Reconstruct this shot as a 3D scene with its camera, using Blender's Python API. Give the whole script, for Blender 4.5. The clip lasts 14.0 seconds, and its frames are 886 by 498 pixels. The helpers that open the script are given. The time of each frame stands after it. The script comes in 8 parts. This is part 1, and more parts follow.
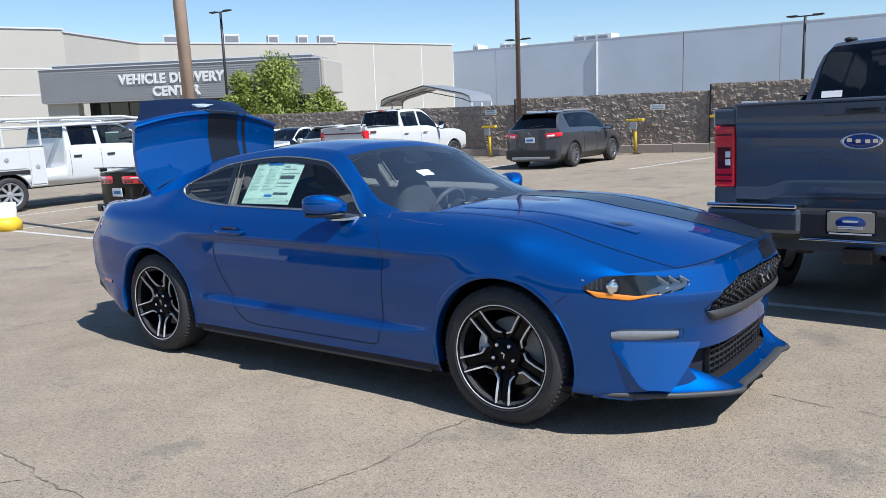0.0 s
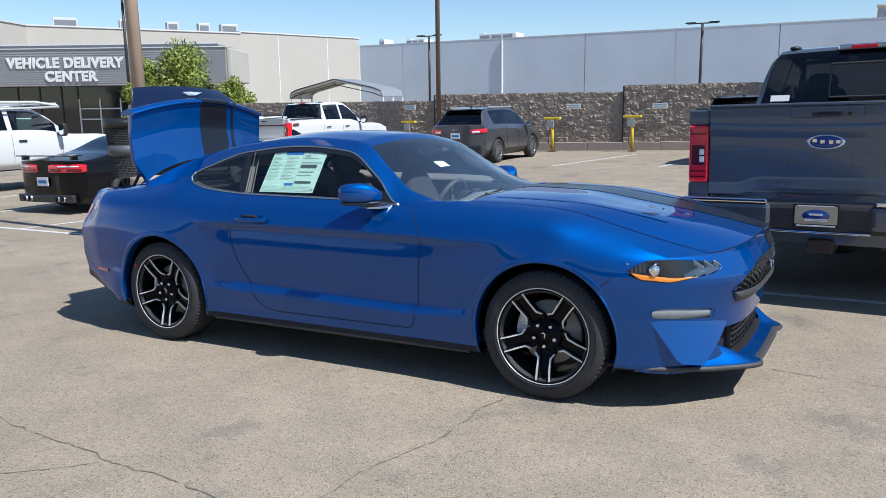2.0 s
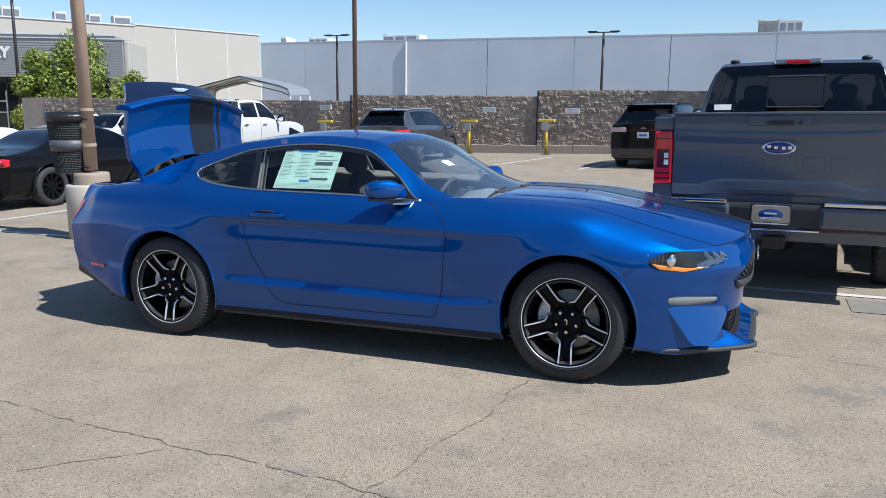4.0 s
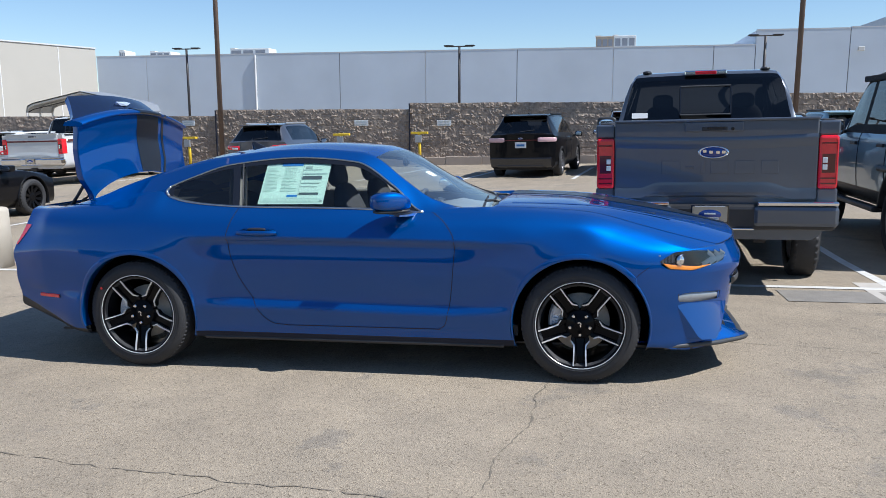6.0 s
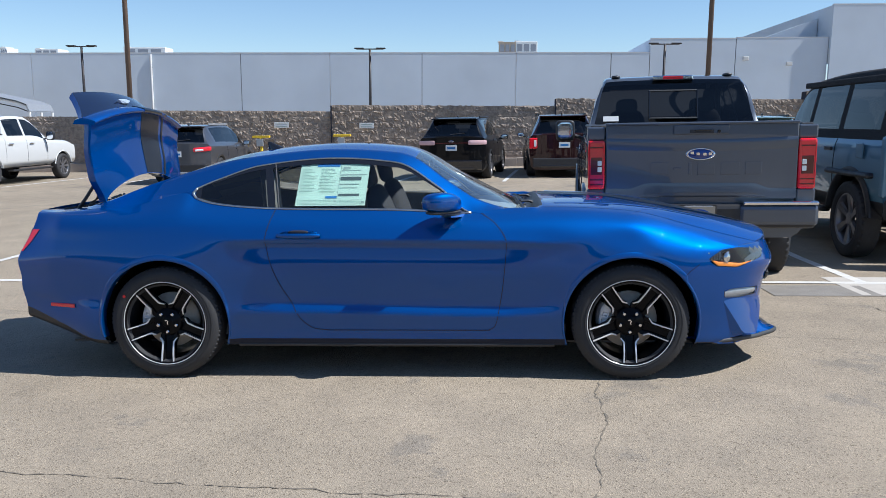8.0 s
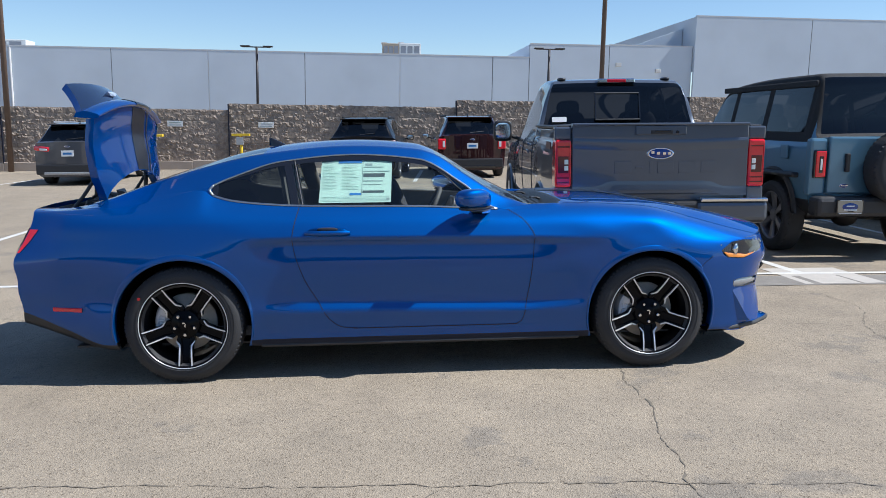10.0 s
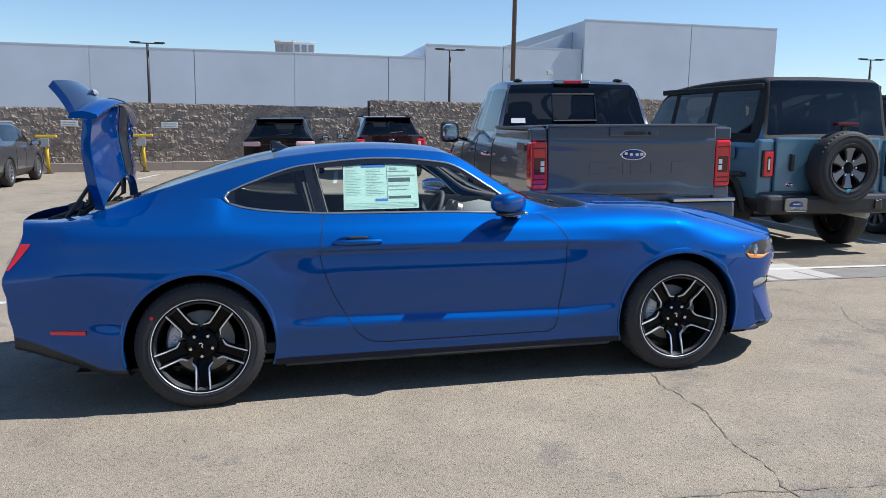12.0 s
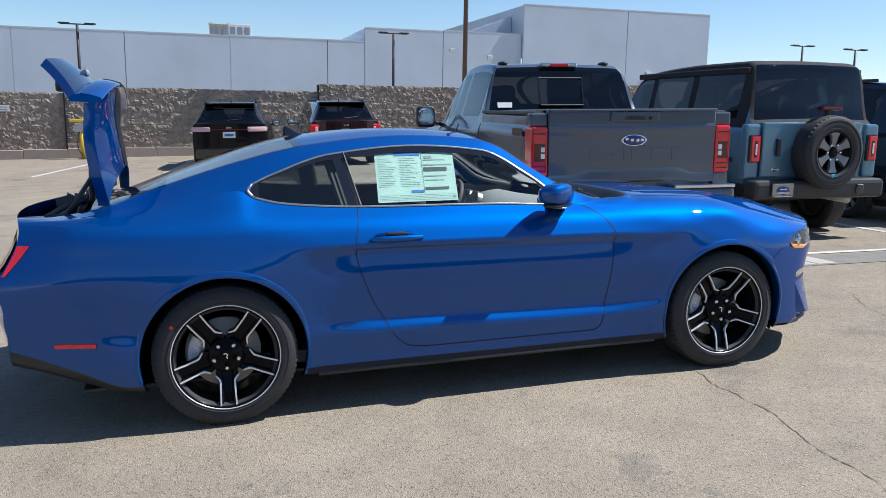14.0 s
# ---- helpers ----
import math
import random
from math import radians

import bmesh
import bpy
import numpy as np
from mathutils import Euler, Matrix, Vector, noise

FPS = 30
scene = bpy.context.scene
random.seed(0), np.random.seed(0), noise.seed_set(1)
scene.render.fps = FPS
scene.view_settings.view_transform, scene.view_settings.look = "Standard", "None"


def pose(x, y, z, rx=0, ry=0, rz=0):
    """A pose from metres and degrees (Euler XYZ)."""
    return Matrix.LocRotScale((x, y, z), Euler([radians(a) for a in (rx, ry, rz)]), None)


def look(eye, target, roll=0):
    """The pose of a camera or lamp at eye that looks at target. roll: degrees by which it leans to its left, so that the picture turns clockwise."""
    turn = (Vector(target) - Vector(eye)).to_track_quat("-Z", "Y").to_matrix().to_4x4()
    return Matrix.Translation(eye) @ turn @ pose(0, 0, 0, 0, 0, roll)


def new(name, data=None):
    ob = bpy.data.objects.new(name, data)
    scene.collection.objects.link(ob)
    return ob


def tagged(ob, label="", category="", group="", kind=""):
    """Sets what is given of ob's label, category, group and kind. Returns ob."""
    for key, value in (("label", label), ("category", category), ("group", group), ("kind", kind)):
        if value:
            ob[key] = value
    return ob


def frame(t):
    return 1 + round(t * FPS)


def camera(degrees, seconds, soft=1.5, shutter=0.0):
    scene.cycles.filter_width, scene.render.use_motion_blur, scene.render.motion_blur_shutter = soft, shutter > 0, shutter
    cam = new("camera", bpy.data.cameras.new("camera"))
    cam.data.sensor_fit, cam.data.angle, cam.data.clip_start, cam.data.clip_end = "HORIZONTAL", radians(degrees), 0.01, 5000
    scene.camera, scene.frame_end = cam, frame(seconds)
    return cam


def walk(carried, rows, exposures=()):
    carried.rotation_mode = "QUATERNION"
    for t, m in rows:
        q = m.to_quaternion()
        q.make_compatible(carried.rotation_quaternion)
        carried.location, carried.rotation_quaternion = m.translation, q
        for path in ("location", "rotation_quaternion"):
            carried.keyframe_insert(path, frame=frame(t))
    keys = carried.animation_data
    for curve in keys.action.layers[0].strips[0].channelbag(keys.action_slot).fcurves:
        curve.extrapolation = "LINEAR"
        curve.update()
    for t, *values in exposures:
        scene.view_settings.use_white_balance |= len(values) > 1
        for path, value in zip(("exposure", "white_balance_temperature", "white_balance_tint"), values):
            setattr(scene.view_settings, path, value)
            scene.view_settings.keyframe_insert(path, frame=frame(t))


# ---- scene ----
cam = camera(58.8, 14.0, 0.75)
PATH = [
    (0, (3.31, -3.933, 1.374), (2.124, -2.348, 1.089), -2.3),
    (0.5, (3.25, -4.176, 1.382), (2.094, -2.57, 1.091), -2.1),
    (1, (3.111, -4.282, 1.366), (1.996, -2.648, 1.069), -1.9),
    (1.5, (2.922, -4.302, 1.375), (1.861, -2.633, 1.074), -1.6),
    (2, (2.83, -4.493, 1.381), (1.854, -2.774, 1.077), -1.1),
    (2.2, (2.795, -4.596, 1.377), (1.847, -2.861, 1.078), -1.1),
    (4.3, (2.182, -5.043, 1.39), (1.5, -3.187, 1.091), -0.5),
    (4.5, (2.08, -5.026, 1.376), (1.447, -3.152, 1.082), -1.0),
    (5, (1.871, -5.04, 1.397), (1.32, -3.139, 1.11), -1.5),
    (5.5, (1.666, -5.212, 1.392), (1.211, -3.284, 1.113), -1.2),
    (6, (1.472, -5.265, 1.376), (1.078, -3.323, 1.102), -1.1),
    (6.5, (1.255, -5.227, 1.386), (0.923, -3.274, 1.116), -1.1),
    (7, (1.039, -5.355, 1.382), (0.776, -3.391, 1.113), -0.9),
    (7.5, (0.844, -5.426, 1.38), (0.64, -3.455, 1.111), -0.9),
    (8, (0.62, -5.348, 1.373), (0.475, -3.372, 1.103), -0.9),
    (8.5, (0.399, -5.405, 1.375), (0.339, -3.424, 1.103), -0.7),
    (8.7, (0.318, -5.446, 1.373), (0.292, -3.464, 1.102), -0.6),
    (10.8, (-0.527, -5.237, 1.358), (-0.285, -3.27, 1.086), -0.9),
    (11, (-0.584, -5.181, 1.361), (-0.325, -3.216, 1.088), -1.0),
    (11.5, (-0.76, -5.093, 1.369), (-0.442, -3.137, 1.096), -0.8),
    (12, (-0.984, -5.075, 1.379), (-0.558, -3.14, 1.106), -0.6),
    (12.5, (-1.114, -4.915, 1.372), (-0.663, -2.987, 1.096), -0.6),
    (13, (-1.279, -4.813, 1.38), (-0.777, -2.898, 1.094), -0.7),
    (13.5, (-1.356, -4.694, 1.384), (-0.792, -2.799, 1.084), -0.7),
    (14, (-1.42, -4.6, 1.39), (-0.845, -2.71, 1.078), -0.7),
]
# the lot slopes a little: LOT turns places on the lot into the upright world
LOT = Vector((0.0224, -0.0239, 1.0)).rotation_difference(Vector((0, 0, 1))).to_matrix().to_4x4()
walk(cam, [(t, LOT @ look(eye, target, roll)) for t, eye, target, roll in PATH], [(0, 0.40, 6250, 10), (14, 0.40, 6250, 10)])

import functools

# ---- world, sun, exposure ----
SUN_FROM = (LOT.to_3x3() @ Vector((0.74, -0.12, 0.98))).normalized()
world = bpy.data.worlds.new("sky")
scene.world = world
world.use_nodes = True
wn = world.node_tree.nodes
sky = wn.new("ShaderNodeTexSky")
sky.sky_type, sky.sun_disc = "NISHITA", False
sky.sun_elevation = math.asin(SUN_FROM.z)
sky.sun_rotation = math.atan2(SUN_FROM.x, SUN_FROM.y)
sky.air_density, sky.dust_density, sky.ozone_density = 1.0, 0.0, 5.5
world.node_tree.links.new(sky.outputs[0], wn["Background"].inputs[0])
wn["Background"].inputs[1].default_value = 0.102
sun = new("sun", bpy.data.lights.new("sun", "SUN"))
sun.data.energy, sun.data.angle, sun.data.color = 5.0, radians(0.53), (1.0, 0.985, 0.955)
sun.matrix_world = look(SUN_FROM * 60, (0, 0, 0))


# ---- materials ----
def base_mat(name):
    m = bpy.data.materials.new(name)
    m.use_nodes = True
    return m, m.node_tree.nodes, m.node_tree.links, m.node_tree.nodes["Principled BSDF"]


def plain(name, color, rough=0.5, metal=0.0, coat=0.0, vary=0.06, scale=6.0, bump=0.0, bump_scale=60.0):
    """A plain material with a little uneven colour and, if asked, fine relief."""
    m, n, l, b = base_mat(name)
    b.inputs["Roughness"].default_value, b.inputs["Metallic"].default_value = rough, metal
    b.inputs["Coat Weight"].default_value, b.inputs["Coat Roughness"].default_value = coat, 0.03
    tc = n.new("ShaderNodeTexCoord")
    if vary > 0:
        t, r = n.new("ShaderNodeTexNoise"), n.new("ShaderNodeMixRGB")
        t.inputs["Scale"].default_value, t.inputs["Detail"].default_value = scale, 6
        l.new(tc.outputs["Object"], t.inputs["Vector"])
        r.inputs[1].default_value = (*[c * (1 - vary) for c in color], 1)
        r.inputs[2].default_value = (*[min(1, c * (1 + vary)) for c in color], 1)
        l.new(t.outputs[0], r.inputs[0]), l.new(r.outputs[0], b.inputs["Base Color"])
    else:
        b.inputs["Base Color"].default_value = (*color, 1)
    if bump > 0:
        t2, bp = n.new("ShaderNodeTexNoise"), n.new("ShaderNodeBump")
        t2.inputs["Scale"].default_value, t2.inputs["Detail"].default_value = bump_scale, 4
        bp.inputs["Strength"].default_value, bp.inputs["Distance"].default_value = bump, 0.01
        l.new(tc.outputs["Object"], t2.inputs["Vector"])
        l.new(t2.outputs[0], bp.inputs["Height"]), l.new(bp.outputs[0], b.inputs["Normal"])
    return m


# ---- building blocks ----
def part(name, bm, material, parent=None, label="", smooth=False, m=None):
    """Links a bmesh as one mesh object, under a thing or a part."""
    me = bpy.data.meshes.new(name)
    bm.to_mesh(me)
    bm.free()
    for mt in material if isinstance(material, (list, tuple)) else (material,):
        me.materials.append(mt)
    if smooth:
        me.shade_smooth()
    ob = new(name, me)
    if parent is not None:
        ob.parent = parent
    if m is not None:
        ob.matrix_basis = m
    return tagged(ob, label)


def thing(name, m, label, category, group="", kind=""):
    ob = new(name)
    ob.empty_display_size = 0.2
    ob.matrix_basis = m
    return tagged(ob, label, category, group, kind)


def box(bm, x0, x1, y0, y1, z0, z1, bevel=0.0, m=None, seg=2):
    early = m is not None and bevel <= 0
    vs = [bm.verts.new(m @ Vector((x, y, z)) if early else (x, y, z)) for x in (x0, x1) for y in (y0, y1) for z in (z0, z1)]
    fs = [bm.faces.new([vs[i] for i in q]) for q in ((0, 1, 3, 2), (4, 6, 7, 5), (0, 4, 5, 1), (2, 3, 7, 6), (0, 2, 6, 4), (1, 5, 7, 3))]
    if bevel > 0:
        es = list({e for f in fs for e in f.edges})
        r = bmesh.ops.bevel(bm, geom=es, offset=bevel, segments=seg, profile=0.5, affect="EDGES")
        vs = list({v for f in r["faces"] for v in f.verts} | {v for v in vs if v.is_valid})
    if m is not None and not early:
        for v in vs:
            if v.is_valid:
                v.co = m @ v.co
    return vs


def boxed(*a, **k):
    bm = bmesh.new()
    box(bm, *a, **k)
    return bm


def lathe(bm, prof, seg=32, m=None, close=False):
    """Turns a profile of (radius, height) about z."""
    rings = []
    for r, z in prof:
        rings.append([bm.verts.new((r * math.cos(2 * math.pi * i / seg), r * math.sin(2 * math.pi * i / seg), z)) for i in range(seg)] if r > 1e-6 else [bm.verts.new((0, 0, z))] * seg)
    for a, b in zip(rings, rings[1:]):
        for i in range(seg):
            q = [a[i], a[(i + 1) % seg], b[(i + 1) % seg], b[i]]
            q = list(dict.fromkeys(q))
            if len(q) > 2:
                bm.faces.new(q)
    vs = list({v for r in rings for v in r})
    if m is not None:
        for v in vs:
            v.co = m @ v.co
    return vs


def tube(bm, pts, r, seg=8, caps=True):
    """A round bar along points; r: one radius or one for each point."""
    pts = [Vector(p) for p in pts]
    rs = r if isinstance(r, (list, tuple)) else [r] * len(pts)
    rings = []
    up = Vector((0, 0, 1))
    for i, p in enumerate(pts):
        d = (pts[min(i + 1, len(pts) - 1)] - pts[max(i - 1, 0)]).normalized()
        a = d.cross(up if abs(d.z) < 0.95 else Vector((1, 0, 0))).normalized()
        b = d.cross(a)
        rings.append([bm.verts.new(p + rs[i] * (math.cos(t) * a + math.sin(t) * b)) for t in (2 * math.pi * k / seg for k in range(seg))])
    for a, b in zip(rings, rings[1:]):
        for i in range(seg):
            bm.faces.new([a[i], a[(i + 1) % seg], b[(i + 1) % seg], b[i]])
    if caps:
        bm.faces.new(rings[0][::-1]), bm.faces.new(rings[-1])


def grid(bm, rows, close=False):
    """Faces between rows of points (all of one length)."""
    vv = [[bm.verts.new(p) for p in r] for r in rows]
    for a, b in zip(vv, vv[1:]):
        n = len(a)
        for i in range(n if close else n - 1):
            bm.faces.new([a[i], a[(i + 1) % n], b[(i + 1) % n], b[i]])
    return vv


def prism(bm, outline, z0, z1):
    a = [bm.verts.new((x, y, z0)) for x, y in outline]
    b = [bm.verts.new((x, y, z1)) for x, y in outline]
    n = len(a)
    for i in range(n):
        bm.faces.new([a[i], a[(i + 1) % n], b[(i + 1) % n], b[i]])
    bm.faces.new(a[::-1]), bm.faces.new(b)


def smooth_step(a, b, x):
    t = min(1, max(0, (x - a) / (b - a)))
    return t * t * (3 - 2 * t)


# ---- ground ----
def ground_z(x, y):
    """The lot falls away from the near side, then runs level to the block wall, and rises to +x."""
    s = smooth_step(2.5, 5.5, y)
    gy = (1 - s) * (-0.0239 * max(min(y, 4), -14)) + s * -0.088
    return 0.0224 * (max(-45, x) if x < 3 else 3 + 3 * (1 - math.exp(-(x - 3) / 3))) + gy


def on_ground(x, y, heading):
    """The pose of a vehicle on the sloping lot. heading: degrees; 0 faces +x, 90 faces +y."""
    d = 0.8
    nrm = Vector((ground_z(x - d, y) - ground_z(x + d, y), ground_z(x, y - d) - ground_z(x, y + d), 2 * d)).normalized()
    q = Vector((0, 0, 1)).rotation_difference(nrm)
    return Matrix.Translation((x, y, ground_z(x, y))) @ q.to_matrix().to_4x4() @ pose(0, 0, 0, 0, 0, heading)


# ---- paint, glass, rubber and metal of the vehicles ----
def car_paint(name, color, metal=0.6, rough=0.3, flake=0.0, coat=1.0):
    m, n, l, b = base_mat(name)
    b.inputs["Base Color"].default_value = (*color, 1)
    b.inputs["Metallic"].default_value, b.inputs["Roughness"].default_value = metal, rough
    b.inputs["Specular IOR Level"].default_value = 0.08
    b.inputs["Coat Weight"].default_value, b.inputs["Coat Roughness"].default_value = coat, 0.02
    tc, t, r = n.new("ShaderNodeTexCoord"), n.new("ShaderNodeTexNoise"), n.new("ShaderNodeMapRange")
    t.inputs["Scale"].default_value, t.inputs["Detail"].default_value = 3.0, 5
    r.inputs["To Min"].default_value, r.inputs["To Max"].default_value = rough * 0.92, rough * 1.1
    l.new(tc.outputs["Object"], t.inputs["Vector"]), l.new(t.outputs[0], r.inputs["Value"]), l.new(r.outputs[0], b.inputs["Roughness"])
    if flake:
        t2, bp = n.new("ShaderNodeTexNoise"), n.new("ShaderNodeBump")
        t2.inputs["Scale"].default_value = 900
        bp.inputs["Strength"].default_value, bp.inputs["Distance"].default_value = flake, 0.002
        l.new(tc.outputs["Object"], t2.inputs["Vector"]), l.new(t2.outputs[0], bp.inputs["Height"]), l.new(bp.outputs[0], b.inputs["Normal"])
    return m


def glass_mat(name, tint, ior=1.5, veil=0.0):
    """Thin car glass: clear through a tint, with a mirror sheen that grows at grazing angles and, if asked, a pale veil
    painted in for bright haze.
    """
    m, n, l, b = base_mat(name)
    n.remove(b)
    tr, gl, fr, mx = n.new("ShaderNodeBsdfTransparent"), n.new("ShaderNodeBsdfGlossy"), n.new("ShaderNodeFresnel"), n.new("ShaderNodeMixShader")
    tr.inputs[0].default_value = (*tint, 1)
    gl.inputs["Color"].default_value = (1, 1, 1, 1)
    gl.inputs["Roughness"].default_value = 0.01
    fr.inputs[0].default_value = ior
    l.new(fr.outputs[0], mx.inputs[0]), l.new(tr.outputs[0], mx.inputs[1]), l.new(gl.outputs[0], mx.inputs[2])
    l.new(mx.outputs[0], n["Material Output"].inputs[0])
    # pale diffuse share lifts the pane, standing in for sky haze on it
    if veil > 0:
        df, m2, t, r = n.new("ShaderNodeBsdfDiffuse"), n.new("ShaderNodeMixShader"), n.new("ShaderNodeTexNoise"), n.new("ShaderNodeMapRange")
        df.inputs[0].default_value = (0.62, 0.66, 0.70, 1)
        t.inputs["Scale"].default_value, t.inputs["Detail"].default_value = 5.0, 6
        r.inputs["To Min"].default_value, r.inputs["To Max"].default_value = veil * 0.6, veil * 1.4
        l.new(t.outputs[0], r.inputs["Value"]), l.new(r.outputs[0], m2.inputs[0])
        l.new(mx.outputs[0], m2.inputs[1]), l.new(df.outputs[0], m2.inputs[2]), l.new(m2.outputs[0], n["Material Output"].inputs[0])
    return m


def lamp_mat(name, color, rough=0.12):
    m = plain(name, color, rough, 0.0, 1.0, 0.15, 40)
    return m


def two_coat_paint(name, deep, flake, share, rough):
    """Pearl paint: a deep ground colour and a metal-flake layer that flares towards the sun, both under one clear coat."""
    m, n, l, b = base_mat(name)
    f = n.new("ShaderNodeBsdfPrincipled")
    mx = n.new("ShaderNodeMixShader")
    tc, t, r = n.new("ShaderNodeTexCoord"), n.new("ShaderNodeTexNoise"), n.new("ShaderNodeMapRange")
    t.inputs["Scale"].default_value, t.inputs["Detail"].default_value = 3.0, 5
    r.inputs["To Min"].default_value, r.inputs["To Max"].default_value = rough * 0.92, rough * 1.1
    l.new(tc.outputs["Object"], t.inputs["Vector"]), l.new(t.outputs[0], r.inputs["Value"])
    for s, c, metal in ((b, deep, 0.0), (f, flake, 1.0)):
        s.inputs["Base Color"].default_value, s.inputs["Metallic"].default_value = (*c, 1), metal
        s.inputs["Specular IOR Level"].default_value = 0.0 if s is b else 0.5
        s.inputs["Coat Weight"].default_value, s.inputs["Coat Roughness"].default_value = 1.0, 0.006
        l.new(r.outputs[0], s.inputs["Roughness"])
    f.inputs["Specular Tint"].default_value = (0.02, 0.35, 0.9, 1)
    mx.inputs[0].default_value = share
    l.new(b.outputs[0], mx.inputs[1]), l.new(f.outputs[0], mx.inputs[2]), l.new(mx.outputs[0], n["Material Output"].inputs[0])
    return m


PAINT = two_coat_paint("metallic_blue_paint", (0.0002, 0.046, 0.18), (0.0002, 0.086, 0.36), 0.63, 0.52)
GLOSS_BLACK = plain("gloss_black", (0.010, 0.010, 0.012), 0.12, 0, 0.8, 0.0)
STRIPE = plain("black_stripe_vinyl", (0.006, 0.007, 0.012), 0.3, 0, 0.25, 0.1)
SATIN_BLACK = plain("satin_black_plastic", (0.022, 0.022, 0.024), 0.45, 0, 0, 0.15, 30, 0.15, 400)
GREY_PLASTIC = plain("grey_plastic", (0.04, 0.041, 0.043), 0.55, 0, 0, 0.1, 30, 0.1, 400)
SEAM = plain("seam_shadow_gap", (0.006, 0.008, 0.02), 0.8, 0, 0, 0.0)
RUBBER = plain("tyre_rubber", (0.028, 0.028, 0.03), 0.72, 0, 0, 0.2, 14, 0.25, 300)
ALLOY = plain("machined_alloy", (0.78, 0.78, 0.78), 0.32, 0.45, 0, 0.08, 60)
BLACK_ALLOY = plain("gloss_black_alloy", (0.005, 0.005, 0.006), 0.3, 0.0, 0.1, 0.1, 30)
LINER = plain("black_felt_arch_liner", (0.004, 0.004, 0.0045), 0.95, 0, 0, 0.2, 30)
for dull in (LINER, BLACK_ALLOY):
    dull.node_tree.nodes["Principled BSDF"].inputs["Specular IOR Level"].default_value = 0.06
STEEL = plain("brake_steel", (0.66, 0.58, 0.48), 0.5, 0.15, 0, 0.15, 40)
CHROME = plain("chrome", (0.75, 0.76, 0.78), 0.1, 1.0, 0, 0.0)
SATIN_CHROME = plain("satin_trim_metal", (0.55, 0.54, 0.52), 0.28, 1.0, 0, 0.05)
GLASS = glass_mat("clear_car_glass", (0.90, 0.95, 0.94))
GLASS_TINT = glass_mat("tinted_car_glass", (0.24, 0.27, 0.27), 1.6, 0.004)
GLASS_BACK = glass_mat("rear_window_glass", (0.20, 0.23, 0.24), 2.1, 0.004)
GLASS_SHIELD = glass_mat("windshield_glass", (0.84, 0.95, 0.97), 2.5, 0.010)
INTERIOR = plain("dark_cabin_plastic", (0.07, 0.072, 0.078), 0.65, 0, 0, 0.15, 20, 0.1, 200)
DASH = plain("grey_dash_top", (0.24, 0.26, 0.27), 0.75, 0, 0, 0.15, 20, 0.1, 200)
LINING = plain("grey_door_lining", (0.24, 0.235, 0.22), 0.7, 0, 0, 0.15, 20, 0.1, 200)
CLOTH = plain("charcoal_seat_cloth", (0.035, 0.037, 0.042), 0.9, 0, 0, 0.25, 80, 0.3, 500)
HEADLINER = plain("grey_headliner", (0.42, 0.42, 0.40), 0.9, 0, 0, 0.1, 60)
LENS = glass_mat("lamp_lens", (0.88, 0.90, 0.92))
LENS_RED = lamp_mat("red_lamp_lens", (0.80, 0.015, 0.03))
LENS_AMBER = lamp_mat("amber_lamp_lens", (0.85, 0.27, 0.03))
LENS_FOG = lamp_mat("ribbed_grey_lens", (0.20, 0.215, 0.23))
LENS_BAR = lamp_mat("pale_light_bar", (0.62, 0.66, 0.66))
LENS_WHITE = lamp_mat("white_lamp_lens", (0.75, 0.77, 0.78))
PAPER = plain("pale_green_paper", (0.40, 0.57, 0.51), 0.7, 0, 0, 0.05, 12)
PAPER_WHITE = plain("white_paper", (0.8, 0.8, 0.78), 0.7, 0, 0, 0.04, 12)
INK = plain("dark_print", (0.05, 0.08, 0.09), 0.7, 0, 0, 0.0)
INK_BLUE = plain("blue_print", (0.02, 0.16, 0.42), 0.6, 0, 0, 0.0)
INK_PALE = plain("pale_grey_print", (0.345, 0.49, 0.445), 0.7, 0, 0, 0.1)
INK_GREY = plain("grey_print", (0.22, 0.31, 0.30), 0.7, 0, 0, 0.1)
RED_DOT = plain("red_paint_dot", (0.45, 0.02, 0.02), 0.6, 0, 0, 0.0)


# ---- wheels ----
def ring_face(bm, pts_a, pts_b):
    a, b = [bm.verts.new(p) for p in pts_a], [bm.verts.new(p) for p in pts_b]
    for i in range(len(a) - 1):
        bm.faces.new([a[i], a[i + 1], b[i + 1], b[i]])


def strip(bm, path, width, z0, z1):
    """A flat raised bar along a path in the wheel's face plane."""
    path = [Vector((x, y)) for x, y in path]
    lo, hi = [], []
    for i, p in enumerate(path):
        d = (path[min(i + 1, len(path) - 1)] - path[max(i - 1, 0)]).normalized()
        n = Vector((-d.y, d.x)) * width / 2
        lo.append(p - n), hi.append(p + n)
    rows = [[(q.x, q.y, z) for q in side] for side, z in ((lo, z0), (lo, z1), (hi, z1), (hi, z0))]
    grid(bm, rows)


TURN_OUT = pose(0, 0, 0, 90, 0, 0)  # the wheel is shaped with its face to +z; this turns the face to -y


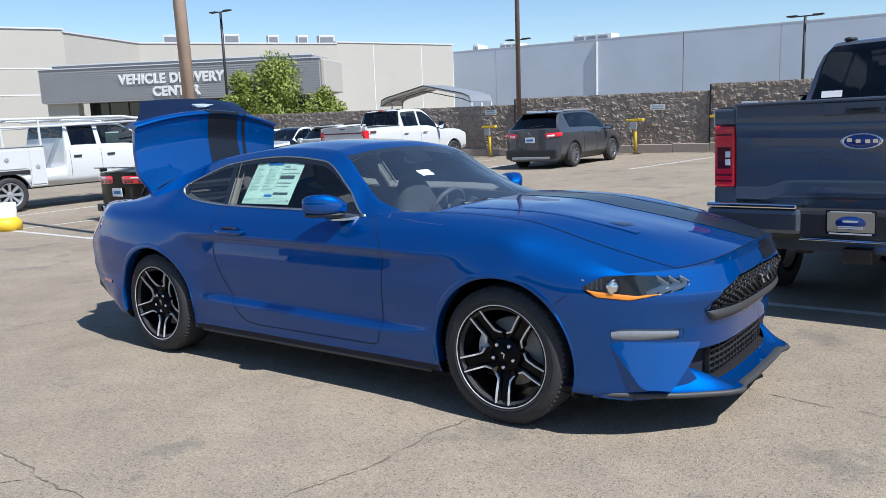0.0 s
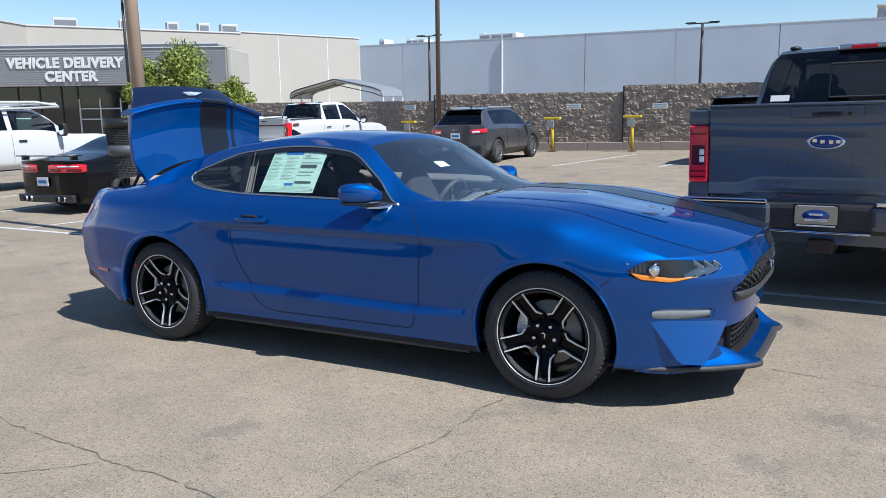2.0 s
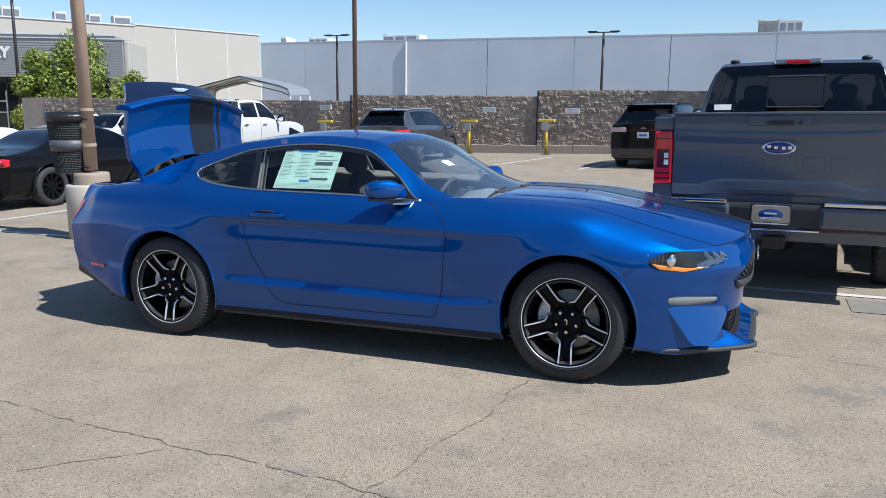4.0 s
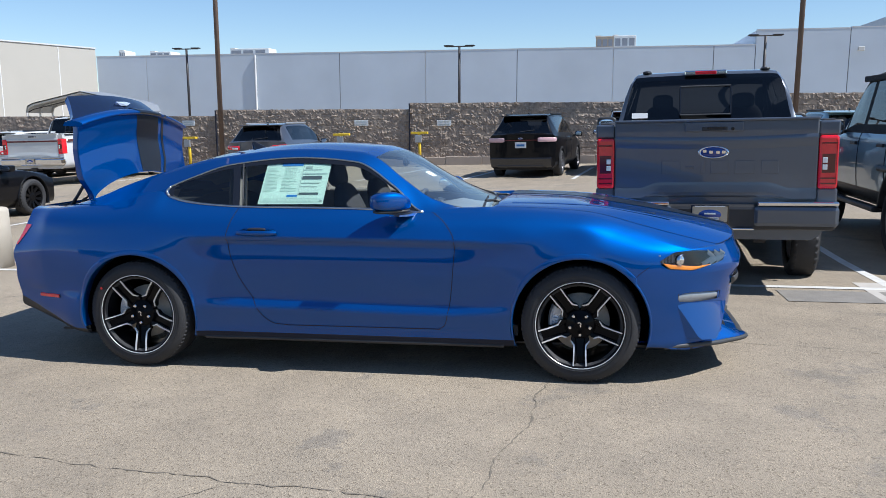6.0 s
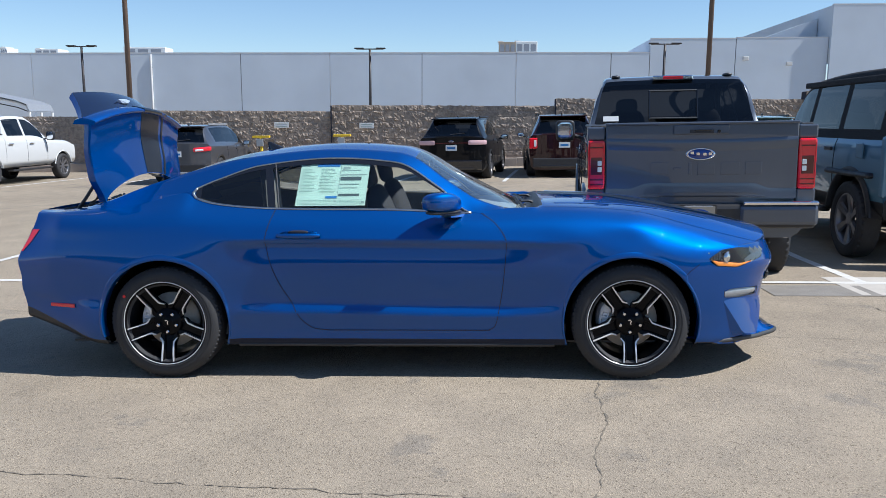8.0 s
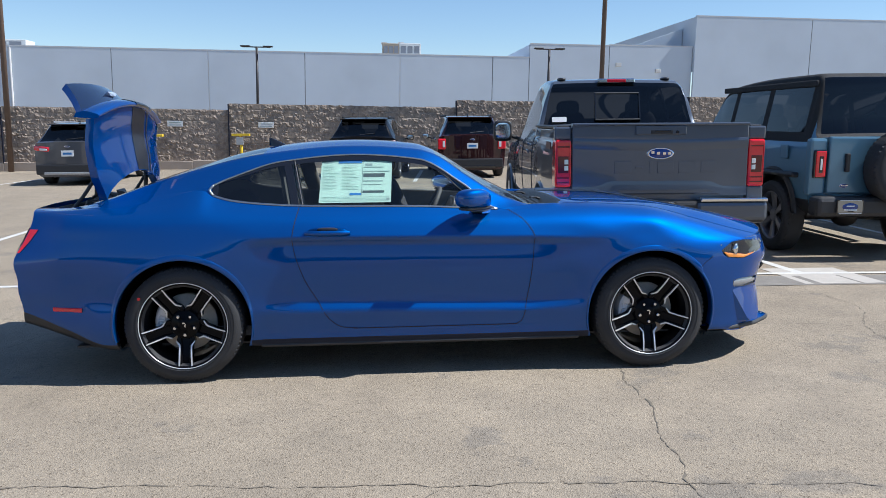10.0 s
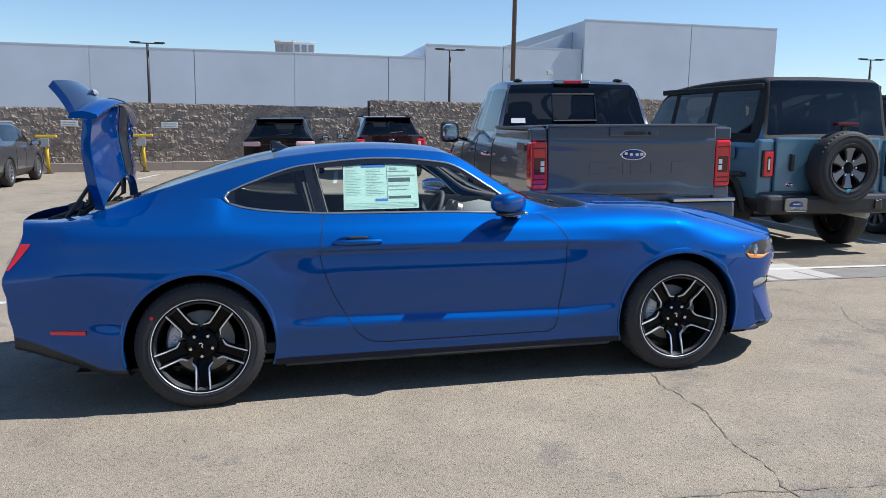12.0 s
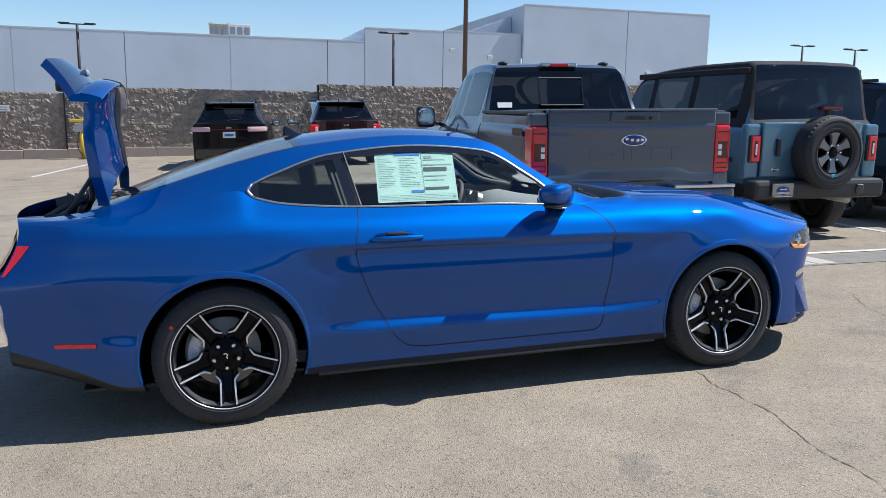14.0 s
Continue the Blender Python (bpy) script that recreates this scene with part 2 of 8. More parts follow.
def tyre_mesh(r, rim, width, blocks=76):
    bm = bmesh.new()
    h = width / 2
    prof = [(rim, -h * 0.86), (rim + 0.012, -h * 0.98), ((r + rim) / 2, -h * 1.04), (r - 0.035, -h * 0.98), (r - 0.012, -h * 0.86),
            (r - 0.003, -h * 0.6), (r, 0), (r - 0.003, h * 0.6), (r - 0.012, h * 0.86), (r - 0.035, h * 0.98), ((r + rim) / 2, h * 1.04), (rim + 0.014, h * 1.0), (rim, h * 0.9), (rim - 0.01, h * 0.8)]
    lathe(bm, prof, 72)
    # raised shoulder blocks and sidewall rings
    for i in range(blocks):
        a = 2 * math.pi * i / blocks
        for s in (-1, 1):
            box(bm, r - 0.04, r - 0.0055, -math.pi * r / blocks * 0.68, math.pi * r / blocks * 0.68, min(s * h * 0.5, s * h * 0.85), max(s * h * 0.5, s * h * 0.85), 0, pose(0, 0, 0, 0, 0, math.degrees(a)))
    for rr in (rim + 0.028, r - 0.05):
        lathe(bm, [(rr - 0.003, h * 1.0), (rr, h * 1.055), (rr + 0.003, h * 1.0)], 64)
    return bm


def sport_wheel(parent, m, dot=False):
    """18-inch black alloy wheel with five pairs of machined spokes."""
    w = part("wheel", tyre_mesh(0.335, 0.232, 0.235), RUBBER, parent, "black tyre on a black and machined alloy wheel", True, m @ TURN_OUT)
    bm = bmesh.new()  # barrel and lip
    lathe(bm, [(0.236, 0.095), (0.25, 0.112), (0.246, 0.118), (0.236, 0.112), (0.226, 0.085), (0.21, 0.03), (0.205, -0.09), (0.236, -0.1)], 64)
    part("rim_barrel", bm, BLACK_ALLOY, w, "", True)
    bm = bmesh.new()
    lathe(bm, [(0.2515, 0.108), (0.2508, 0.1165), (0.2485, 0.1195), (0.2450, 0.1185), (0.2440, 0.115)], 72)
    part("machined_lip", bm, ALLOY, w, "bright machined rim lip", True)
    # spokes, dished towards the hub
    def dish(r):
        return 0.070 + 0.042 * smooth_step(0.05, 0.24, r)
    for k in range(5):
        bm = bmesh.new()
        rows = []
        for r, hw in ((0.045, 0.034), (0.08, 0.05), (0.10, 0.052), (0.125, 0.040), (0.18, 0.039), (0.238, 0.043)):
            zt = dish(r) - 0.006
            rows.append([(r, -hw, zt - 0.035), (r, -hw, zt), (r, -hw * 0.55, zt - 0.004), (r, -hw * 0.45, zt - 0.016), (r, hw * 0.45, zt - 0.016), (r, hw * 0.55, zt - 0.004), (r, hw, zt), (r, hw, zt - 0.035)])
        grid(bm, rows)
        bmesh.ops.rotate(bm, verts=bm.verts, matrix=Matrix.Rotation(-math.pi / 2 + k * 2 * math.pi / 5, 3, "Z"))
        part("spoke", bm, BLACK_ALLOY, w, "")
        for s in (-1, 1):
            bm = bmesh.new()
            lo, hi = [], []
            for r, off, wd in ((0.244, 0.036, 0.0072), (0.18, 0.0335, 0.0070), (0.128, 0.0325, 0.0078), (0.118, 0.0345, 0.010), (0.098, 0.050, 0.0075), (0.094, 0.0535, 0.0035)):
                lo.append((r, s * (off - wd / 2), dish(r) + 0.0015)), hi.append((r, s * (off + wd / 2), dish(r) + 0.0015))
            down = [(a, b, c - 0.012) for a, b, c in lo]
            down2 = [(a, b, c - 0.012) for a, b, c in hi]
            grid(bm, [down, lo, hi, down2] if s > 0 else [down2, hi, lo, down])
            bmesh.ops.rotate(bm, verts=bm.verts, matrix=Matrix.Rotation(-math.pi / 2 + k * 2 * math.pi / 5, 3, "Z"))
            part("spoke_face", bm, ALLOY, w, "bright machined spoke edge")
    bm = bmesh.new()
    lathe(bm, [(0.085, 0.02), (0.085, 0.060), (0.075, 0.072), (0.036, 0.074), (0.033, 0.080), (0.028, 0.083), (0, 0.084)], 40)
    part("hub", bm, BLACK_ALLOY, w, "", True)
    bm = bmesh.new()
    strip(bm, [(-0.012, 0.008), (-0.002, 0.012), (0.006, 0.004), (0.001, -0.006), (0.005, -0.014)], 0.006, 0.083, 0.0865)
    part("hub_emblem", bm, CHROME, w)
    for k in range(5):
        a = math.pi / 2 + (k + 0.0) * 2 * math.pi / 5 + math.pi / 5
        bm = bmesh.new()
        lathe(bm, [(0.0115, 0.06), (0.0115, 0.088), (0.008, 0.092), (0, 0.092)], 6, pose(0.058 * math.cos(a), 0.058 * math.sin(a), 0))
        part("lug_nut", bm, CHROME, w)
    bm = bmesh.new()
    lathe(bm, [(0.0, 0.02), (0.08, 0.02), (0.082, 0.0), (0.165, 0.0), (0.165, -0.045), (0.0, -0.045)], 48)
    part("brake_disc", bm, STEEL, w, "grey steel brake disc", True)
    bm = bmesh.new()
    rows = []
    for k, a in enumerate(np.linspace(math.radians(146), math.radians(212), 25)):
        dip = 0.012 if k in (6, 7, 8, 11, 12, 13, 16, 17, 18) else 0.0
        rows.append([(rr * math.cos(a), rr * math.sin(a), zz) for rr, zz in ((0.10, -0.05), (0.10, 0.022), (0.122, 0.04), (0.130, 0.04 - dip), (0.150, 0.04 - dip), (0.158, 0.04), (0.172, 0.034), (0.185, 0.0), (0.185, -0.05))])
    grid(bm, rows)
    part("brake_caliper", bm, plain("cast_caliper", (0.70, 0.70, 0.71), 0.5, 0.1) if "cast_caliper" not in bpy.data.materials else bpy.data.materials["cast_caliper"], w, "cast grey brake caliper")
    if dot:
        bm = bmesh.new()
        lathe(bm, [(0, 0.0), (0.009, 0.0)], 14, pose(0.285 * math.cos(2.53), 0.285 * math.sin(2.53), 0.1245))
        part("balance_dot", bm, RED_DOT, w, "small red factory paint dot")
    return w


# ---- the blue coupe ----
def spline(keys, col):
    """A smooth curve through keys, by their column col."""
    xs, vs = np.array([k[0] for k in keys]), np.array([k[col] for k in keys], float)
    d = np.diff(vs) / np.diff(xs)
    t = np.zeros_like(vs)
    t[0], t[-1] = d[0], d[-1]
    for i in range(1, len(vs) - 1):
        if d[i - 1] * d[i] > 0:
            w1, w2 = 2 * (xs[i + 1] - xs[i]) + (xs[i] - xs[i - 1]), (xs[i + 1] - xs[i]) + 2 * (xs[i] - xs[i - 1])
            t[i] = (w1 + w2) / (w1 / d[i - 1] + w2 / d[i])

    def f(x):
        x = np.clip(x, xs[0], xs[-1])
        i = np.clip(np.searchsorted(xs, x) - 1, 0, len(xs) - 2)
        h = xs[i + 1] - xs[i]
        u = (x - xs[i]) / h
        return (2 * u**3 - 3 * u**2 + 1) * vs[i] + (u**3 - 2 * u**2 + u) * h * t[i] + (3 * u**2 - 2 * u**3) * vs[i + 1] + (u**3 - u**2) * h * t[i + 1]
    return f


# lines that run along the body: station, half width, height
NOSE, TAIL = 2.26, -2.395
L_FLOOR = [(TAIL, 0.72, 0.33), (-1.8, 0.80, 0.19), (1.8, 0.80, 0.19), (NOSE, 0.80, 0.19)]
L_SILL = [(TAIL, 0.80, 0.365), (-2.1, 0.85, 0.275), (-1.76, 0.905, 0.205), (-0.95, 0.885, 0.20), (0.95, 0.885, 0.20), (1.76, 0.90, 0.215), (NOSE, 0.89, 0.22)]
L_ROCKER = [(TAIL, 0.80, 0.415), (-2.1, 0.880, 0.318), (-1.78, 0.928, 0.235), (-1.5, 0.92, 0.235), (-0.95, 0.905, 0.280), (-0.9, 0.898, 0.285), (0.6, 0.892, 0.282), (1.0, 0.908, 0.285), (NOSE, 0.90, 0.30)]
L_LOW = [(TAIL, 0.81, 0.475), (-2.1, 0.885, 0.455), (-1.75, 0.945, 0.42), (-0.9, 0.923, 0.40), (-0.5, 0.916, 0.40), (0.6, 0.910, 0.378), (1.0, 0.925, 0.40), (1.4, 0.94, 0.42), (NOSE, 0.915, 0.42)]
L_SCALLOP = [(TAIL, 0.815, 0.53), (-2.1, 0.891, 0.49), (-1.5, 0.95, 0.48), (-0.9, 0.918, 0.46), (-0.6, 0.888, 0.452), (0.6, 0.883, 0.43), (0.8, 0.900, 0.43), (1.1, 0.93, 0.46), (NOSE, 0.92, 0.47)]
L_MID = [(TAIL, 0.815, 0.60), (-2.1, 0.902, 0.60), (-1.36, 0.966, 0.64), (-0.9, 0.928, 0.66), (-0.6, 0.919, 0.68), (0.0, 0.917, 0.68), (0.6, 0.917, 0.67), (1.0, 0.93, 0.65), (1.36, 0.952, 0.64), (NOSE, 0.925, 0.55)]
L_UNDER = [(TAIL, 0.805, 0.72), (-2.1, 0.908, 0.74), (-1.36, 0.956, 0.76), (-1.05, 0.944, 0.78), (-0.85, 0.920, 0.786), (-0.7, 0.907, 0.788), (0.0, 0.904, 0.781), (0.6, 0.906, 0.771), (0.95, 0.928, 0.770), (1.36, 0.938, 0.76), (NOSE, 0.925, 0.64)]
L_CREASE = [(TAIL, 0.79, 0.80), (-2.1, 0.895, 0.82), (-1.36, 0.943, 0.82), (-1.05, 0.941, 0.822), (-0.7, 0.943, 0.824), (0.0, 0.939, 0.817), (0.6, 0.937, 0.807), (1.0, 0.934, 0.800), (1.4, 0.923, 0.80), (1.8, 0.927, 0.755), (NOSE, 0.918, 0.69)]
L_SHOULDER = [(TAIL, 0.745, 0.93), (-2.1, 0.868, 0.93), (-1.36, 0.915, 0.92), (-0.9, 0.897, 0.92), (0.0, 0.88, 0.915), (0.6, 0.88, 0.905), (1.0, 0.885, 0.90), (1.36, 0.885, 0.888), (1.8, 0.885, 0.82), (NOSE, 0.885, 0.74)]
L_BELT = [(TAIL, 0.70, 0.975), (-2.1, 0.787, 0.985), (-1.75, 0.80, 0.998), (-1.5, 0.775, 1.035), (-1.27, 0.735, 1.09), (-1.18, 0.755, 1.055), (-1.08, 0.775, 1.03), (-0.9, 0.79, 1.010), (-0.7, 0.796, 0.998), (0.0, 0.80, 0.985), (0.46, 0.80, 0.962), (0.7, 0.81, 0.955), (1.0, 0.80, 0.957), (1.36, 0.79, 0.94), (1.8, 0.80, 0.86), (NOSE, 0.82, 0.757)]
L_DLO = [(TAIL, 0.66, 0.985), (-2.1, 0.70, 0.99), (-1.8, 0.705, 1.02), (-1.5, 0.72, 1.07), (-1.27, 0.733, 1.095), (-1.1, 0.69, 1.16), (-0.81, 0.635, 1.25), (-0.38, 0.612, 1.286), (0.0, 0.63, 1.256), (0.264, 0.715, 1.107), (0.46, 0.799, 0.965), (0.7, 0.74, 0.985), (0.9, 0.705, 0.985), (1.36, 0.69, 0.962), (1.8, 0.69, 0.878), (NOSE, 0.66, 0.768)]
L_RAIL = [(TAIL, 0.5, 0.985), (-2.1, 0.56, 0.995), (-1.9, 0.60, 1.025), (-1.5, 0.60, 1.15), (-1.26, 0.585, 1.22), (-0.95, 0.56, 1.29), (-0.4, 0.53, 1.336), (0.0, 0.54, 1.312), (0.1, 0.555, 1.283), (0.3, 0.632, 1.150), (0.5, 0.705, 1.030), (0.7, 0.70, 0.972), (0.8, 0.69, 0.955), (0.87, 0.63, 0.995), (1.36, 0.55, 0.978), (1.8, 0.53, 0.91), (NOSE, 0.50, 0.785)]
L_HALF = [(TAIL, 0.3, 0.985), (-2.1, 0.3, 1.0), (-1.95, 0.3, 1.025), (-1.5, 0.3, 1.175), (-0.95, 0.28, 1.325), (-0.4, 0.28, 1.369), (0.0, 0.28, 1.344), (0.1, 0.28, 1.312), (0.37, 0.32, 1.152), (0.7, 0.35, 0.985), (0.80, 0.35, 0.945), (0.87, 0.33, 1.008), (1.24, 0.30, 1.0), (1.6, 0.29, 0.948), (2.0, 0.28, 0.872), (NOSE, 0.28, 0.803)]
L_TOP = [(TAIL, 0, 0.985), (-2.1, 0, 1.005), (-1.95, 0, 1.03), (-1.5, 0, 1.182), (-0.95, 0, 1.335), (-0.65, 0, 1.370), (-0.4, 0, 1.378), (0.0, 0, 1.352), (0.1, 0, 1.320), (0.37, 0, 1.157), (0.7, 0, 0.990), (0.80, 0, 0.945), (0.87, 0, 1.010), (1.24, 0, 0.998), (1.6, 0, 0.943), (2.0, 0, 0.868), (NOSE, 0, 0.81)]
LINES = [L_FLOOR, L_SILL, L_ROCKER, L_LOW, L_SCALLOP, L_MID, L_UNDER, L_CREASE, L_SHOULDER, L_BELT, L_DLO, L_RAIL, L_HALF, L_TOP]
CURVES = [(spline(k, 1), spline(k, 2)) for k in LINES]
STEPS = [3, 4, 5, 3, 5, 8, 2, 6, 6, 10, 5, 8, 8]
KNOT = [sum(STEPS[:i]) for i in range(len(STEPS) + 1)]
SHARP = {2, 3, 4, 6, 7, 9, 10, 11}


def edge_at(i, x):
    """How crisp line i of the body is at station x: door creases fade into the haunches, window lines end with the cabin."""
    if i not in SHARP:
        return 0.0
    if i < 5:
        return 0.35 + 0.65 * smooth_step(-1.0, -0.75, x) * (1 - smooth_step(0.7, 0.95, x))
    if i < 8:
        return smooth_step(-1.1, -0.8, x) * (1 - smooth_step(0.85, 1.12, x))
    return smooth_step(-2.0, -1.5, x) * (1 - smooth_step(0.6, 0.85, x))


@functools.lru_cache(maxsize=None)
def section(x):
    """The half section of the body at a station, from the floor's edge to the middle of the top."""
    ctrl = np.array([(float(fy(x)), float(fz(x))) for fy, fz in CURVES])
    ext = np.vstack([2 * ctrl[0] - ctrl[1], ctrl, [(-ctrl[-2][0], ctrl[-2][1])]])
    out = []
    for i, n in enumerate(STEPS):
        p0, p1, p2, p3 = ext[i], ext[i + 1], ext[i + 2], ext[i + 3]
        for k in range(n):
            u = k / n
            h = (2 * u**3 - 3 * u**2 + 1, u**3 - 2 * u**2 + u, 3 * u**2 - 2 * u**3, u**3 - u**2)
            a, b = np.linalg.norm(p1 - p0) + 1e-6, np.linalg.norm(p2 - p1) + 1e-6
            c = np.linalg.norm(p3 - p2) + 1e-6
            m1 = ((p1 - p0) / a - (p2 - p0) / (a + b) + (p2 - p1) / b) * b
            m2 = ((p2 - p1) / b - (p3 - p1) / (b + c) + (p3 - p2) / c) * b
            s1, s2 = edge_at(i, x), edge_at(i + 1, x)
            k1, k2 = (1 - s1) * m1 + s1 * (p2 - p1), (1 - s2) * m2 + s2 * (p2 - p1)
            hard = h[0] * p1 + h[1] * k1 + h[2] * p2 + h[3] * k2
            out.append(hard)
    out.append(ctrl[-1])
    return np.array(out)


def plan_warp(x, y, z=0.5):
    """Rounds the nose and the tail in plan, and leans the upper tail forward."""
    f = 0.5 * smooth_step(1.2, NOSE, x) * (abs(y) / 0.92) ** 3.8
    r = 0.15 * smooth_step(1.6, -TAIL, -x) * (abs(y) / 0.92) ** 1.7 + (0.08 * smooth_step(0.72, 0.96, z) - 0.035 * math.exp(-((z - 0.69) / 0.08) ** 2) - 0.018 * math.exp(-((z - 0.54) / 0.07) ** 2)) * smooth_step(1.9, -TAIL, -x)
    return x - f + r


STATIONS = np.concatenate([np.linspace(TAIL, -1.30, 62), np.linspace(-1.28, 0.46, 90), np.linspace(0.48, NOSE, 92)])
SECTIONS = {round(float(x), 5): section(float(x)) for x in STATIONS}


def skin(x, s):
    """A point of the right flank: station x, and s the step along the section."""
    sec = section(x)
    i = min(int(s), len(sec) - 2)
    y, z = sec[i] + (sec[i + 1] - sec[i]) * (s - i)
    return Vector((plan_warp(x, y, z), -y, z))


def skin_at(x, z):
    """The point of the flank at a station and a height below the belt."""
    sec = section(x)
    lo, hi = KNOT[1], KNOT[9]
    s = float(np.interp(z, sec[lo:hi + 1, 1], np.arange(lo, hi + 1)))
    return skin(x, s), s


def coupe(m):
    car = thing("coupe", m, "glossy metallic blue two-door coupe with open boot lid parked on asphalt", "car")
    ns = len(STATIONS)
    pts = []
    for x in STATIONS:
        pts.append([(plan_warp(float(x), y, z), -y, z) for y, z in SECTIONS[round(float(x), 5)]])
    P = np.array(pts)
    nr = P.shape[1]
    # round wheel arches: pull the edge on to the circle
    ARCH, HUB = 0.381, 0.335
    dead = np.zeros((ns, nr), bool)
    for hx in (-1.36, 1.36):
        dx, dz = P[:, :, 0] - hx, P[:, :, 2] - HUB
        r = np.hypot(dx, dz)
        dead |= (r < ARCH) & (P[:, :, 1] < -0.6)
    def face_dead(i, j):
        return dead[i, j] and dead[i + 1, j] and dead[i, j + 1] and dead[i + 1, j + 1]
    alive = np.zeros((ns, nr), bool)
    for i in range(ns - 1):
        for j in range(nr - 1):
            if not face_dead(i, j):
                alive[i:i + 2, j:j + 2] = True
    for i in range(ns):
        for j in range(nr):
            if dead[i, j] and alive[i, j]:
                hx = -1.36 if P[i, j, 0] < 0 else 1.36
                v = np.array([P[i, j, 0] - hx, P[i, j, 2] - HUB])
                v *= ARCH / np.linalg.norm(v)
                P[i, j, 0], P[i, j, 2] = hx + v[0], HUB + v[1]
    # normals of the whole skin, so that panels meet without a seam in the light
    du, dv = np.gradient(P, axis=0), np.gradient(P, axis=1)
    N = np.cross(du, dv)
    N /= np.linalg.norm(N, axis=2, keepdims=True) + 1e-9
    K = KNOT
    # the flank's normals lean into those of the nose, so that the corner reads as one round form
    m = 16
    for j in range(K[1], K[9] + 1):
        yy = -P[-1, j, 1]
        e = np.array([1.0, -2.06 * (yy / 0.92) ** 2.8, 0.0])
        avg = e / np.linalg.norm(e) + N[-1, j]
        avg /= np.linalg.norm(avg)
        for i in range(ns - m, ns):
            w = ((i - (ns - m - 1)) / m) ** 2
            v = (1 - w) * N[i, j] + w * avg
            N[i, j] = v / np.linalg.norm(v)

    def door_front(z):
        return np.interp(z, [0.2, 0.285, 0.4, 0.6, 0.8, 0.88, 0.97], [0.575, 0.58, 0.61, 0.64, 0.655, 0.62, 0.50])

    def door_rear(z):
        return np.interp(z, [0.2, 0.285, 0.33, 0.45, 0.6, 0.81, 0.99], [-0.44, -0.45, -0.52, -0.60, -0.68, -0.735, -0.70])

    def kind(i, j):
        x = 0.5 * (STATIONS[i] + STATIONS[i + 1])
        px = P[i:i + 2, j:j + 2, 0].mean()
        z = P[i:i + 2, j:j + 2, 2].mean()
        if j < K[1]:
            return "floor_pan"
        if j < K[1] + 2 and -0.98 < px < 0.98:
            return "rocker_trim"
        if j < K[2]:
            return "sill" if -1.15 < px < 1.15 else ("rear_valance" if px < 0 else "front_bumper_side")
        if K[9] <= j < K[10] and -1.195 < x < 0.46:
            return "quarter_window" if x < -0.715 - (z - 1.0) * 0.2 else "door_window"
        if j >= K[11]:
            if x < -1.96:
                return None
            if x < -0.93:
                return "rear_window"
            if x < 0.10:
                return "roof"
            if x < 0.79:
                return "windshield"
            if x < 0.865:
                return "cowl"
            return "hood"
        if j >= K[10]:
            return "hood" if x > 0.865 else "cowl" if x > 0.62 and j > K[11] - 2 else "roof_side"
        if j < K[9] and door_rear(z) < px < door_front(z) and j >= K[2]:
            return "door"
        if px > 0.4:
            return "front_fender" if px > 0.5 or j < K[9] else "roof_side"
        if x < -0.4 and j < K[9]:
            return "quarter_panel"
        return "roof_side" if j >= K[9] else "quarter_panel"

    groups = {}
    for i in range(ns - 1):
        for j in range(nr - 1):
            if face_dead(i, j):
                continue
            k = kind(i, j)
            if k:
                groups.setdefault(k, []).append((i, j))
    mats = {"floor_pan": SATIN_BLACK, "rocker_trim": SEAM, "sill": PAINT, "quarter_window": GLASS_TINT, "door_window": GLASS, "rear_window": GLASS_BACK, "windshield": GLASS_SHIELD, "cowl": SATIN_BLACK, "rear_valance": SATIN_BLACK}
    both = {"roof", "windshield", "rear_window", "hood", "cowl"}
    for k, cells in groups.items():
        sides = ((1, -1),) if k in both else ((1,), (-1,))
        for ss in sides:
            verts, faces, norms, index = [], [], [], {}
            for s in ss:
                for i, j in cells:
                    f = []
                    for a, b in ((i, j), (i + 1, j), (i + 1, j + 1), (i, j + 1)):
                        key = (a, b, s if b < nr - 1 else 1)
                        if key not in index:
                            index[key] = len(verts)
                            verts.append((P[a, b, 0], s * P[a, b, 1], P[a, b, 2]))
                            nn = N[a, b] if b < nr - 1 else np.array([N[a, b, 0], 0, N[a, b, 2]])
                            norms.append((nn[0], s * nn[1], nn[2]))
                        f.append(index[key])
                    f = f if s > 0 else f[::-1]
                    if len(set(f)) > 2:
                        faces.append(list(dict.fromkeys(f)))
            me = bpy.data.meshes.new(k)
            me.from_pydata(verts, [], faces)
            me.materials.append(mats.get(k, PAINT))
            me.shade_smooth()
            me.normals_split_custom_set_from_vertices([Vector(n).normalized() for n in norms])
            ob = new(k, me)
            ob.parent = car
            ob.visible_shadow = not ("window" in k or k == "windshield")
            if k == "windshield":
                tagged(ob, "clear raked windshield glass")
    return car, P, N


def ribbon(name, line, width, parent, material, lift=0.0015, label=""):
    """A thin strip on the skin along a line of (point, along-side vector, normal)."""
    bm = bmesh.new()
    a, b = [], []
    for p, side, n in line:
        a.append(p - side * width / 2 + n * lift), b.append(p + side * width / 2 + n * lift)
    grid(bm, [a, b])
    return part(name, bm, material, parent, label)


def flank_line(xz):
    """Points on the right flank through (station, height) pairs, with side vectors and normals."""
    out = []
    for x, z in xz:
        p, s = skin_at(x, z)
        px, pz = skin(x + 0.01, s), skin(x, min(s + 0.3, KNOT[9]))
        n = (px - p).cross(pz - p).normalized()
        if n.y > 0:
            n = -n
        out.append((p, n))
    line = []
    for i, (p, n) in enumerate(out):
        d = (out[min(i + 1, len(out) - 1)][0] - out[max(i - 1, 0)][0]).normalized()
        line.append((p, d.cross(n).normalized(), n))
    return line


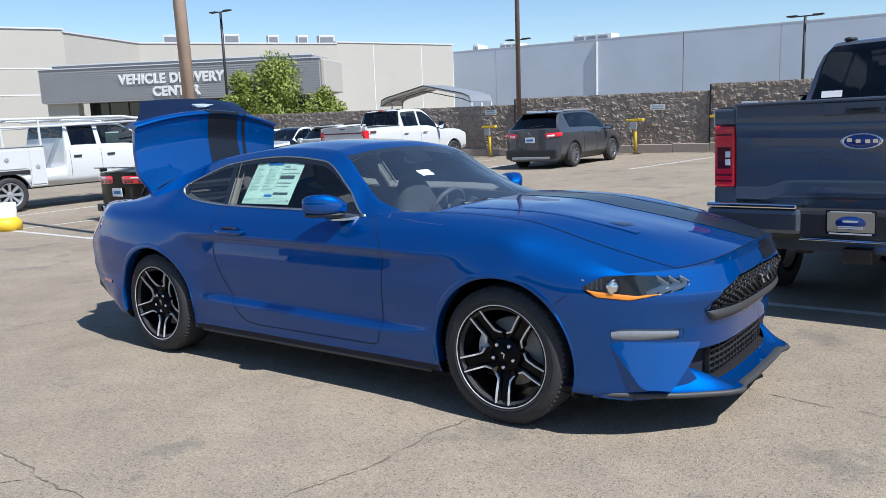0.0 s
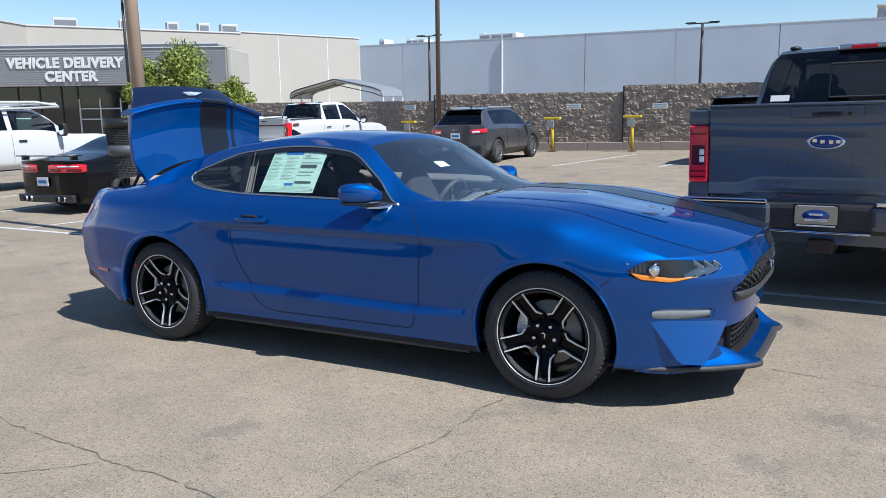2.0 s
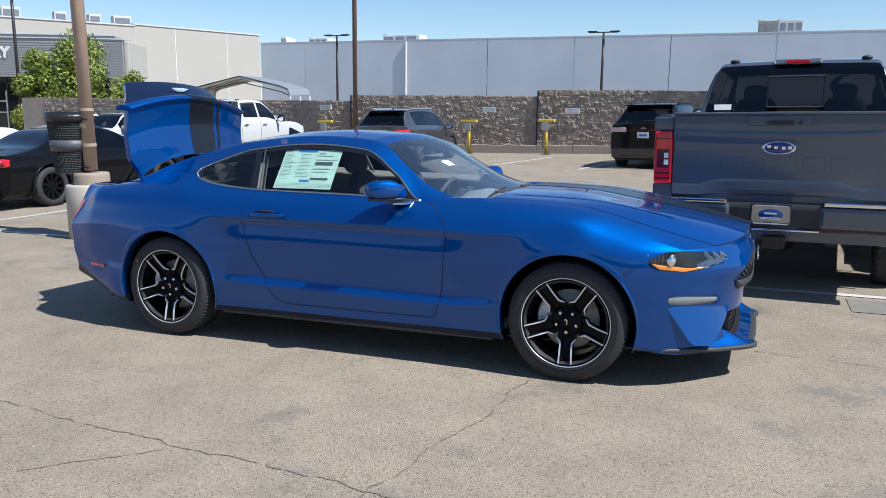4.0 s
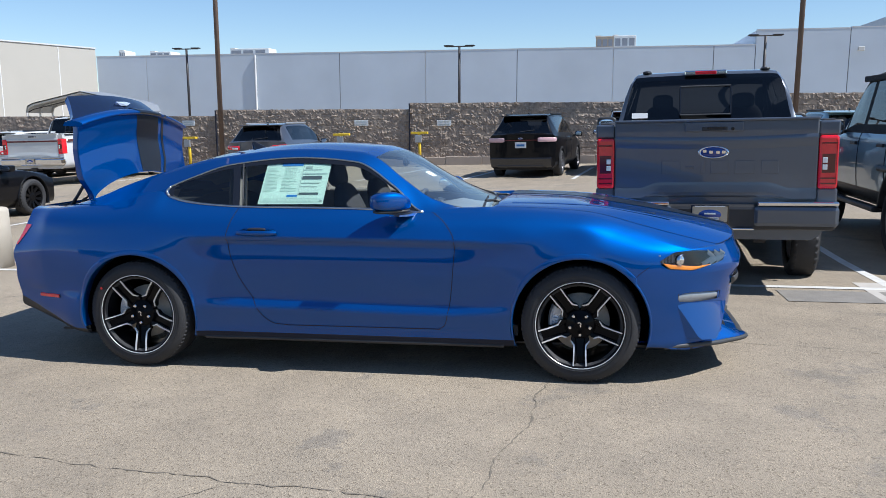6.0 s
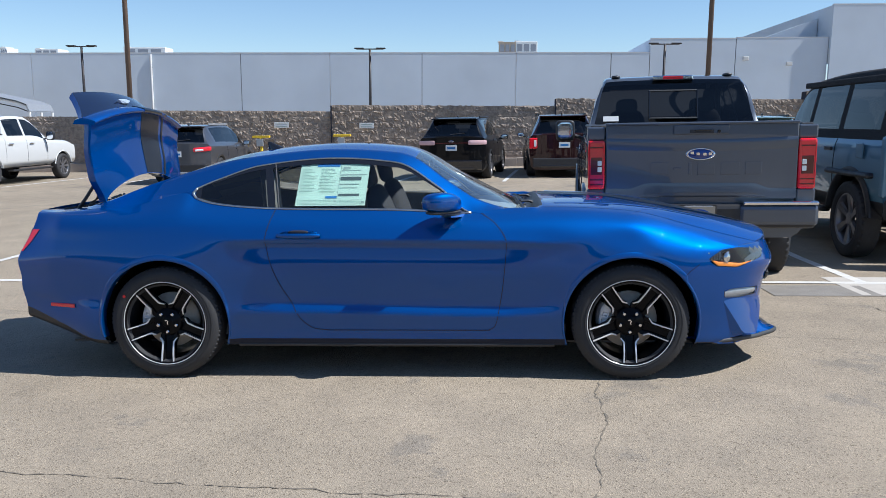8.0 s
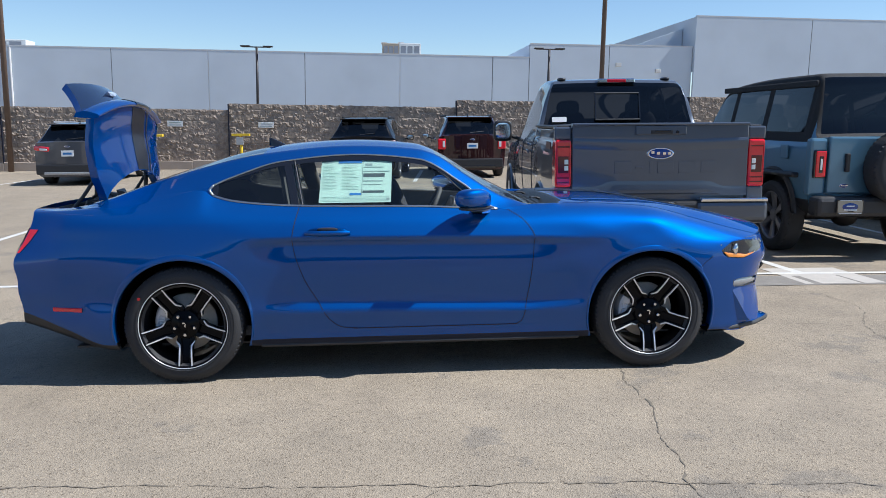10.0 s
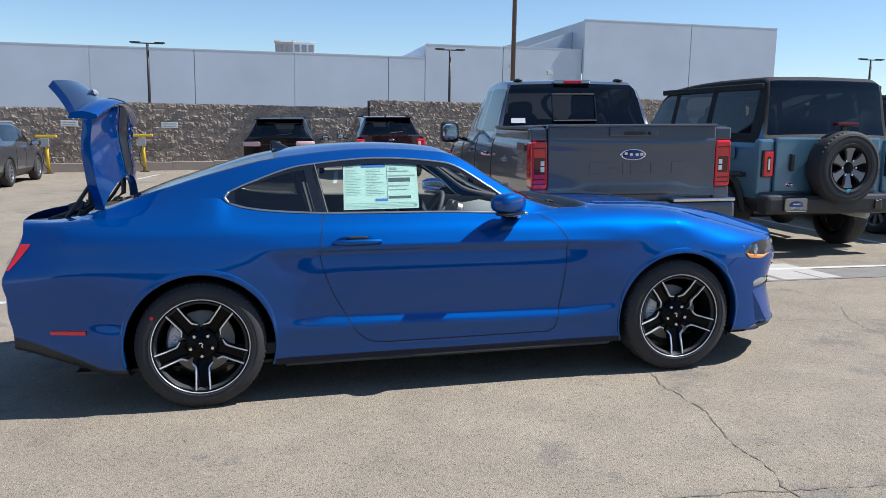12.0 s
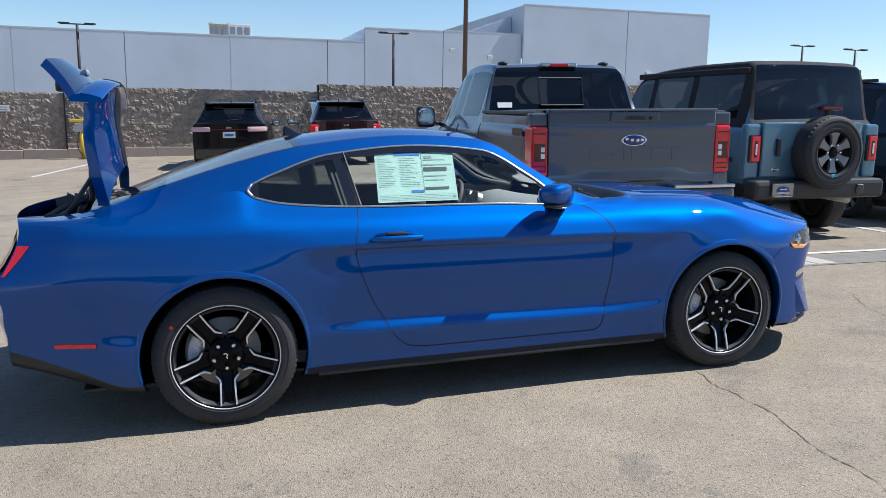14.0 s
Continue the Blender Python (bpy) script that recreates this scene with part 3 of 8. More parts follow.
def dense(keys, n):
    """Evenly more points along a polyline of pairs, rounded by a spline."""
    k = np.array(keys, float)
    t = np.concatenate([[0], np.cumsum(np.hypot(*np.diff(k, axis=0).T))])
    tt = np.linspace(0, t[-1], n)
    fx, fz = spline([(a, b) for a, b in zip(t, k[:, 0])], 1), spline([(a, b) for a, b in zip(t, k[:, 1])], 1)
    return [(float(fx(u)), float(fz(u))) for u in tt]


def mirrored(line):
    f = Vector((1, -1, 1))
    return [(p * f, s * f, n * f) for p, s, n in line]


BULGE_Z, BULGE_X = [0.19, 0.3, 0.42, 0.50, 0.57, 0.625, 0.645, 0.71, 0.765, 0.81], [-0.03, -0.026, -0.014, 0.0, 0.026, 0.053, 0.055, 0.028, 0.003, 0.0]


def nose_x(y, z, half=0.9):
    u = min(1, abs(y) / half)
    return plan_warp(NOSE, y) + float(np.interp(z, BULGE_Z, BULGE_X)) * (1 - u**4)


class Opening:
    """A region of the nose between an upper and a lower chain of (y, z)."""

    def __init__(self, top, low, sym=False):
        if sym:
            top = top + [(-y, z) for y, z in top[::-1] if y < -1e-6]
            low = low + [(-y, z) for y, z in low[::-1] if y < -1e-6]
        self.ty, self.tz = [p[0] for p in top], [p[1] for p in top]
        self.ly, self.lz = [p[0] for p in low], [p[1] for p in low]
        self.y0, self.y1 = self.ty[0], self.ty[-1]

    def flip(self):
        return Opening([(-y, z) for y, z in zip(self.ty, self.tz)][::-1], [(-y, z) for y, z in zip(self.ly, self.lz)][::-1])

    def zt(self, y):
        return float(np.interp(y, self.ty, self.tz))

    def zl(self, y):
        return float(np.interp(y, self.ly, self.lz))

    def holds(self, y, z):
        return self.y0 < y < self.y1 and self.zl(y) < z < self.zt(y)

    def snap(self, y, z):
        c = [(abs(z - self.zt(y)), y, self.zt(y)), (abs(z - self.zl(y)), y, self.zl(y)), (abs(y - self.y0), self.y0, z), (abs(y - self.y1), self.y1, z)]
        return min(c)[1:]

    def patch(self, off, ny=24, nz=8, grow=0.0, surf=nose_x):
        """A grid that fills the opening, moved off the nose by off (a number or a function of u, v)."""
        rows = []
        for i in range(ny + 1):
            u = i / ny
            y = self.y0 + (self.y1 - self.y0) * u
            zl, zt = self.zl(y) - grow, self.zt(y) + grow
            rows.append([(surf(y, zl + (zt - zl) * k / nz) + (off(u, k / nz) if callable(off) else off), y, zl + (zt - zl) * k / nz) for k in range(nz + 1)])
        bm = bmesh.new()
        grid(bm, rows if surf is not nose_x else rows[::-1])
        return bm

    def walls(self, depth, off=0.0, ny=24, surf=nose_x):
        """The walls of the opening, going in from the skin."""
        loop = [(self.y0 + (self.y1 - self.y0) * i / ny, 1) for i in range(ny + 1)] + [(self.y1 - (self.y1 - self.y0) * i / ny, 0) for i in range(ny + 1)]
        pts = [(y, self.zt(y) if up else self.zl(y)) for y, up in loop]
        bm = bmesh.new()
        grid(bm, [[(surf(y, z) + off, y, z) for y, z in pts], [(surf(y, z) + off - depth, y, z) for y, z in pts]], True)
        return bm


HEADLAMP = Opening([(-0.908, 0.705), (-0.865, 0.748), (-0.80, 0.752), (-0.625, 0.722)], [(-0.908, 0.705), (-0.885, 0.655), (-0.816, 0.638), (-0.747, 0.66), (-0.66, 0.68), (-0.625, 0.722)])
FOGLAMP = Opening([(-0.85, 0.513), (-0.80, 0.516), (-0.636, 0.500)], [(-0.85, 0.470), (-0.80, 0.462), (-0.636, 0.457)])
VENT = Opening([(-0.85, 0.45), (-0.82, 0.458), (-0.55, 0.428)], [(-0.85, 0.44), (-0.808, 0.25), (-0.725, 0.236), (-0.55, 0.42)])
GRILLE = Opening([(-0.57, 0.58), (-0.49, 0.655), (-0.33, 0.70), (0, 0.706)], [(-0.57, 0.574), (-0.50, 0.572), (0, 0.570)], True)
INTAKE = Opening([(-0.62, 0.352), (-0.557, 0.392), (0, 0.388)], [(-0.62, 0.345), (-0.52, 0.222), (0, 0.218)], True)


LAMP_RIB = plain("grey_lamp_rib", (0.30, 0.33, 0.37), 0.3, 0.0, 0, 0.1, 30)
LAMP_BACK = plain("dark_lamp_back", (0.045, 0.06, 0.085), 0.3, 0.0, 0, 0.25, 30)


def coupe_front(car, N):
    outline = [(float(y), float(z)) for y, z in section(NOSE)][KNOT[0]:]
    openings = [HEADLAMP, HEADLAMP.flip(), FOGLAMP, FOGLAMP.flip(), GRILLE, INTAKE]
    n = 96
    V, F = [], []
    for yy, z in outline:
        for k in range(n + 1):
            V.append([yy * (2 * k / n - 1), z])
    V = np.array(V)
    inside = np.array([next((o + 1 for o, op in enumerate(openings) if op.holds(y, z)), 0) for y, z in V])
    w = n + 1
    for j in range(len(outline) - 1):
        for k in range(n):
            q = [j * w + k, j * w + k + 1, (j + 1) * w + k + 1, (j + 1) * w + k]
            if all(inside[a] for a in q):
                continue
            F.append(q)
    for q in F:
        for a in q:
            if inside[a]:
                V[a] = openings[inside[a] - 1].snap(*V[a])
                inside[a] = 0
    verts = [(nose_x(y, z), y, z) for i, (y, z) in enumerate(V)]
    used = sorted({a for q in F for a in q})
    idx = {a: i for i, a in enumerate(used)}
    me = bpy.data.meshes.new("front_bumper")
    me.from_pydata([verts[a] for a in used], [], [[idx[a] for a in q] for q in F])
    me.materials.append(PAINT)
    me.shade_smooth()
    norms = []
    for a in used:
        j, k = a // w, a % w
        y, z = V[a]
        d = 0.004
        own = Vector((1, -(nose_x(y + d, z) - nose_x(y - d, z)) / (2 * d), -(nose_x(y, z + d) - nose_x(y, z - d)) / (2 * d))).normalized()
        u = abs(2 * k / n - 1)
        if KNOT[1] <= j <= KNOT[9]:
            e = Vector(N[-1, j])
            e.y = -abs(e.y) if k < n / 2 else abs(e.y)
            own = own.lerp(e, smooth_step(0.75, 1.0, u)).normalized()
        norms.append(own)
    me.normals_split_custom_set_from_vertices(norms)
    new("front_bumper", me).parent = car
    # upper grille: dark back, honeycomb, frame
    part("grille_surround", GRILLE.walls(0.05, 0.004, 40), GLOSS_BLACK, car)
    part("grille_back", GRILLE.patch(-0.05, 40, 6), SEAM, car)
    bm = bmesh.new()
    r = 0.024
    for a in range(-18, 19):
        for b in range(-5, 6):
            cy, cz = a * r * 1.5, 0.638 + b * r * 1.0 + (r * 0.5 if a % 2 else 0)
            if not GRILLE.holds(cy, cz) or GRILLE.zt(cy) - cz < 0.006:
                continue
            rows = []
            for rr, off in ((r * 0.62, -0.034), (r * 0.60, -0.018), (r * 0.50, -0.016), (r * 0.44, -0.03)):
                rows.append([(nose_x(cy + rr * math.cos(t), cz) + off, cy + rr * math.cos(t), cz + rr * 0.86 * math.sin(t)) for t in (math.pi / 3 * k for k in range(6))])
            grid(bm, rows, True)
    part("grille_mesh", bm, SATIN_BLACK, car, "black honeycomb grille mesh")
    bm = bmesh.new()  # running-horse badge kept as a plain slanted shape
    for (y0, z0, y1, z1, h) in ((-0.07, 0.652, 0.05, 0.660, 0.016), (-0.055, 0.640, -0.02, 0.612, 0.010), (0.02, 0.645, 0.055, 0.618, 0.010), (0.045, 0.662, 0.075, 0.676, 0.016), (-0.075, 0.66, -0.10, 0.668, 0.008)):
        a = math.degrees(math.atan2(z1 - z0, y1 - y0))
        ln = math.hypot(y1 - y0, z1 - z0)
        box(bm, -0.006, 0.006, -ln / 2, ln / 2, -h / 2, h / 2, 0.004, pose(nose_x(0, 0.65) - 0.002, (y0 + y1) / 2, (z0 + z1) / 2, a, 0, 0))
    part("grille_badge", bm, CHROME, car, "chrome badge of a plain slanted shape")
    trim = Opening([(-0.56, 0.568), (0, 0.566)], [(-0.56, 0.562), (-0.51, 0.512), (0, 0.508)], True)
    part("grille_lower_trim", trim.patch(lambda u, v: 0.006 + 0.014 * math.sin(math.pi * min(1, v * 1.0)), 40, 6), GREY_PLASTIC, car, "matt grey bar under the grille", True)
    # lower intake
    part("intake_surround", INTAKE.walls(0.06, 0.0, 40), SATIN_BLACK, car)
    part("intake_back", INTAKE.patch(-0.06, 40, 4), SEAM, car)
    bm = bmesh.new()
    for k in range(4):
        z = 0.262 + k * 0.030
        grid(bm, [[(nose_x(y, z) - d, y, z + e) for y in np.linspace(-0.42, 0.42, 30)] for d, e in ((0.05, 0), (0.03, 0.004), (0.03, -0.004), (0.05, -0.002))])
    for y in np.linspace(-0.42, 0.42, 19):
        box(bm, nose_x(y, 0.33) - 0.05, nose_x(y, 0.33) - 0.031, y - 0.003, y + 0.003, 0.245, 0.375)
    part("lower_grille", bm, SATIN_BLACK, car)
    # lamps
    for op, s in ((HEADLAMP, 1), (HEADLAMP.flip(), -1)):
        hl = part("headlamp", op.patch(-0.024, 24, 6), LAMP_BACK, car, "dark headlamp with three slanted light bars and amber marker")
        part("housing_wall", op.walls(0.026, -0.001), plain("lamp_housing", (0.05, 0.055, 0.065), 0.35, 0.0) if "lamp_housing" not in bpy.data.materials else bpy.data.materials["lamp_housing"], hl)
        part("lens", op.patch(0.001, 24, 6), LENS, hl, "clear lamp lens", True)
        for k in range(3):
            bm = bmesh.new()
            y0 = -0.712 + 0.037 * k
            for (ya, za, yb, zb) in ((y0 - 0.062, 0.664 + 0.008 * k, y0 + 0.006, 0.701 + 0.003 * k), (y0 + 0.006, 0.701 + 0.003 * k, y0 - 0.024, 0.738 - 0.003 * k)):
                pa = [(nose_x(ya, za) - 0.0075, ya, za), (nose_x(yb, zb) - 0.0065, yb, zb)]
                rows = [[(x + dx, s * (y + 0.5 * e), z + (e if zb < 0.715 else -e)) for x, y, z in pa] for dx, e in ((0, -0.013), (0.006, -0.011), (0.006, 0.011), (0, 0.013))]
                grid(bm, rows)
            part("light_bar", bm, LENS_BAR, hl, "white slanted running-light bar")
        bm = bmesh.new()
        lathe(bm, [(0.0, 0.012), (0.018, 0.009), (0.028, 0.0), (0.034, 0.006), (0.037, -0.004), (0.037, -0.03)], 28, Matrix.Translation((nose_x(-0.835, 0.70) - 0.014, s * -0.835, 0.70)) @ pose(0, 0, 0, 90, 0, 62 if s > 0 else 118))
        part("projector", bm, CHROME, hl, "round chrome projector", True)
        for k in range(5):
            y = -0.862 - 0.009 * k
            bm = boxed(nose_x(y, 0.70) - 0.024, nose_x(y, 0.70) - 0.014, s * y - 0.0012, s * y + 0.0012, 0.69, 0.735)
            part("reflector_rib", bm, LAMP_RIB, hl)
        amb = Opening([(-0.900, 0.691), (-0.880, 0.682), (-0.80, 0.661), (-0.745, 0.667)], [(-0.900, 0.688), (-0.882, 0.659), (-0.816, 0.643), (-0.745, 0.663)])
        amb = amb if s > 0 else amb.flip()
        part("marker_lens", amb.patch(lambda u, v: 0.0035 + 0.003 * math.sin(math.pi * v), 16, 4), LENS_AMBER, hl, "amber side marker lens")
    for op in (FOGLAMP, FOGLAMP.flip()):
        fl = part("fog_lamp", op.patch(lambda u, v: -0.012 + 0.012 * math.sin(math.pi * v), 16, 6), LENS_FOG, car, "white bar-shaped lamp in the bumper", True)
        part("lamp_bezel", op.walls(0.03, 0.003), SATIN_BLACK, fl)
    for op, s in ((VENT, 1), (VENT.flip(), -1)):  # upturned corner facets above the splitter
        def out(y, z):
            return nose_x(y, z) + 0.0015 + 0.34 * (op.zt(y) - z)
        part("bumper_facet", op.patch(0.0, 24, 10, surf=out), PAINT, car, "bright upturned facet of the bumper corner", True)
        edge = [(y, op.zt(y) + (op.zl(y) - op.zt(y)) * k) for y, k in [(op.ly[0], 0.0)] + [(float(y), 1.0) for y in np.linspace(op.y0, op.y1, 40)]]
        bm = bmesh.new()
        grid(bm, [[(out(y, z), y, z) for y, z in edge], [(nose_x(y, z) - 0.004, y, z) for y, z in edge]])
        part("facet_edge", bm, PAINT, car)
    # splitter lip
    bm = bmesh.new()
    ys = np.linspace(-0.885, 0.885, 61)

    def lip(y, d):
        a = abs(y)
        push = 0.02 + 0.075 * (1 - smooth_step(0.40, 0.62, a)) + 0.035 * smooth_step(0.3, 0.42, a) * (1 - smooth_step(0.62, 0.9, a))
        return plan_warp(NOSE, y) - 0.03 + push + d
    rise = lambda y: 0.030 * smooth_step(0.45, 0.9, abs(y))
    grid(bm, [[(lip(y, d), y, z + rise(y)) for y in ys] for d, z in ((-0.035, 0.2), (-0.012, 0.20), (0.0, 0.197), (0.004, 0.186), (0.0, 0.176), (-0.05, 0.174), (-0.16, 0.178))])
    part("front_splitter", bm, GREY_PLASTIC, car, "matt dark grey splitter lip", True)
    bm = bmesh.new()
    grid(bm, [[(lip(y, d), y, z + rise(y)) for y in ys] for d, z in ((-0.17, 0.216), (-0.03, 0.202))])
    part("lower_plate", bm, PAINT, car, "", True)
    for s in (1, -1):  # painted wings on the splitter, beside the intake
        bm = bmesh.new()
        rows = []
        for a in np.linspace(0.36, 0.80, 16):
            h = 0.085 * smooth_step(0.34, 0.56, a) * (1 - 0.55 * smooth_step(0.6, 0.82, a))
            rows.append([(lip(a, -0.012 - d), s * a, 0.2005 + rise(a) + h * e) for d, e in ((0, 0), (0.02, 0.12), (0.05, 0.5), (0.085, 1.0), (0.12, 1.15))])
        grid(bm, rows if s > 0 else [r[::-1] for r in rows])
        part("lower_wing", bm, PAINT, car, "", True)


def coupe_rear(car):
    outline = [(float(y), float(z)) for y, z in section(TAIL)]
    n = 60
    lamp = Opening([(-0.755, 0.885), (-0.45, 0.915)], [(-0.755, 0.80), (-0.735, 0.745), (-0.45, 0.735)])
    def tail_x(y, z, half=0.9):
        u = min(1, abs(y) / half)
        return plan_warp(TAIL, y, z) - float(np.interp(z, [0.3, 0.42, 0.5, 0.62, 0.7, 0.9, 0.985], [0.01, 0.02, 0.03, 0.03, 0.01, 0.0, 0.0])) * (1 - u**4)
    for name, lo, hi, mt in (("rear_diffuser", 0.0, 0.385, SATIN_BLACK), ("rear_bumper", 0.385, 0.72, PAINT), ("tail_panel", 0.72, 1.2, PAINT)):
        bm = bmesh.new()
        rows = []
        for yy, z in outline:
            if lo - 0.02 <= z <= hi + 0.02:
                rows.append([(tail_x(yy * (2 * k / n - 1), z, max(yy, 0.02)), yy * (2 * k / n - 1), z) for k in range(n + 1)])
        grid(bm, rows[::-1])
        part(name, bm, mt, car, "", True)
    for op in (lamp, lamp.flip()):
        tl = part("tail_lamp", op.patch(-0.008, 16, 6, surf=tail_x), LENS_RED, car, "red tail lamp of three upright bars")
        for k in range(3):
            y = op.y0 + (op.y1 - op.y0) * (0.2 + 0.3 * k)
            for name, ya, yb, off, mt in (("lamp_bar", y - 0.026, y + 0.026, -0.016, LENS_RED), ("bar_gap", y + 0.030, y + 0.037, -0.013, GLOSS_BLACK)):
                bar = Opening([(ya, 0.895), (yb, 0.895)], [(ya, 0.757), (yb, 0.757)])
                part(name, bar.patch(lambda u, v: off + 0.006 * (2 * v - 1) ** 4, 6, 8, surf=tail_x), mt, tl, "", True)
    mid = Opening([(-0.49, 0.905), (0, 0.91)], [(-0.49, 0.735), (0, 0.73)], True)
    part("tail_trim", mid.patch(-0.005, 24, 5, surf=tail_x), GLOSS_BLACK, car, "gloss black panel between the tail lamps", True)
    for s in (-1, 1):
        bm = bmesh.new()
        lathe(bm, [(0.035, -0.1), (0.04, -0.095), (0.04, 0.09), (0.036, 0.092), (0.034, 0.088), (0.034, -0.05)], 24, pose(TAIL + 0.20, s * 0.56, 0.305, 0, -90, 0))
        part("exhaust_tip", bm, CHROME, car, "polished exhaust tip", True)
    for s in (1, -1):  # the lamps wrap round the corners
        rows = []
        for v in np.linspace(0, 1, 8):
            z = 0.755 + 0.13 * v
            row = [skin_at(TAIL + 0.004 + (0.012 + 0.04 * v) * u, z) for u in np.linspace(0, 1, 6)]
            rows.append([(p.x, s * (p.y - 0.004), p.z) for p, _ in row])
        bm = bmesh.new()
        grid(bm, rows if s > 0 else rows[::-1])
        part("side_lens", bm, LENS_RED, car, "red end of a tail lamp on the flank", True)
    # reflectors on the flanks
    for s in (1, -1):
        line = flank_line([(x, 0.437) for x in np.linspace(-2.20, -1.98, 8)])
        line = line if s > 0 else mirrored(line)
        bm = bmesh.new()
        grid(bm, [[p + sd * w + nn * h for p, sd, nn in line] for w, h in ((-0.012, 0.001), (-0.008, 0.006), (0.008, 0.006), (0.012, 0.001))])
        part("side_reflector", bm, LENS_RED, car, "slim red side reflector")


def coupe_openings(car, P):
    """Arch lips and liners, seams, window trim, sills."""
    def flank_y(x, z):
        """The half width of the flank at a place, between the stations."""
        xs = P[:, KNOT[5], 0]
        i = int(np.clip(np.searchsorted(xs, x) - 1, 0, len(xs) - 2))
        w = [float(np.interp(z, P[k, KNOT[1]:KNOT[8] + 1, 2], -P[k, KNOT[1]:KNOT[8] + 1, 1])) for k in (i, i + 1)]
        return w[0] + (w[1] - w[0]) * (x - xs[i]) / (xs[i + 1] - xs[i])

    for hx in (-1.36, 1.36):
        for s in (1, -1):
            bm = bmesh.new()
            rows = []
            for a in np.linspace(math.radians(-13), math.radians(193), 72):
                c, sn = math.cos(a), math.sin(a)
                w = 0.032 * (0.35 + 0.65 * smooth_step(-0.1, 0.75, sn)) * (0.45 if hx > 0 and c > 0.75 else 1)
                row = []
                for r, d in ((0.381 + w, -0.002), (0.379 + w, 0.0004), (0.374 + w * 0.9, 0.0012), (0.392, 0.0022), (0.383, 0.0022), (0.379, 0.0), (0.377, -0.01), (0.379, -0.06)):
                    row.append((hx + r * c, -s * (flank_y(hx + max(r, 0.383) * c, 0.335 + max(r, 0.383) * sn) + d), 0.335 + r * sn))
                rows.append(row)
            grid(bm, rows if s > 0 else [r[::-1] for r in rows])
            part("arch_lip", bm, PAINT, car, "", True)
            bm = bmesh.new()
            rows = [[(hx + r * math.cos(a), s * y, max(0.19, 0.335 + r * math.sin(a))) for r, y in ((0.379, -0.89), (0.392, -0.80), (0.392, -0.50), (0.05, -0.50))] for a in np.linspace(math.radians(-20), math.radians(200), 40)]
            grid(bm, rows)
            part("wheel_arch_liner", bm, LINER, car)
    door_f = dense([(0.50, 0.968), (0.60, 0.90), (0.655, 0.80), (0.64, 0.60), (0.61, 0.40), (0.585, 0.31), (0.55, 0.288)], 44)
    door_r = dense([(-0.70, 0.992), (-0.735, 0.81), (-0.68, 0.60), (-0.60, 0.45), (-0.53, 0.34), (-0.46, 0.297), (-0.38, 0.290)], 44)
    door_b = [(x, 0.2885) for x in np.linspace(-0.40, 0.56, 40)]
    wing = dense([(2.150, 0.595), (2.19, 0.635), (2.235, 0.672)], 10)
    for keys, w in ((door_f, 0.004), (door_r, 0.004), (door_b, 0.005), (wing, 0.003)):
        line = flank_line(keys)
        ribbon("panel_seam", line, w, car, SEAM)
        ribbon("panel_seam", mirrored(line), w, car, SEAM)
    # trim round the side windows
    for s in (1, -1):
        f = Vector((1, s, 1))
        xs = np.linspace(-1.195, 0.455, 80)
        belt = [skin(float(x), KNOT[9]) for x in xs]
        top = [skin(float(x), KNOT[10]) for x in xs]
        for name, ln, r0, mt, dy in (("belt_trim", belt, 0.007, SATIN_CHROME, -0.002), ("window_trim", top, 0.0055, SATIN_CHROME, -0.002)):
            bm = bmesh.new()
            tube(bm, [(p + Vector((0, dy, 0))) * f for p in ln], r0, 6)
            part(name, bm, mt, car, "satin metal window trim", True)
        bm = bmesh.new()
        tube(bm, [(skin(-1.195 - 0.022 * math.sin(math.pi * k / 8), KNOT[9] + (KNOT[10] - KNOT[9]) * k / 8) + Vector((0, -0.002, 0))) * f for k in range(9)], 0.0075, 6)
        part("window_end_trim", bm, SATIN_CHROME, car, "satin metal window trim", True)
        bm = bmesh.new()
        grid(bm, [[(skin(x, KNOT[9] + (KNOT[10] - KNOT[9]) * k / 8) + Vector((0, -0.002, 0))) * f for k in range(9)] for x in (-1.20, -1.165)])
        part("window_border", bm, GLOSS_BLACK, car)
        bm = bmesh.new()  # black border under the upper trim and the pillar between door and quarter window
        inner = [skin(float(x), KNOT[10] - (1.1 if -1.2 < x < 0.40 else 0.4)) for x in xs]
        grid(bm, [[(p + Vector((0, -0.002, 0))) * f for p in top], [(p + Vector((0, -0.002, 0))) * f for p in inner]])
        part("window_border", bm, GLOSS_BLACK, car)
        bm = bmesh.new()
        a, b = [], []
        for k in range(KNOT[9], KNOT[10] + 1):
            u = (k - KNOT[9]) / (KNOT[10] - KNOT[9])
            a.append((skin(-0.745 - 0.055 * u, k) + Vector((0, -0.003, 0))) * f), b.append((skin(-0.700 - 0.055 * u, k) + Vector((0, -0.003, 0))) * f)
        grid(bm, [a, b])
        part("b_pillar", bm, GLOSS_BLACK, car)
        bm = bmesh.new()
        tube(bm, [p + Vector((0.020, -0.001 * s, 0)) for p in b], 0.004, 6)
        part("pillar_strip", bm, GREY_PLASTIC, car)
        bm = bmesh.new()  # triangular cap at the mirror
        a = [(skin(float(x), KNOT[9]) + Vector((0, -0.003, 0))) * f for x in np.linspace(0.26, 0.45, 8)]
        b = [(skin(float(x), KNOT[9] + 9 * min(1, max(0, (x - 0.24) / 0.10))) + Vector((0, -0.003, 0))) * f for x in np.linspace(0.26, 0.45, 8)]
        grid(bm, [a, b])
        part("sail_cap", bm, GLOSS_BLACK, car)
        bm = bmesh.new()  # bright lower edge of the sill
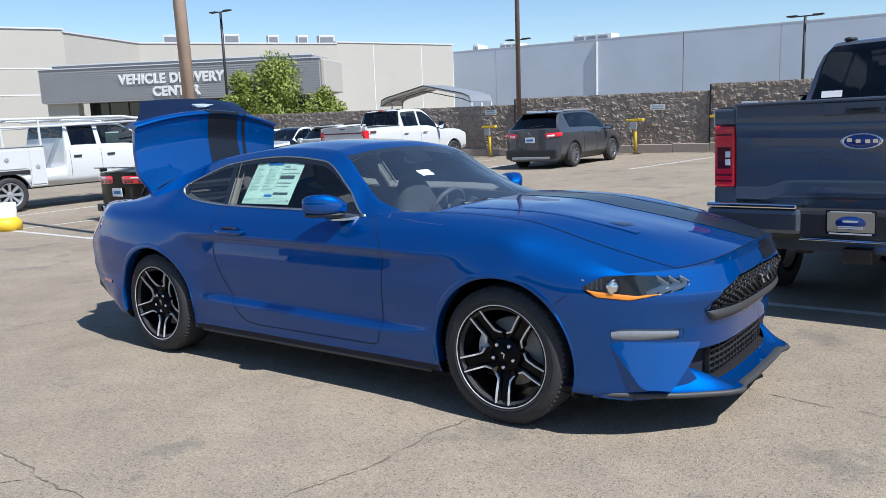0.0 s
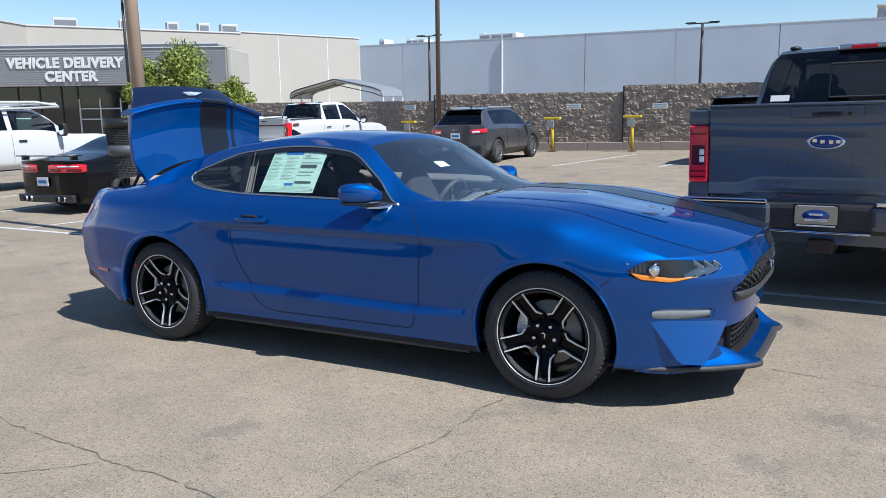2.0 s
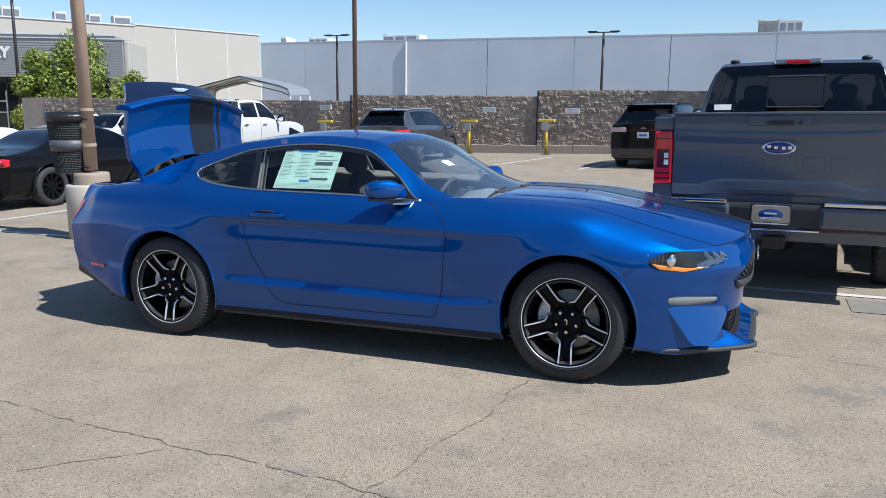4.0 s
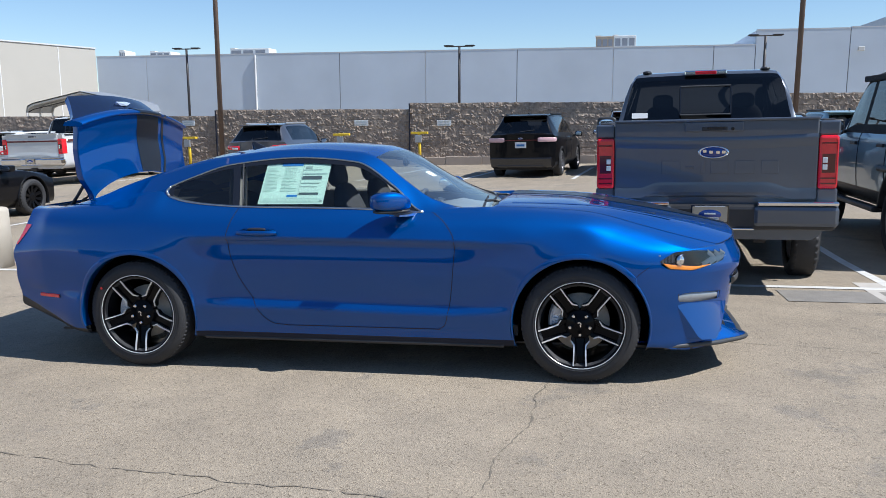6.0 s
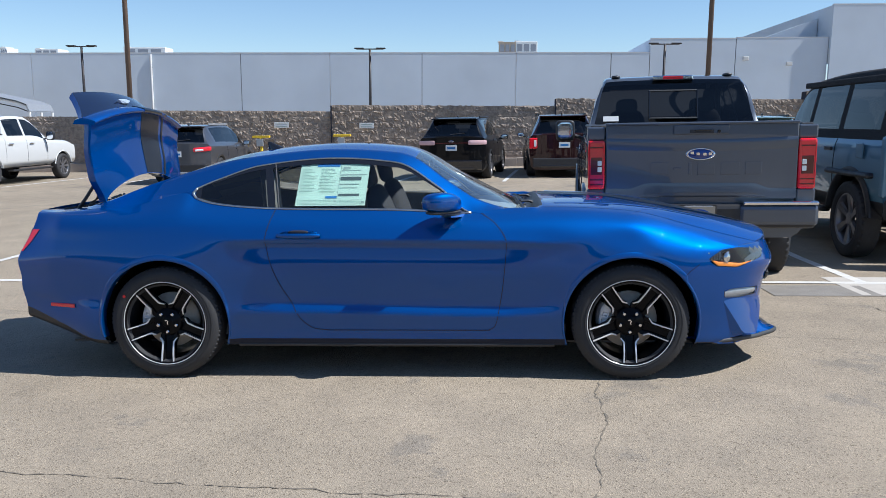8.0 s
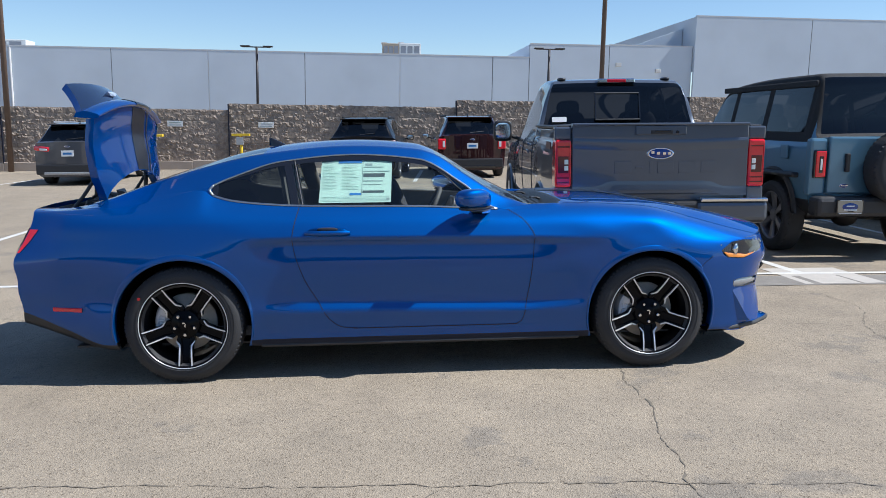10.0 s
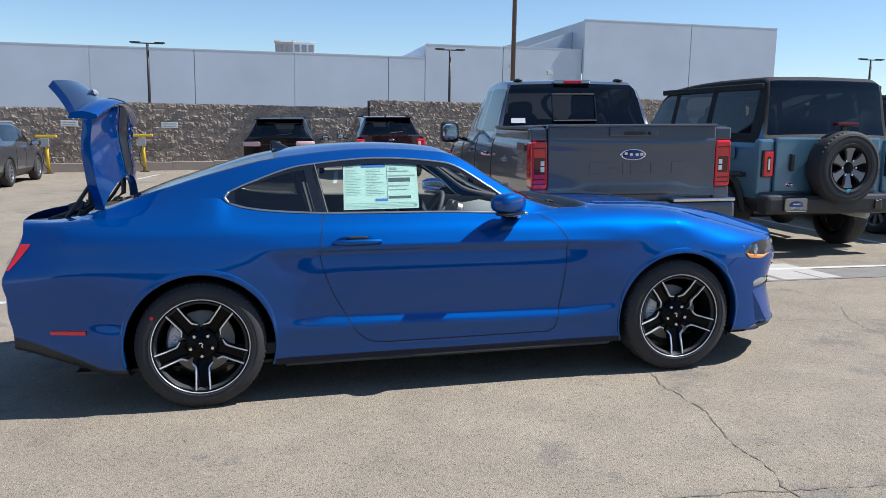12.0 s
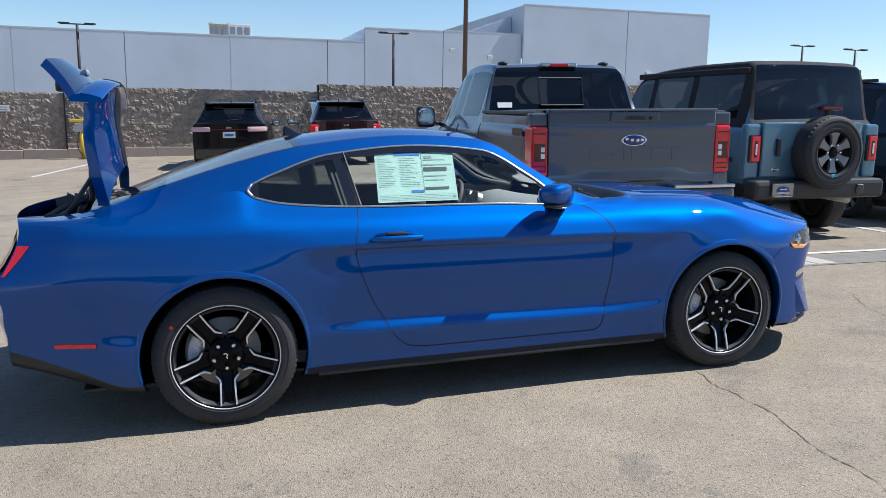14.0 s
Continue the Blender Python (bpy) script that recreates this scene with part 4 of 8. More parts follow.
        tube(bm, [(x, s * -0.878, 0.200) for x in np.linspace(-0.93, 0.93, 12)], 0.014, 8)
        part("sill_edge", bm, SATIN_BLACK, car)
    # gap between hood and wings, hood front edge
    for s in (1, -1):
        f = Vector((1, s, 1))
        pts = [skin(float(x), KNOT[10]) for x in np.linspace(0.87, NOSE - 0.002, 60)]
        bm = bmesh.new()
        grid(bm, [[(p + Vector((0, d, 0.002))) * f for p in pts] for d in (-0.0025, 0.0025)])
        part("panel_seam", bm, SEAM, car)
        bm = bmesh.new()  # raised crease along the hood
        pts = [skin(float(x), KNOT[11] + 1.5) for x in np.linspace(0.95, 1.9, 40)]
        rows = [[(p + Vector((0, d, h))) * f for p in pts] for d, h in ((-0.03, -0.001), (-0.008, 0.004), (0.03, -0.001))]
        grid(bm, rows)
        part("hood_crease", bm, PAINT, car, "", True)
        bm = bmesh.new()  # vent in the hood
        q = [skin(x, k) for x, k in ((1.72, KNOT[11] + 2.6), (1.79, KNOT[11] + 5.6), (1.815, KNOT[11] + 5.6), (1.80, KNOT[11] + 2.6))]
        for i in range(6):
            u0, u1 = i / 6, (i + 0.6) / 6
            a0, a1, b0, b1 = q[0].lerp(q[1], u0), q[0].lerp(q[1], u1), q[3].lerp(q[2], u0), q[3].lerp(q[2], u1)
            bm.faces.new([bm.verts.new((p + Vector((0, 0, 0.004))) * f) for p in (a0, b0, b1, a1)])
        part("hood_vent", bm, SATIN_BLACK, car, "small black hood vent slots")
    bm = bmesh.new()
    ys = np.linspace(-0.66, 0.66, 60)
    sec = section(NOSE)
    zz = lambda y: float(np.interp(abs(y), sec[::-1][:KNOT[13] - KNOT[10] + 1, 0], sec[::-1][:KNOT[13] - KNOT[10] + 1, 1]))
    grid(bm, [[(plan_warp(NOSE, y) - d, y, zz(y) + 0.0035) for y in ys] for d in (0.0, 0.006)])
    part("panel_seam", bm, SEAM, car)


def top_point(x, y, lift=0.0):
    """A point of the car's upper skin at station x and half width y."""
    sec = section(x)
    seg = sec[KNOT[10]:][::-1]
    return Vector((plan_warp(x, y), y, float(np.interp(abs(y), seg[:, 0], seg[:, 1])) + lift))


def coupe_stripes(car):
    for y0, y1, name in ((0.06, 0.34, "hood_stripe"), (0.375, 0.405, "pin_stripe")):
        bm = bmesh.new()
        grid(bm, [[top_point(float(x), y, 0.0022) for y in np.linspace(y0, y1, 8)] for x in np.linspace(0.875, NOSE - 0.004, 70)])
        part(name, bm, STRIPE, car, "black vinyl stripe", True)
        bm = bmesh.new()
        grid(bm, [[(nose_x(y, z) + 0.002, y, z) for y in np.linspace(y0, y1, 8)] for z in np.linspace(0.712, 0.80, 8)])
        part("nose_stripe", bm, STRIPE, car, "black vinyl stripe", True)


def coupe_lid(car):
    """The boot lid, standing open, its outer face to the front."""
    def lid(u, v, off=0.0):
        # u across (-1..1), v from the hinge edge (0) to the trailing edge (1)
        w = 0.57 + 0.085 * smooth_step(0.0, 0.35, v)
        crown = 0.036 * (1 - u * u)
        arch = 0.16 * (1 - u**2) ** 0.7 * (1 - v) ** 1.5
        kick = 0.035 * smooth_step(0.55, 1.05, v) ** 1.4
        z = 1.03 + arch + 0.478 * v + 0.095 * (1 - u * u) * v
        return Vector((-1.850 - 0.05 * v + crown + kick - off, w * u, z))
    boot = part("boot_lid", (lambda bm: (grid(bm, [[lid(u, v) for u in np.linspace(-1, 1, 49)] for v in np.linspace(0, 1, 25)]), bm)[1])(bmesh.new()), PAINT, car, "blue boot lid standing open with black stripe", True)
    bm = bmesh.new()  # upper edge, the former tail lip
    us = np.linspace(-1, 1, 49)
    rows = [[lid(u, 1.0) + Vector((d, 0, h)) for u in us] for d, h in ((0, 0), (0.022, 0.004), (0.030, 0.012), (0.024, 0.024), (-0.018, 0.038), (-0.055, 0.044), (-0.10, 0.034), (-0.115, 0.008))]
    grid(bm, rows)
    for e in (0, -1):
        bm.faces.new([bm.verts.new(r[e]) for r in (rows if e else rows[::-1])])
    part("lid_lip", bm, PAINT, boot, "", True)
    bm = bmesh.new()  # inner side and edges
    grid(bm, [[lid(u, v, 0.040 + 0.008 * math.sin(math.pi * v)) + Vector((0, -0.035 * u, 0)) for u in us] for v in np.linspace(0.02, 0.99, 20)])
    part("lid_lining", bm, plain("black_lid_lining", (0.015, 0.018, 0.03), 0.6) , boot, "dark lining inside the lid", True)
    for s in (-1, 1):
        bm = bmesh.new()
        grid(bm, [[lid(s, v, d) + Vector((0, (-0.012 if d > 0.02 else 0) * s, 0)) for d in (0, 0.02, 0.05)] for v in np.linspace(0, 1, 20)])
        part("lid_side", bm, PAINT, boot, "", True)
    bm = bmesh.new()
    grid(bm, [[lid(u, 0.0, d) for d in (0, 0.02, 0.05)] for u in us])
    part("lid_front_edge", bm, PAINT, boot)
    # the tail face with its gloss panel
    bm = bmesh.new()
    rows = []
    for v in np.linspace(0, 1, 9):
        w = 0.60 - 0.16 * v ** 0.7
        rows.append([(-1.955 + 0.03 * (1 - u * u) - 0.135 * v, w * u, 1.55 + 0.06 * (1 - u * u) * (1 - 0.6 * v) + 0.22 * v - 0.05 * v * v) for u in np.linspace(-1, 1, 31)])
    grid(bm, rows)
    face = part("tail_face", bm, plain("navy_gloss_panel", (0.004, 0.009, 0.03), 0.2, 0, 0.6), boot, "dark navy gloss tail panel of the lid", True)
    bm = bmesh.new()
    rows2 = [[(p[0] - 0.028, p[1] * 0.98, p[2] - 0.032) for p in r] for r in rows]
    grid(bm, rows2)
    grid(bm, [rows[-1], [(p[0] - 0.012, p[1], p[2] - 0.015) for p in rows[-1]], rows2[-1]])
    for e in (0, -1):
        grid(bm, [[r[e] for r in rows], [r[e] for r in rows2]])
    part("tail_face_back", bm, PAINT, boot, "", True)
    bm = boxed(-2.12, -2.06, -0.06, 0.06, 1.585, 1.64, 0.01)
    part("latch", bm, SATIN_BLACK, boot)
    bm = bmesh.new()  # crumpled clear film over the badge
    rnd = random.Random(4)
    c = Vector((-1.99, 0.03, 1.672))
    vv = [bm.verts.new(c + Vector((rnd.uniform(-0.03, 0.03), rnd.gauss(0, 0.06), rnd.uniform(-0.005, 0.03)))) for _ in range(26)]
    bmesh.ops.convex_hull(bm, input=vv)
    part("film_scrap", bm, plain("white_film", (0.40, 0.47, 0.58), 0.2, 0, 0.5, 0.3, 40, 0.6, 60), boot, "crumpled protective film scrap")
    for y0, y1 in ((0.06, 0.34), (0.385, 0.415)):
        bm = bmesh.new()
        grid(bm, [[lid(y / 0.64, v, -0.0025) for y in np.linspace(y0 - 0.1, y1 - 0.1, 8)] for v in np.linspace(0.02, 0.995, 20)])
        part("lid_stripe", bm, STRIPE, boot, "black vinyl stripe", True)
        bm = bmesh.new()
        grid(bm, [[lid(y / 0.64, 1.0) + Vector((d, 0, h + 0.0025)) for y in np.linspace(y0 - 0.1, y1 - 0.1, 8)] for d, h in ((0.003, 0), (0.024, 0.002), (0.0325, 0.012), (0.026, 0.026), (-0.018, 0.040), (-0.055, 0.046), (-0.10, 0.036))])
        part("lip_stripe", bm, STRIPE, boot, "black vinyl stripe", True)
    # boot space, hinges and gas struts
    bm = bmesh.new()
    for x0, x1, y0, y1, z0, z1 in ((-2.14, -1.94, -0.56, 0.56, 0.55, 0.57), (-1.95, -1.93, -0.56, 0.56, 0.55, 0.99), (-2.15, -2.13, -0.56, 0.56, 0.55, 0.955), (-2.14, -1.94, -0.57, -0.55, 0.55, 0.96), (-2.14, -1.94, 0.55, 0.57, 0.55, 0.96)):
        box(bm, x0, x1, y0, y1, z0, z1)
    part("boot_tub", bm, SATIN_BLACK, car, "black boot lining")
    bm = bmesh.new()
    loop = [(x, s * 0.555, 0.985) for s, xs in ((-1, np.linspace(-1.96, -2.13, 12)), (1, np.linspace(-2.13, -1.96, 12))) for x in xs]
    tube(bm, loop + [loop[0]], 0.012, 6)
    part("boot_seal", bm, RUBBER, car)
    for s in (-1, 1):
        bm = bmesh.new()
        tube(bm, [(-2.10, s * 0.54, 0.93), (-2.0, s * 0.54, 1.05), (-1.925, s * 0.53, 1.16)], 0.011, 8)
        part("gas_strut", bm, SATIN_BLACK, car, "black gas strut")
        bm = bmesh.new()
        tube(bm, [(-2.02, s * 0.50, 0.90), (-1.98, s * 0.50, 1.02), (-1.93, s * 0.50, 1.06), (-1.92, s * 0.50, 1.22)], 0.016, 8)
        part("lid_hinge", bm, SATIN_BLACK, car)
    bm = bmesh.new()
    rnd = random.Random(9)
    for k in range(7):
        c = Vector((-2.16 + 0.045 * k, 0.25 + 0.03 * k, 0.98))
        vv = [bm.verts.new(c + Vector((rnd.uniform(-0.06, 0.06), rnd.uniform(-0.12, 0.12), rnd.uniform(-0.05, 0.07)))) for _ in range(12)]
        bmesh.ops.convex_hull(bm, input=vv)
    part("boot_trim", bm, SATIN_BLACK, car, "loose black boot trim")


def superform(bm, c, r, e=2.6, nu=28, nv=16, m=None):
    """A rounded box-like blob."""
    def sp(t):
        return math.copysign(abs(t) ** (2 / e), t)
    rows = []
    for i in range(nv + 1):
        a = -math.pi / 2 + math.pi * i / nv
        rows.append([(c[0] + r[0] * sp(math.cos(a)) * sp(math.cos(b)), c[1] + r[1] * sp(math.cos(a)) * sp(math.sin(b)), c[2] + r[2] * sp(math.sin(a))) for b in (2 * math.pi * k / nu for k in range(nu))])
    vv = grid(bm, rows, True)
    bmesh.ops.remove_doubles(bm, verts=[v for v in vv[0]] + [v for v in vv[-1]], dist=1e-5)
    if m is not None:
        bmesh.ops.transform(bm, matrix=m, verts=[v for v in bm.verts])


def coupe_fittings(car):
    for s in (1, -1):
        mir = new("door_mirror")
        mir.parent = car
        bm = bmesh.new()
        superform(bm, (0, 0, 0), (0.120, 0.060, 0.054), 3.6, 36, 20)
        for v in bm.verts:  # lower and thinner towards the front, bowed outwards
            u = v.co.x / 0.122
            v.co.z = -0.054 + (v.co.z + 0.054) * (1 - 0.42 * max(0, u) ** 1.6 - 0.06 * max(0, -u) ** 3)
            v.co.y = v.co.y * (1 - 0.25 * max(0, u) ** 2) - s * 0.022 * (1 - u * u)
        bmesh.ops.transform(bm, matrix=pose(0.296, s * -0.945, 1.038, 0, 0, s * 40), verts=bm.verts)
        part("mirror_shell", bm, PAINT, mir, "glossy blue mirror cap", True)
        bm = bmesh.new()
        superform(bm, (0, -s * 0.014, 0), (0.112, 0.052, 0.013), 3.0, 28, 10, pose(0.296, s * -0.945, 0.982, 0, 0, s * 40))
        part("mirror_base", bm, SATIN_BLACK, mir, "", True)
        bm = bmesh.new()
        grid(bm, [[(0.42, s * -0.795, 0.965), (0.30, s * -0.80, 0.97)], [(0.385, s * -0.88, 0.957), (0.30, s * -0.88, 0.962)], [(0.345, s * -0.95, 0.957), (0.28, s * -0.95, 0.962)]])
        grid(bm, [[(0.42, s * -0.795, 0.945), (0.30, s * -0.80, 0.95)], [(0.385, s * -0.88, 0.945), (0.30, s * -0.88, 0.95)], [(0.345, s * -0.95, 0.95), (0.28, s * -0.95, 0.953)]])
        grid(bm, [[(0.42, s * -0.795, 0.965), (0.385, s * -0.88, 0.957), (0.345, s * -0.95, 0.957)], [(0.42, s * -0.795, 0.945), (0.385, s * -0.88, 0.945), (0.345, s * -0.95, 0.95)]])
        part("mirror_arm", bm, SATIN_CHROME, mir)
        bm = bmesh.new()
        superform(bm, (-0.012, s * 0.046, 0), (0.096, 0.006, 0.040), 3.0, 24, 8, pose(0.296, s * -0.945, 1.034, 0, 0, s * 40))
        part("mirror_glass", bm, CHROME, mir, "silvered mirror glass", True)
        # handle
        p, _ = skin_at(-0.535, 0.85)
        bm = bmesh.new()
        superform(bm, (0, 0, 0), (0.115, 0.02, 0.030), 3.0, 28, 10, pose(-0.535, p.y + 0.008, 0.85))
        part("handle_recess", bm, PAINT, car, "", True)
        bm = bmesh.new()
        rows = []
        for x in np.linspace(-0.128, 0.128, 24):
            t = abs(x) / 0.128
            o = -0.030 + 0.020 * t**3
            h = 0.015 * (1 - 0.35 * t**4)
            rows.append([(-0.535 + x, p.y + o + dy, 0.852 + dz * h / 0.015) for dy, dz in ((0.010, -0.011), (-0.003, -0.015), (-0.009, 0), (-0.003, 0.015), (0.010, 0.011))])
        grid(bm, rows)
        if s < 0:
            bmesh.ops.scale(bm, vec=(1, -1, 1), verts=bm.verts)
        part("door_handle", bm, PAINT, car, "", True)
        bm = bmesh.new()
        superform(bm, (0, 0, 0), (0.06, 0.014, 0.012), 2.5, 20, 8, pose(-0.535, (p.y - 0.006) * s, 0.871))
        part("handle_pocket", bm, SEAM, car, "", True)
    # roof aerial
    bm = bmesh.new()
    rows = []
    for k in range(7):
        u = k / 6
        w, l = 0.020 * (1 - u) ** 0.7 + 0.002, 0.058 * (1 - u) + 0.009
        rows.append([(-0.90 - 0.055 * u - l * math.cos(t), w * math.sin(t), 1.340 + 0.052 * u) for t in (2 * math.pi * i / 14 for i in range(14))])
    grid(bm, rows, True)
    part("roof_aerial", bm, GLOSS_BLACK, car, "black shark-fin aerial", True)
    # wipers and washer jets
    for y0, y1 in ((-0.62, -0.02), (-0.05, 0.55)):
        bm = bmesh.new()
        pts = [top_point(0.775 - 0.05 * u, y0 + (y1 - y0) * u, 0.02) for u in np.linspace(0, 1, 12)]
        tube(bm, pts, 0.008, 6)
        tube(bm, [(0.86, y1 * 0.6 + y0 * 0.4 + 0.1, 0.965), (0.80, y1 * 0.6 + y0 * 0.4 + 0.06, 0.985), pts[6] + Vector((0, 0, 0.008))], 0.009, 6)
        part("wiper", bm, SATIN_BLACK, car, "black wiper blade")
    # inside of the roof, pillars and doors
    bm = bmesh.new()
    xs = np.linspace(-1.6, 0.05, 40)
    for s in (1, -1):
        grid(bm, [[(plan_warp(float(x), y) , -s * y * 0.965, z - 0.028) for y, z in section(float(x))[KNOT[11] - 3:]] for x in xs])
    part("headliner", bm, HEADLINER, car, "pale grey headliner", True)
    for s in (1, -1):
        bm = bmesh.new()
        grid(bm, [[(float(x), -s * (y - 0.05), z) for y, z in section(float(x))[KNOT[3]:KNOT[9] + 1]] for x in np.linspace(-0.93, 0.75, 24)])
        grid(bm, [[(float(x), -s * (y - 0.05), z) for y, z in section(float(x))[KNOT[7]:KNOT[9] + 1]] for x in np.linspace(-1.6, -0.93, 12)])
        part("door_lining", bm, LINING, car, "", True)
        bm = bmesh.new()
        tube(bm, [skin(x, KNOT[11] - 1) * Vector((1, s, 1)) + Vector((0, 0.018 * s, -0.012)) for x in np.linspace(0.12, 0.70, 12)], 0.014, 8)
        part("a_pillar_lining", bm, INTERIOR, car, "", True)
        bm = bmesh.new()
        spine = [skin(-0.735 - 0.06 * u, KNOT[9] + 10 * u) * Vector((1, s, 1)) + Vector((0, 0.03 * s, 0)) for u in np.linspace(0, 1, 8)]
        grid(bm, [[p + Vector((dx, dy * s, 0)) for p in spine] for dx, dy in ((-0.05, 0.0), (-0.045, 0.02), (0.03, 0.028), (0.062, 0.014), (0.066, 0.0))])
        part("b_pillar_lining", bm, LINING, car, "", True)
    bm = boxed(-1.6, 1.0, -0.80, 0.80, 0.24, 0.30)
    part("cabin_floor", bm, INTERIOR, car)
    part("undertray", boxed(-2.0, 1.98, -0.79, 0.79, 0.192, 0.204), SATIN_BLACK, car)
    bm = bmesh.new()
    ys = np.linspace(-0.76, 0.76, 25)
    rows = []
    for dx, z in ((0.28, 0.55), (0.26, 0.72), (0.27, 0.83), (0.34, 0.90), (0.50, 0.925), (0.66, 0.925), (0.80, 0.905)):
        rows.append([(dx + 0.05 * (abs(y) / 0.76) ** 2 * -1, y, z - 0.02 * (abs(y) / 0.76) ** 4 + (0.035 * math.exp(-((y - 0.37) / 0.16) ** 2) if 0.3 < dx < 0.6 else 0)) for y in ys])
    grid(bm, rows)
    part("dashboard", bm, DASH, car, "grey dashboard", True)
    for y in (-0.62, -0.12, 0.12, 0.62):
        bm = bmesh.new()
        lathe(bm, [(0.034, 0.0), (0.04, 0.008), (0.044, 0.0), (0.044, -0.01)], 20, pose(0.262, y, 0.80, 0, -90, 0))
        part("air_vent", bm, CHROME, car, "", True)
    for y in (0.29, 0.45):  # dials behind the steering wheel
        bm = bmesh.new()
        lathe(bm, [(0.0, 0.0), (0.052, 0.0), (0.056, 0.016), (0.063, 0.018), (0.067, 0.0), (0.067, -0.03)], 28, pose(0.285, y, 0.895, 0, -70, 0))
        part("dial", bm, SATIN_CHROME, car, "round dial with a bright rim", True)
    bm = bmesh.new()
    ring = [(0.175 * math.cos(t), 0.175 * math.sin(t), 0) for t in (2 * math.pi * k / 36 for k in range(37))]
    tube(bm, ring, 0.016, 8, False)
    lathe(bm, [(0, 0.015), (0.05, 0.012), (0.06, 0), (0, -0.02)], 20)
    for a in (90, 210, 330):
        tube(bm, [(0.04 * math.cos(radians(a)), 0.04 * math.sin(radians(a)), 0), (0.165 * math.cos(radians(a)), 0.165 * math.sin(radians(a)), 0)], 0.014, 6)
    bmesh.ops.transform(bm, matrix=pose(0.13, 0.37, 0.86, 0, -64, 0), verts=bm.verts)
    part("steering_wheel", bm, INTERIOR, car, "black steering wheel", True)

    def seat(x, y, wide=0.24, back=0.62):
        st = new("seat")
        st.parent = car
        bm = bmesh.new()
        superform(bm, (0, 0, 0), (0.27, wide, 0.09), 3.2, 28, 12, pose(x + 0.05, y, 0.50, 0, -8, 0))
        part("seat_cushion", bm, CLOTH, st, "", True)
        bm = bmesh.new()
        superform(bm, (0, 0, back / 2), (0.075, wide, back / 2), 3.0, 28, 14, pose(x - 0.17, y, 0.52, 0, -17, 0))
        for v in bm.verts:
            f = smooth_step(0.75, 1.08, v.co.z)
            v.co.y = y + (v.co.y - y) * (1 - 0.35 * f)
        part("seat_back", bm, CLOTH, st, "", True)
        bm = bmesh.new()
        superform(bm, (0, 0, 0), (0.045, 0.13, 0.085), 3.0, 24, 12, pose(x - 0.385, y, 1.175, 0, -14, 0))
        for d in (-0.05, 0.05):
            tube(bm, [(x - 0.37, y + d, 1.06), (x - 0.38, y + d, 1.13)], 0.007, 6)
        part("headrest", bm, CLOTH, st, "", True)
    seat(0.17, -0.37), seat(0.17, 0.37)
    bm = bmesh.new()
    superform(bm, (0, 0, 0), (0.08, 0.62, 0.26), 3.0, 28, 12, pose(-1.12, 0, 0.80, 0, -24, 0))
    part("rear_seat_back", bm, CLOTH, car, "", True)
    bm = boxed(-1.95, -1.2, -0.62, 0.62, 0.93, 0.96, 0.01)
    part("parcel_shelf", bm, INTERIOR, car)
    # inside mirror, sensor housing, stickers
    bm = bmesh.new()
    superform(bm, (0, 0, 0), (0.018, 0.11, 0.03), 3.0, 24, 10, pose(0.16, 0, 1.235, 0, 0, 8))
    part("inside_mirror", bm, GLOSS_BLACK, car, "", True)
    bm = bmesh.new()
    grid(bm, [[top_point(x, y, -0.006) for y in np.linspace(-0.10, 0.10, 9)] for x in np.linspace(0.11, 0.26, 7)])
    part("sensor_housing", bm, GLOSS_BLACK, car)
    bm = bmesh.new()
    grid(bm, [[top_point(x, y, -0.004) for y in np.linspace(-0.20, -0.08, 5)] for x in np.linspace(0.335, 0.39, 4)])
    part("windshield_tag", bm, PAPER_WHITE, car, "white paper tag inside the windshield")

    # price sheet inside the passenger window
    def pane(x, z):
        sec = section(round(x, 2))[KNOT[9]:KNOT[10] + 1]
        return Vector((x, -float(np.interp(z, sec[:, 1], sec[:, 0])) + 0.006, z))

    def sheet(u0, u1, v0, v1, off):
        rows = []
        for v in np.linspace(v0, v1, 6):
            rows.append([pane(-0.590 + 0.418 * u + 0.016 * v, 1.010 + 0.250 * v) + Vector((0, -off, 0)) for u in np.linspace(u0, u1, 8)])
        bm = bmesh.new()
        grid(bm, rows)
        return bm
    price = part("price_sheet", sheet(0, 1, 0, 1, 0), PAPER, car, "large pale green price sheet with printed rows")
    bits = [(0.24, 0.57, 0.90, 0.985, INK_BLUE), (0.60, 0.97, 0.955, 0.985, INK), (0.04, 0.14, 0.91, 0.97, INK_GREY), (0.60, 0.90, 0.58, 0.66, INK), (0.60, 0.97, 0.70, 0.72, INK_GREY),
            (0.60, 0.90, 0.22, 0.27, INK), (0.42, 0.58, 0.17, 0.22, INK_BLUE), (0.94, 0.98, 0.06, 0.10, INK_GREY), (0.60, 0.88, 0.80, 0.815, INK_GREY), (0.62, 0.72, 0.84, 0.89, INK_GREY), (0.60, 0.88, 0.48, 0.50, INK_GREY), (0.60, 0.86, 0.40, 0.415, INK_GREY)]
    rnd = random.Random(3)
    for k in range(17):
        bits.append((0.03, 0.03 + rnd.uniform(0.10, 0.23), 0.845 - 0.034 * k, 0.853 - 0.034 * k, INK_PALE))
        bits.append((0.30, 0.30 + rnd.uniform(0.12, 0.26), 0.845 - 0.034 * k, 0.853 - 0.034 * k, INK_PALE))
    for k in range(4):
        bits.append((0.03, 0.97, 0.13 - 0.03 * k, 0.136 - 0.03 * k, INK_PALE))
    bits.append((0.03, 0.14, 0.955, 0.975, INK_BLUE)), bits.append((0.585, 0.59, 0.16, 0.98, INK_GREY))
